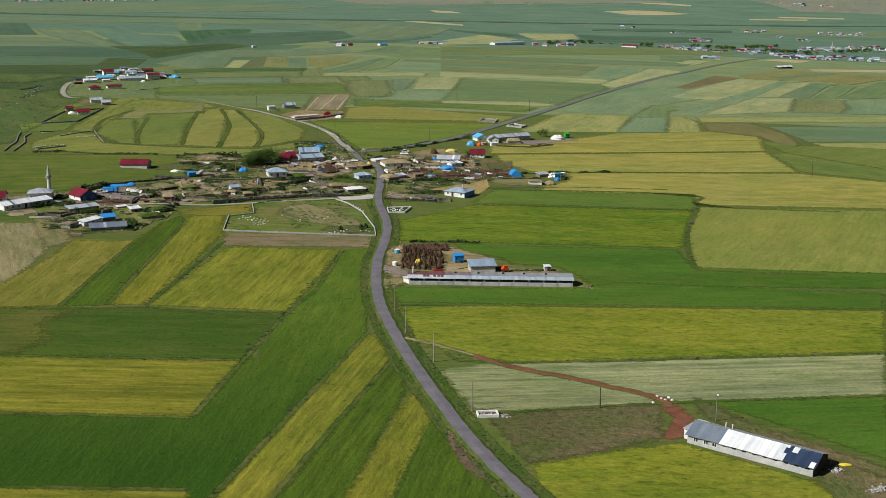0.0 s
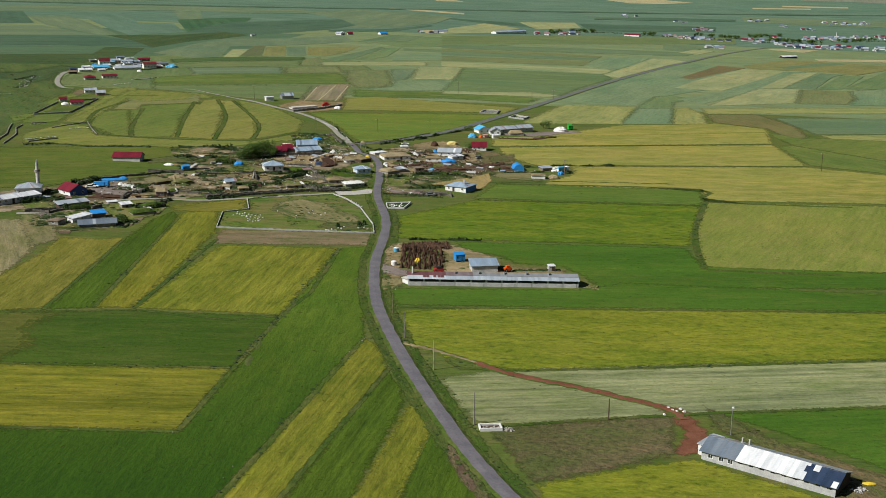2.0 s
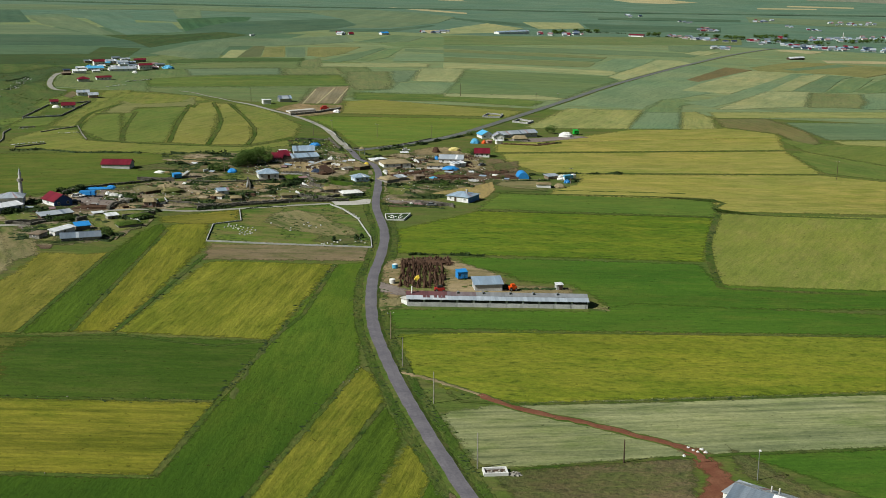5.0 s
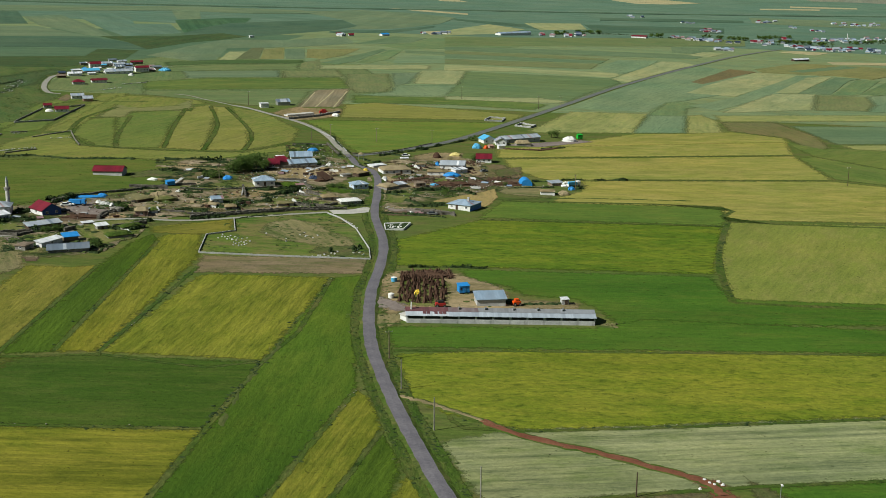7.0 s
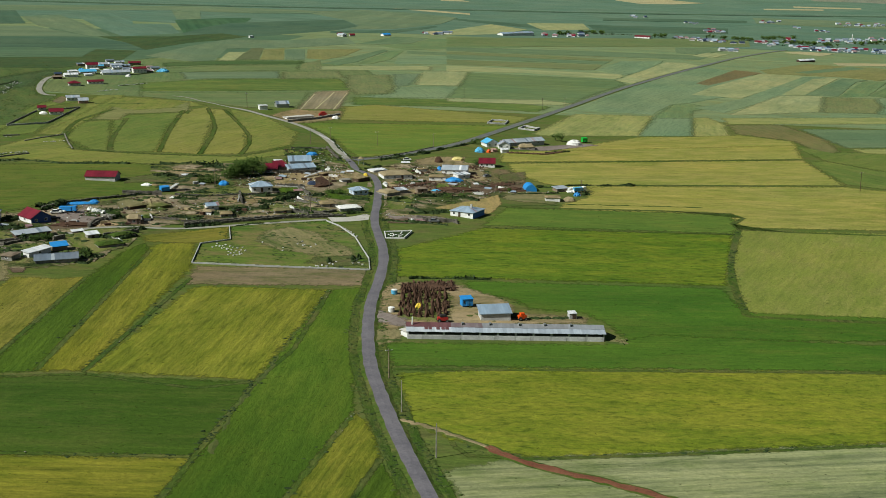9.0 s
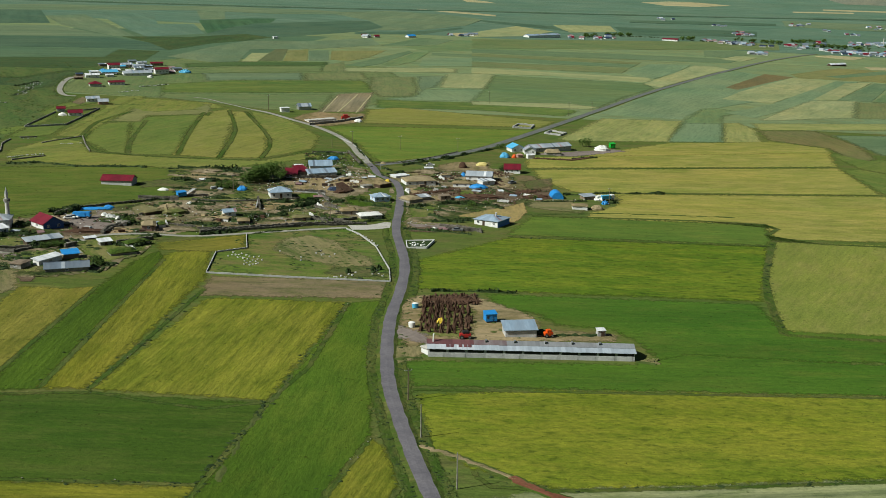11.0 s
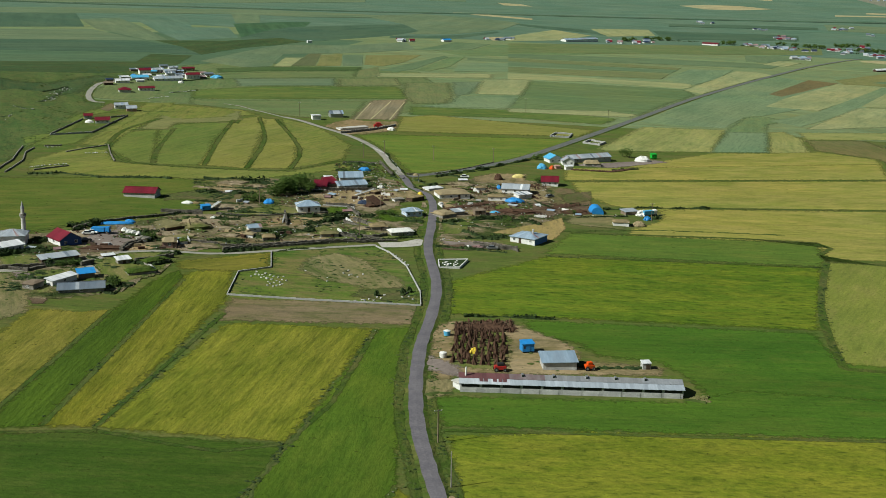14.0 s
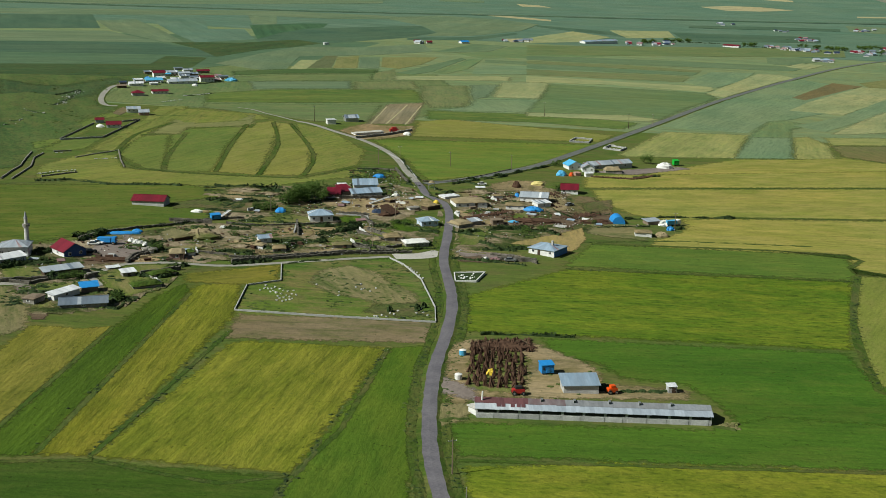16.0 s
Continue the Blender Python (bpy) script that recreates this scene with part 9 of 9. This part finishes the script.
# ---- hedges, walls and rank growth in the village ----
for material, high, wide, pts in (
        ("wall_stone", 0.9, 0.8, [(-140.2, 499.8), (-135.1, 510.9), (-126.8, 519.6), (-116.7, 527.2), (-109.7, 536.0), (-100.9, 543.5), (-93.7, 546.6)]),
        ("wall_stone", 0.9, 0.9, [(-133.7, 442.0), (-131.5, 447.1), (-128.7, 451.0)]),
        ("wall_stone", 1.0, 1.0, [(-114.5, 471.3), (-113.9, 481.3), (-111.7, 485.0)]),
        ("wall_stone", 0.8, 0.7, [(-114.8, 575.8), (-108.0, 577.9), (-102.9, 575.9), (-96.2, 579.1)]),
        ("wall_stone", 0.8, 0.7, [(-98.1, 536.3), (-85.2, 535.0), (-67.6, 542.8), (-57.4, 548.7)]),
        ("wall_stone", 1.0, 0.8, [(-85.4, 486.2), (-79.0, 487.0), (-72.1, 490.3), (-58.1, 497.1), (-49.1, 503.4)]),
        ("wall_stone", 0.9, 0.7, [(-110.6, 504.2), (-102.3, 511.7)]),
        ("block", 0.5, 0.5, [(-56.1, 718.7), (-49.1, 702.8), (-42.9, 680.8), (-36.6, 652.9)]),
        ("wall_stone", 0.6, 0.6, [(-33.1, 645.1), (-19.8, 648.0), (-7.4, 667.2), (7.4, 691.5)]),
        ("wall_stone", 0.7, 0.7, [(-66.1, 667.8), (-56.2, 671.2), (-47.3, 669.4)]),
        ("block", 0.45, 0.4, [(-73.6, 593.3), (-64.4, 594.9), (-46.3, 602.9)]),
        ("block", 0.4, 0.4, [(-61.1, 563.5), (-48.8, 562.7), (-45.8, 549.0)]),
        ("stone", 0.7, 0.6, [(-49.4, 536.2), (-44.9, 529.9), (-38.2, 525.3), (-33.0, 525.8)]),
        ("wall_stone", 0.8, 0.7, [(-54.7, 512.9), (-44.9, 513.8), (-32.6, 509.4)]),
        ("block", 0.9, 0.6, [(-72.9, 543.4), (-71.1, 527.4)]),
        ("wall_stone", 0.9, 0.7, [(0.1, 511.9), (7.4, 508.9), (15.7, 507.7)]),
        ):
    stone_wall(pts, high * 0.65, wide * 0.8, material, {"wall_stone": "dark dry-stone wall with weeds in its joints", "block": "low pale block wall beside a path", "stone": "tumbled pale stone wall"}[material])
for pts, s in (
        ([(-131.1, 449.8), (-128.6, 453.1), (-121.7, 453.4)], 1.2),
        ([(-69.7, 502.3), (-69.6, 512.5), (-65.4, 517.1), (-61.6, 513.7)], 1.0),
        ([(-103.8, 606.9), (-97.3, 605.0), (-90.6, 595.5)], 1.0),
        ([(-3.2, 546.9), (6.3, 556.4), (19.2, 553.0), (25.4, 548.9)], 1.0),
        ([(-3.8, 529.9), (2.4, 522.7), (12.4, 523.6)], 0.9),
        ([(-93.2, 562.8), (-86.9, 564.7)], 1.3),
        ([(-110.9, 486.7), (-106.7, 488.6)], 1.2),
        ):
    growth_line(pts, 1.6, s * 0.7, "bush", 9.0, "dark nettle and elder thicket in the village", name="thicket")
for pts in ([(-83.0, 480.0), (-68.3, 489.8), (-58.0, 496.3), (-34.3, 506.5)], [(-114.7, 472.1), (-115.2, 479.5), (-111.3, 488.3)], [(-45.9, 539.1), (-38.9, 531.6), (-31.6, 524.4)], [(-54.4, 510.5), (-44.8, 513.0)], [(2.6, 505.3), (13.2, 505.6)], [(-64.4, 595.0), (-43.8, 601.3)], [(-60.0, 563.8), (-48.5, 563.9)],
            [(-96.3, 467.9), (-101.8, 462.3), (-106.0, 458.6)], [(-73.2, 544.4), (-69.4, 526.1)], [(-118.8, 534.5), (-103.7, 534.8)], [(-50.8, 561.1), (-44.8, 547.3)], [(-48.3, 674.1), (-41.9, 648.2), (-39.4, 640.2)], [(-142.9, 441.8), (-137.2, 444.4), (-129.9, 447.5)], [(-120.7, 450.4), (-118.5, 454.2)]):
    stone_wall(pts, 1.0, 0.7, "wall_stone", "rough dry-stone wall in the village")
for pts, w, s, m in (([(-138.8, 495.9), (-136.5, 503.4), (-134.2, 511.2)], 1.5, 1.3, "bush"), ([(-124.9, 520.2), (-116.7, 527.2), (-104.5, 536.5)], 1.2, 0.9, "bush"), ([(-95.0, 541.2), (-67.5, 542.0), (-38.4, 548.1)], 1.6, 1.0, "bush"), ([(-113.9, 573.9), (-99.1, 579.5), (-81.2, 582.6)], 1.6, 1.1, "bush")) + (
                     ([(-113.2, 600.1), (-89.5, 602.3)], 3.5, 1.3, "bush"), ([(-62.7, 525.1), (-55.8, 534.5), (-48.8, 545.2)], 1.3, 1.0, "bush"), ([(-72.1, 510.1), (-61.3, 516.5), (-57.7, 526.5)], 2.5, 1.2, "bush"), ([(-154.7, 469.4), (-147.0, 477.5), (-142.2, 484.3)], 2.0, 1.2, "bush")) + (
                     ([(-147.0, 459.7), (-135.5, 466.9)], 2.2, 1.2, "bush"), ([(-130.5, 446.7), (-122.2, 454.7)], 2.0, 1.3, "bush"), ([(-106.3, 433.0), (-100.9, 427.3)], 2.5, 1.3, "bush"), ([(-115.5, 497.0), (-111.0, 501.6)], 2.5, 1.6, "bush"), ([(-105.2, 456.1), (-96.1, 473.8)], 2.0, 1.0, "bush")) + (
                     ([(-82.3, 477.2), (-71.3, 486.0)], 1.6, 1.0, "bush"), ([(-54.3, 509.7), (-36.9, 512.5)], 1.4, 0.8, "bush"), ([(-12.8, 503.8), (12.1, 500.6)], 1.8, 0.9, "bush"), ([(-11.5, 569.1), (7.4, 587.9)], 1.4, 0.9, "dung"), ([(47.1, 683.9), (66.2, 683.9), (78.8, 697.6)], 1.2, 0.8, "dung")) + (
                     ([(28.9, 580.7), (43.4, 593.8)], 2.0, 1.0, "dung"), ([(54.5, 588.0), (71.3, 595.0), (100.1, 601.0)], 1.0, 0.8, "bush"), ([(-19.9, 649.5), (-7.2, 662.7), (6.0, 678.0), (29.0, 712.8)], 1.4, 0.9, "bush"), ([(-32.3, 550.8), (-21.0, 542.1), (-19.9, 559.4)], 2.2, 0.9, "weed")) + (
                     ([(-86.0, 583.5), (-72.0, 583.0)], 2.0, 1.2, "bush"), ([(-25.3, 618.5), (-18.8, 627.3)], 1.2, 0.7, "weed"), ([(-25.8, 517.1), (-21.7, 527.0)], 1.3, 1.0, "bush"), ([(33.4, 539.8), (70.0, 551.4), (121.5, 555.6)], 1.0, 0.7, "weed"), ([(-4.3, 548.6), (17.0, 550.5)], 4.0, 1.0, "weed")) + (
                     ([(-10.5, 356.1), (-2.0, 358.7)], 2.5, 0.8, "weed"), ([(52.2, 363.0), (57.0, 363.1)], 2.2, 0.9, "weed"), ([(-106.3, 511.6), (-94.9, 505.8)], 3.0, 1.2, "weed"), ([(18.6, 629.6), (24.9, 631.5)], 2, 1.0, "dung")):
    growth_line(pts, w * 0.9, s * 0.62, m, 13.0, "dark rank hedge growth in the village", name="hedge")
for k, (poly, n, s, m, c) in enumerate((([(-159.5, 480.6), (-110.9, 528.8), (-66.1, 546.4), (-38.5, 549.0), (-33.0, 513.5), (-83.0, 488.4), (-101.2, 472.5), (-113.0, 469.6), (-148.1, 453.8)], 420, 0.45, "weed", 0.15), ([(-159.5, 480.6), (-110.9, 528.8), (-66.1, 546.4), (-38.5, 549.0), (-33.0, 513.5), (-83.0, 488.4), (-101.2, 472.5), (-113.0, 469.6), (-148.1, 453.8)], 260, 0.45, "bush", 0.22)) + (
        ([(-13.0, 619.7), (31.5, 640.4), (37.3, 570.2), (27.8, 555.4), (-7.6, 520.1), (-10.6, 556.8)], 300, 0.42, "weed", 0.15), ([(-13.0, 619.7), (31.5, 640.4), (37.3, 570.2), (27.8, 555.4), (-7.6, 520.1), (-10.6, 556.8)], 170, 0.4, "bush", 0.2), ([(-8.6, 621.1), (31.5, 640.4), (42.2, 576.9), (28.1, 562.5), (-6.9, 563.0), (-10.0, 589.7)], 260, 0.5, "dung", 0.1)) + (
        ([(-124.0, 604.6), (-77.8, 619.4), (-47.6, 666.3), (-44.0, 603.7), (-78.9, 545.8), (-105.0, 538.4)], 320, 0.45, "weed", 0.15), ([(-124.0, 604.6), (-77.8, 619.4), (-47.6, 666.3), (-44.0, 603.7), (-78.9, 545.8), (-105.0, 538.4)], 240, 0.5, "bush", 0.2), ([(-70.2, 428.4), (-13.7, 428.7), (-21.2, 474.1), (-33.5, 498.6), (-67.1, 483.9), (-72.4, 454.6)], 160, 0.28, "weed", 0.15)) + (
        ([(-148.1, 453.8), (-113.0, 469.6), (-96.1, 473.8), (-97.0, 440.0), (-103.3, 423.9), (-129.4, 410.0)], 200, 0.4, "weed", 0.15), ([(-148.1, 453.8), (-113.0, 469.6), (-96.1, 473.8), (-97.0, 440.0), (-103.3, 423.9), (-129.4, 410.0)], 130, 0.45, "bush", 0.22), ([(-9.5, 420.2), (15.8, 420.4), (47.7, 386.7), (46.9, 380.8), (-7.5, 368.1)], 40, 0.3, "weed", 0.1)) + (
        ([(-366.5, 1038.4), (-310.8, 1068.4), (-234.8, 772.8), (-206.9, 603.9)], 220, 0.4, "weed", 0.1),)):
    scatter("rank_growth" if m != "stone" else "scattered_stone", "patches of rank growth between the yards" if m != "stone" else "loose stones on the slope", poly, n, s, m, k + 1, cluster=c)
for pts in ([(-135.5, 815.2), (-115.8, 728.7), (-107.3, 638.3)], [(-124.9, 812.9), (-93.0, 705.5), (-87.8, 643.7)], [(-127.4, 640.1), (-139.5, 725.9), (-144.1, 799.9)], [(-181.1, 667.9), (-166.9, 640.2), (-150.0, 633.8), (-125.9, 633.2), (-106.6, 634.8)], [(-149.8, 633.8), (-159.2, 674.5), (-171.3, 753.6)], [(-183.9, 675.5), (-192.3, 730.9), (-181.7, 742.1)], [(-175.0, 765.9), (-146.4, 793.1)]):
    balk_band(pts, 2.6, "balk_turf", 67.5)
for pts in ([(-109.1, 503.8), (-103.0, 510.7)], [(-86.4, 482.9), (-68.7, 492.0), (-43.6, 503.3), (-18.4, 517.3)], [(-95.7, 535.0), (-83.0, 534.7)], [(-75.2, 496.0), (-67.5, 498.0), (-66.7, 513.3)], [(-48.7, 544.2), (-36.1, 545.7)], [(25.0, 597.7), (31.2, 581.3)], [(2.0, 558.3), (19.4, 561.1)], [(-10.8, 611.4), (1.3, 617.6)], [(39.3, 566.6), (62.1, 575.0)], [(-150.8, 460.2), (-141.0, 467.0)], [(-146.5, 476.1), (-139.3, 481.9)], [(-114.7, 475.0), (-113.9, 484.4), (-106.5, 491.1)], [(-112.0, 557.4), (-91.9, 556.7)]):
    growth_line(pts, 0.8, 0.5, "bush", 10.0, "dark nettles along a yard wall", name="hedge")
for pts in ([(-83.3, 481.4), (-68.5, 491.3), (-34.4, 508.1)], [(-115.1, 473.4), (-111.6, 489.0)], [(-46.1, 540.0), (-31.7, 525.3)], [(-54.5, 511.3), (-44.9, 513.8)], [(2.6, 506.1), (13.2, 506.4)], [(-64.6, 596.1), (-43.9, 602.5)], [(-60.1, 564.9), (-48.6, 565.0)], [(-119.0, 535.4), (-103.9, 535.7)], [(-50.9, 562.1), (-44.9, 548.3)], [(-143.2, 442.4), (-130.1, 448.1)], [(-95.2, 542.2), (-67.6, 542.9), (-38.5, 549.0)], [(-125.2, 521.1), (-104.8, 537.5)], [(-7.0, 568.3), (6.3, 569.9)], [(24.0, 568.6), (62.3, 576.1)], [(-13.3, 515.2), (-1.4, 513.2)], [(-43.8, 601.3), (-30.6, 600.3)], [(-1.3, 627.4), (13.6, 632.0)], [(-79.9, 504.7), (-68.1, 499.4)], [(-105.1, 447.5), (-96.3, 446.4)]):
    growth_line(pts, 1.6, 0.3, "block", 0.9, "pale stones fallen from a yard wall", name="fallen_stone")
    growth_line(pts, 2.6, 0.3, "dry_grass", 3.0, "tufts of dry grass along a yard wall", name="dry_tuft")
rng = random.Random(55)
for a, b, n in (([(-63.4, 579.7)], [(-30.3, 581.4)], 12), ([(-10.9, 613.9)], [(26.3, 571.3)], 16), ([(-92.1, 510.9)], [(-58.4, 498.7)], 7), ([(-146.5, 476.1)], [(-97.6, 479.3)], 8)):
    p, q = Vector(a[0]), Vector(b[0])
    for k in range(n):
        m = rng.choice(("wood", "dark_wood", "block", "straw", "dung"))
        words = {"wood": "weathered timber", "dark_wood": "dark timber", "block": "grey building block", "straw": "old straw", "dung": "dried dung fuel"}[m]
        u, v = rng.random(), rng.random()
        st = thing("stack", "small stack of %s in a yard" % words, "stack", at(p.x + (q.x - p.x) * u, p.y + (q.y - p.y) * v, rng.uniform(-40, 40)), "yard stacks")
        zz = -0.2
        for c in range(3):
            w, d, h = rng.uniform(0.7, 1.3), rng.uniform(0.4, 0.8), rng.uniform(0.3, 0.5)
            part("course", boxed(-w, -d, zz, w, d, zz + h), m, st)
            zz += h - 0.004
FORK = [(-68.8, 663.8), (-48.6, 677.3), (-36.4, 644.1), (-31.6, 614.0), (-44.0, 603.7), (-61.0, 604.8)]
for n, s, m, c in ((400, 0.4, "weed", 0.0), (300, 0.42, "bush", 0.05), (50, 0.35, "block", -1.0), (90, 0.45, "dung", 0.0)):
    scatter("rank_growth" if m in LEAFY else "rubble", "rank growth beside the road fork" if m in LEAFY else "loose rubble beside the road fork", FORK, n, s, m, n, "weeds" if m in LEAFY else "stones", c)
for pts, w in (([(-48.4, 705.0), (-40.9, 670.1), (-34.4, 647.7)], 0.8), ([(-27.7, 632.7), (-22.3, 623.5), (-18.3, 616.8)], 2.2), ([(-19.5, 642.4), (-7.1, 658.2), (6.0, 673.3)], 1.4), ([(-27.7, 611.3), (-23.9, 607.4)], 1.0), ([(-27.3, 542.3), (-19.7, 542.4)], 2.0), ([(-14.7, 543.8), (-2.0, 539.6), (6.3, 538.1)], 3.0), ([(-66.3, 644.6), (-47.7, 640.4)], 2.4), ([(-64.0, 668.7), (-50.2, 665.4)], 1.6), ([(-119.5, 606.0), (-91.0, 609.8)], 2.5), ([(-115.3, 589.2), (-91.7, 589.0)], 2.0)):
    growth_line(pts, w, 0.55, "bush", 9.0, "dark rank growth beside the road fork", name="hedge")
for px, py, rx, ry, h in ((-105.9, 599.8, 9, 3.5, 1.6), (-95.1, 594.2, 7, 3, 1.4), (-8.8, 625.0, 8, 4, 1.8), (-42.3, 525.1, 5, 3, 1.2), (-60.2, 509.8, 5, 2.5, 1.0), (-86.3, 503.0, 5, 3, 1.0)):
    mound("earth_bank", "grassed earth bank of a fallen house", px, py, rx, ry, h, "village", 5, "earth bank", "earth banks", 0.25)
for px, py, rx, ry, h in ((-100.6, 511.3, 6.5, 4, 2.2), (-99.9, 495.3, 5, 3, 1.2)):
    mound("straw_mound", "broad weathered straw stack in a yard", px, py, rx, ry, h, "dry_grass", 10, "hay heap", "straw mounds", 0.2)

growth_line([(-32.2, 341.6), (-35.4, 317.2), (-37.4, 299.9), (-38.6, 281.4)], 3.0, 0.10, "balk", 5.0, "broad rough balk between two fields")
scatter("weed_patch", "drift of tall green weeds in a flowering crop", [(-37.6, 393.3), (-40.3, 368.9), (-45.2, 349.7), (-50, 334.7), (-55.7, 338.6), (-51.3, 359.2), (-47, 382.5)], 420, 0.17, "weed", 61, cluster=-0.3, squash=0.3)
scatter("rank_growth", "tussocks in the graveyard", [(-70.2, 428.4), (-13.7, 428.7), (-21.2, 474.1), (-33.5, 498.6), (-67.1, 483.9), (-72.4, 454.6)], 260, 0.34, "weed", 64, cluster=0.16, squash=0.45)
scatter("rank_growth", "dark nettles in the graveyard", [(-70.2, 428.4), (-13.7, 428.7), (-21.2, 474.1), (-33.5, 498.6), (-67.1, 483.9), (-72.4, 454.6)], 46, 0.36, "bush", 65, cluster=0.22)

# ---- verges and field edges ----
def beside(pts, off):
    line = curve_points(pts, 2)
    out = []
    for i, p in enumerate(line):
        d = (line[min(i + 1, len(line) - 1)] - line[max(i - 1, 0)]).normalized()
        out.append((p.x + d.y * off, p.y - d.x * off))
    return out


def tuft_line(pts, wide, per_metre, size, material, label, seed):
    """Single tufts and clumps of weeds strewn along an edge, thick in places and missing in others."""
    rng = random.Random(seed)
    spots = []
    for a, b in zip(pts, pts[1:]):
        a, b = Vector(a), Vector(b)
        for _ in range(int((b - a).length * per_metre)):
            p = a.lerp(b, rng.random())
            if noise.noise((p.x * 0.13, p.y * 0.13, seed)) < -0.12:
                continue
            p += Vector((rng.gauss(0, wide / 2), rng.gauss(0, wide / 2)))
            spots.append((p.x, p.y, 0, size * rng.uniform(0.4, 1.4)))
    return tagged(new("weed_tuft", hummocks(spots, material, 0.9)), label, "weeds", kind="stuff")


for k, off in enumerate((-3.6, 3.6)):
    tuft_line(beside(MAIN_ROAD, off)[16:], 1.3, 1.6, 0.17, "bush", "dark weed tufts along the road verge", 80 + k)
    tuft_line(beside(MAIN_ROAD, off * 1.15)[16:], 1.8, 1.6, 0.2, "weed", "green grass tufts along the road verge", 84 + k)
for k, (pts, n) in enumerate((([(-75.3, 325.0), (-67.1, 410.6)], 1.1), ([(-35.0, 323.2), (-24.5, 404.2)], 0.6), ([(-41.2, 279.4), (-35.0, 323.2)], 2.4), ([(-46.0, 240.1), (-41.2, 279.4)], 0.8), ([(-102.8, 277.0), (-41.6, 279.7)], 0.7), ([(-34.8, 200.2), (-11.1, 306.4)], 0.7), ([(-86.1, 324.8), (-86.6, 442.8)], 0.6), ([(10.1, 291.9), (25.9, 284.8), (132.6, 304.7)], 0.5), ([(25.7, 499.3), (121.9, 505.4)], 0.8), ([(36.9, 538.8), (130.8, 545.1)], 0.8), ([(126.2, 513.5), (108.0, 453.0), (99.1, 400.8)], 1.0))):
    tuft_line(pts, 1.6, n, 0.2, "bush", "dark weed tufts along a field edge", 90 + k)
tuft_line([(33.4, 382.3), (37, 383), (44.6, 384.2)], 0.5, 2.6, 0.4, "bush", "row of dark weeds behind the long barn", 120)
tuft_line([(29.3, 383.2), (29.9, 385.2)], 0.8, 6.0, 0.6, "bush", "dark bush beside a block shed", 121)
tuft_line([(53.4, 364.5), (58, 366)], 1.6, 5.0, 0.4, "dry_grass", "dry brown weeds at the end of the long barn", 122)
for off in (-3.7, 3.7):
    balk_band(beside(MAIN_ROAD, off)[16:], 2.6, "balk_turf", 127)
for pts in ([(-86.1, 324.8), (-86.6, 442.8)], [(-75.3, 325.0), (-67.1, 410.6)], [(-74.4, 324.0), (-35.0, 323.2), (-24.5, 404.2)], [(-116.5, 315.6), (-74.4, 324.0)], [(-102.8, 277.0), (-41.6, 279.7)], [(-46.0, 240.1), (-40.8, 279.4), (-35.0, 323.2)], [(-45.7, 239.8), (-89.2, 238.8)], [(-3.3, 335.8), (150.0, 349.6)], [(10.1, 291.9), (25.9, 284.8), (132.6, 304.7)]) + (
            [(20.8, 248.8), (64.1, 259.8), (119.0, 269.8)], [(-34.8, 200.2), (-11.1, 306.4)], [(-4.3, 282.0), (-24.0, 201.0)], [(-74.1, 202.2), (-40.0, 203.3)], [(-98.7, 321.4), (-97.6, 407.2)], [(25.7, 499.3), (121.9, 505.4)], [(36.9, 538.8), (130.8, 545.1), (126.7, 515.8), (190.9, 515.3)], [(91.7, 601.0), (206.9, 626.5)]) + (
            [(40.9, 650.9), (210.9, 705.5)], [(126.2, 513.5), (108.0, 453.0), (99.1, 400.8), (103.8, 393.3), (144.7, 393.0)], [(-135.5, 815.2), (-115.8, 728.7), (-107.3, 638.3)], [(-124.9, 812.9), (-93.0, 705.5), (-87.8, 643.7)], [(-127.4, 640.1), (-139.5, 725.9), (-147.5, 798.7)], [(-181.1, 667.9), (-160.7, 638.2), (-106.6, 634.8), (-87.8, 640.0), (-66.3, 677.0)], [(-186.1, 676.9), (-194.3, 737.9), (-187.8, 789.9)], [(-155.6, 487.0), (-132.9, 519.0)]):
    balk_band(pts, 1.5 if pts[0][1] < 420 else 2.4, "balk_turf", 128)
for pts in ([(-102.8, 277.0), (-41.6, 279.7)], [(-86.9, 239.0), (-45.3, 239.9)], [(-35.3, 323.2), (-24.5, 404.2)], [(-74.8, 325.7), (-66.7, 410.6)], [(-35.7, 205.6), (-11.1, 306.4)], [(40.7, 287.8), (103.2, 300.4)]):
    growth_line(pts, 1.3, 0.19, "stone", 0.10, "pale stones cleared to a field edge", name="field_stone")
for k, poly in enumerate(([(-159.5, 480.6), (-110.9, 528.8), (-38.5, 549.0), (-34.9, 513.0), (-101.6, 473.9), (-148.1, 453.8)], [(-11.1, 620.3), (31.5, 640.4), (37.3, 570.2), (27.8, 555.4), (-5.9, 529.4)], [(-49.4, 657.8), (-85.0, 603.8), (-76.9, 558.9), (-30.5, 583.7)])):
    scatter("litter_stone", "pale stones and litter in the yards", poly, 150, 0.30, "block", k + 31, "stones", -1.0)
    scatter("plank_litter", "broken boards and rags strewn in the yards", poly, 70, 0.42, "wood", k + 51, "litter", -0.2, 0.25)
    scatter("white_litter", "scraps of white sheeting in the yards", poly, 34, 0.36, "white_tarp", k + 71, "litter", -1.0, 0.45)
    scatter("dark_stone", "dark stones and dung lumps in the yards", poly, 230, 0.5, "dung", k + 41, "stones", -0.1, 0.5)
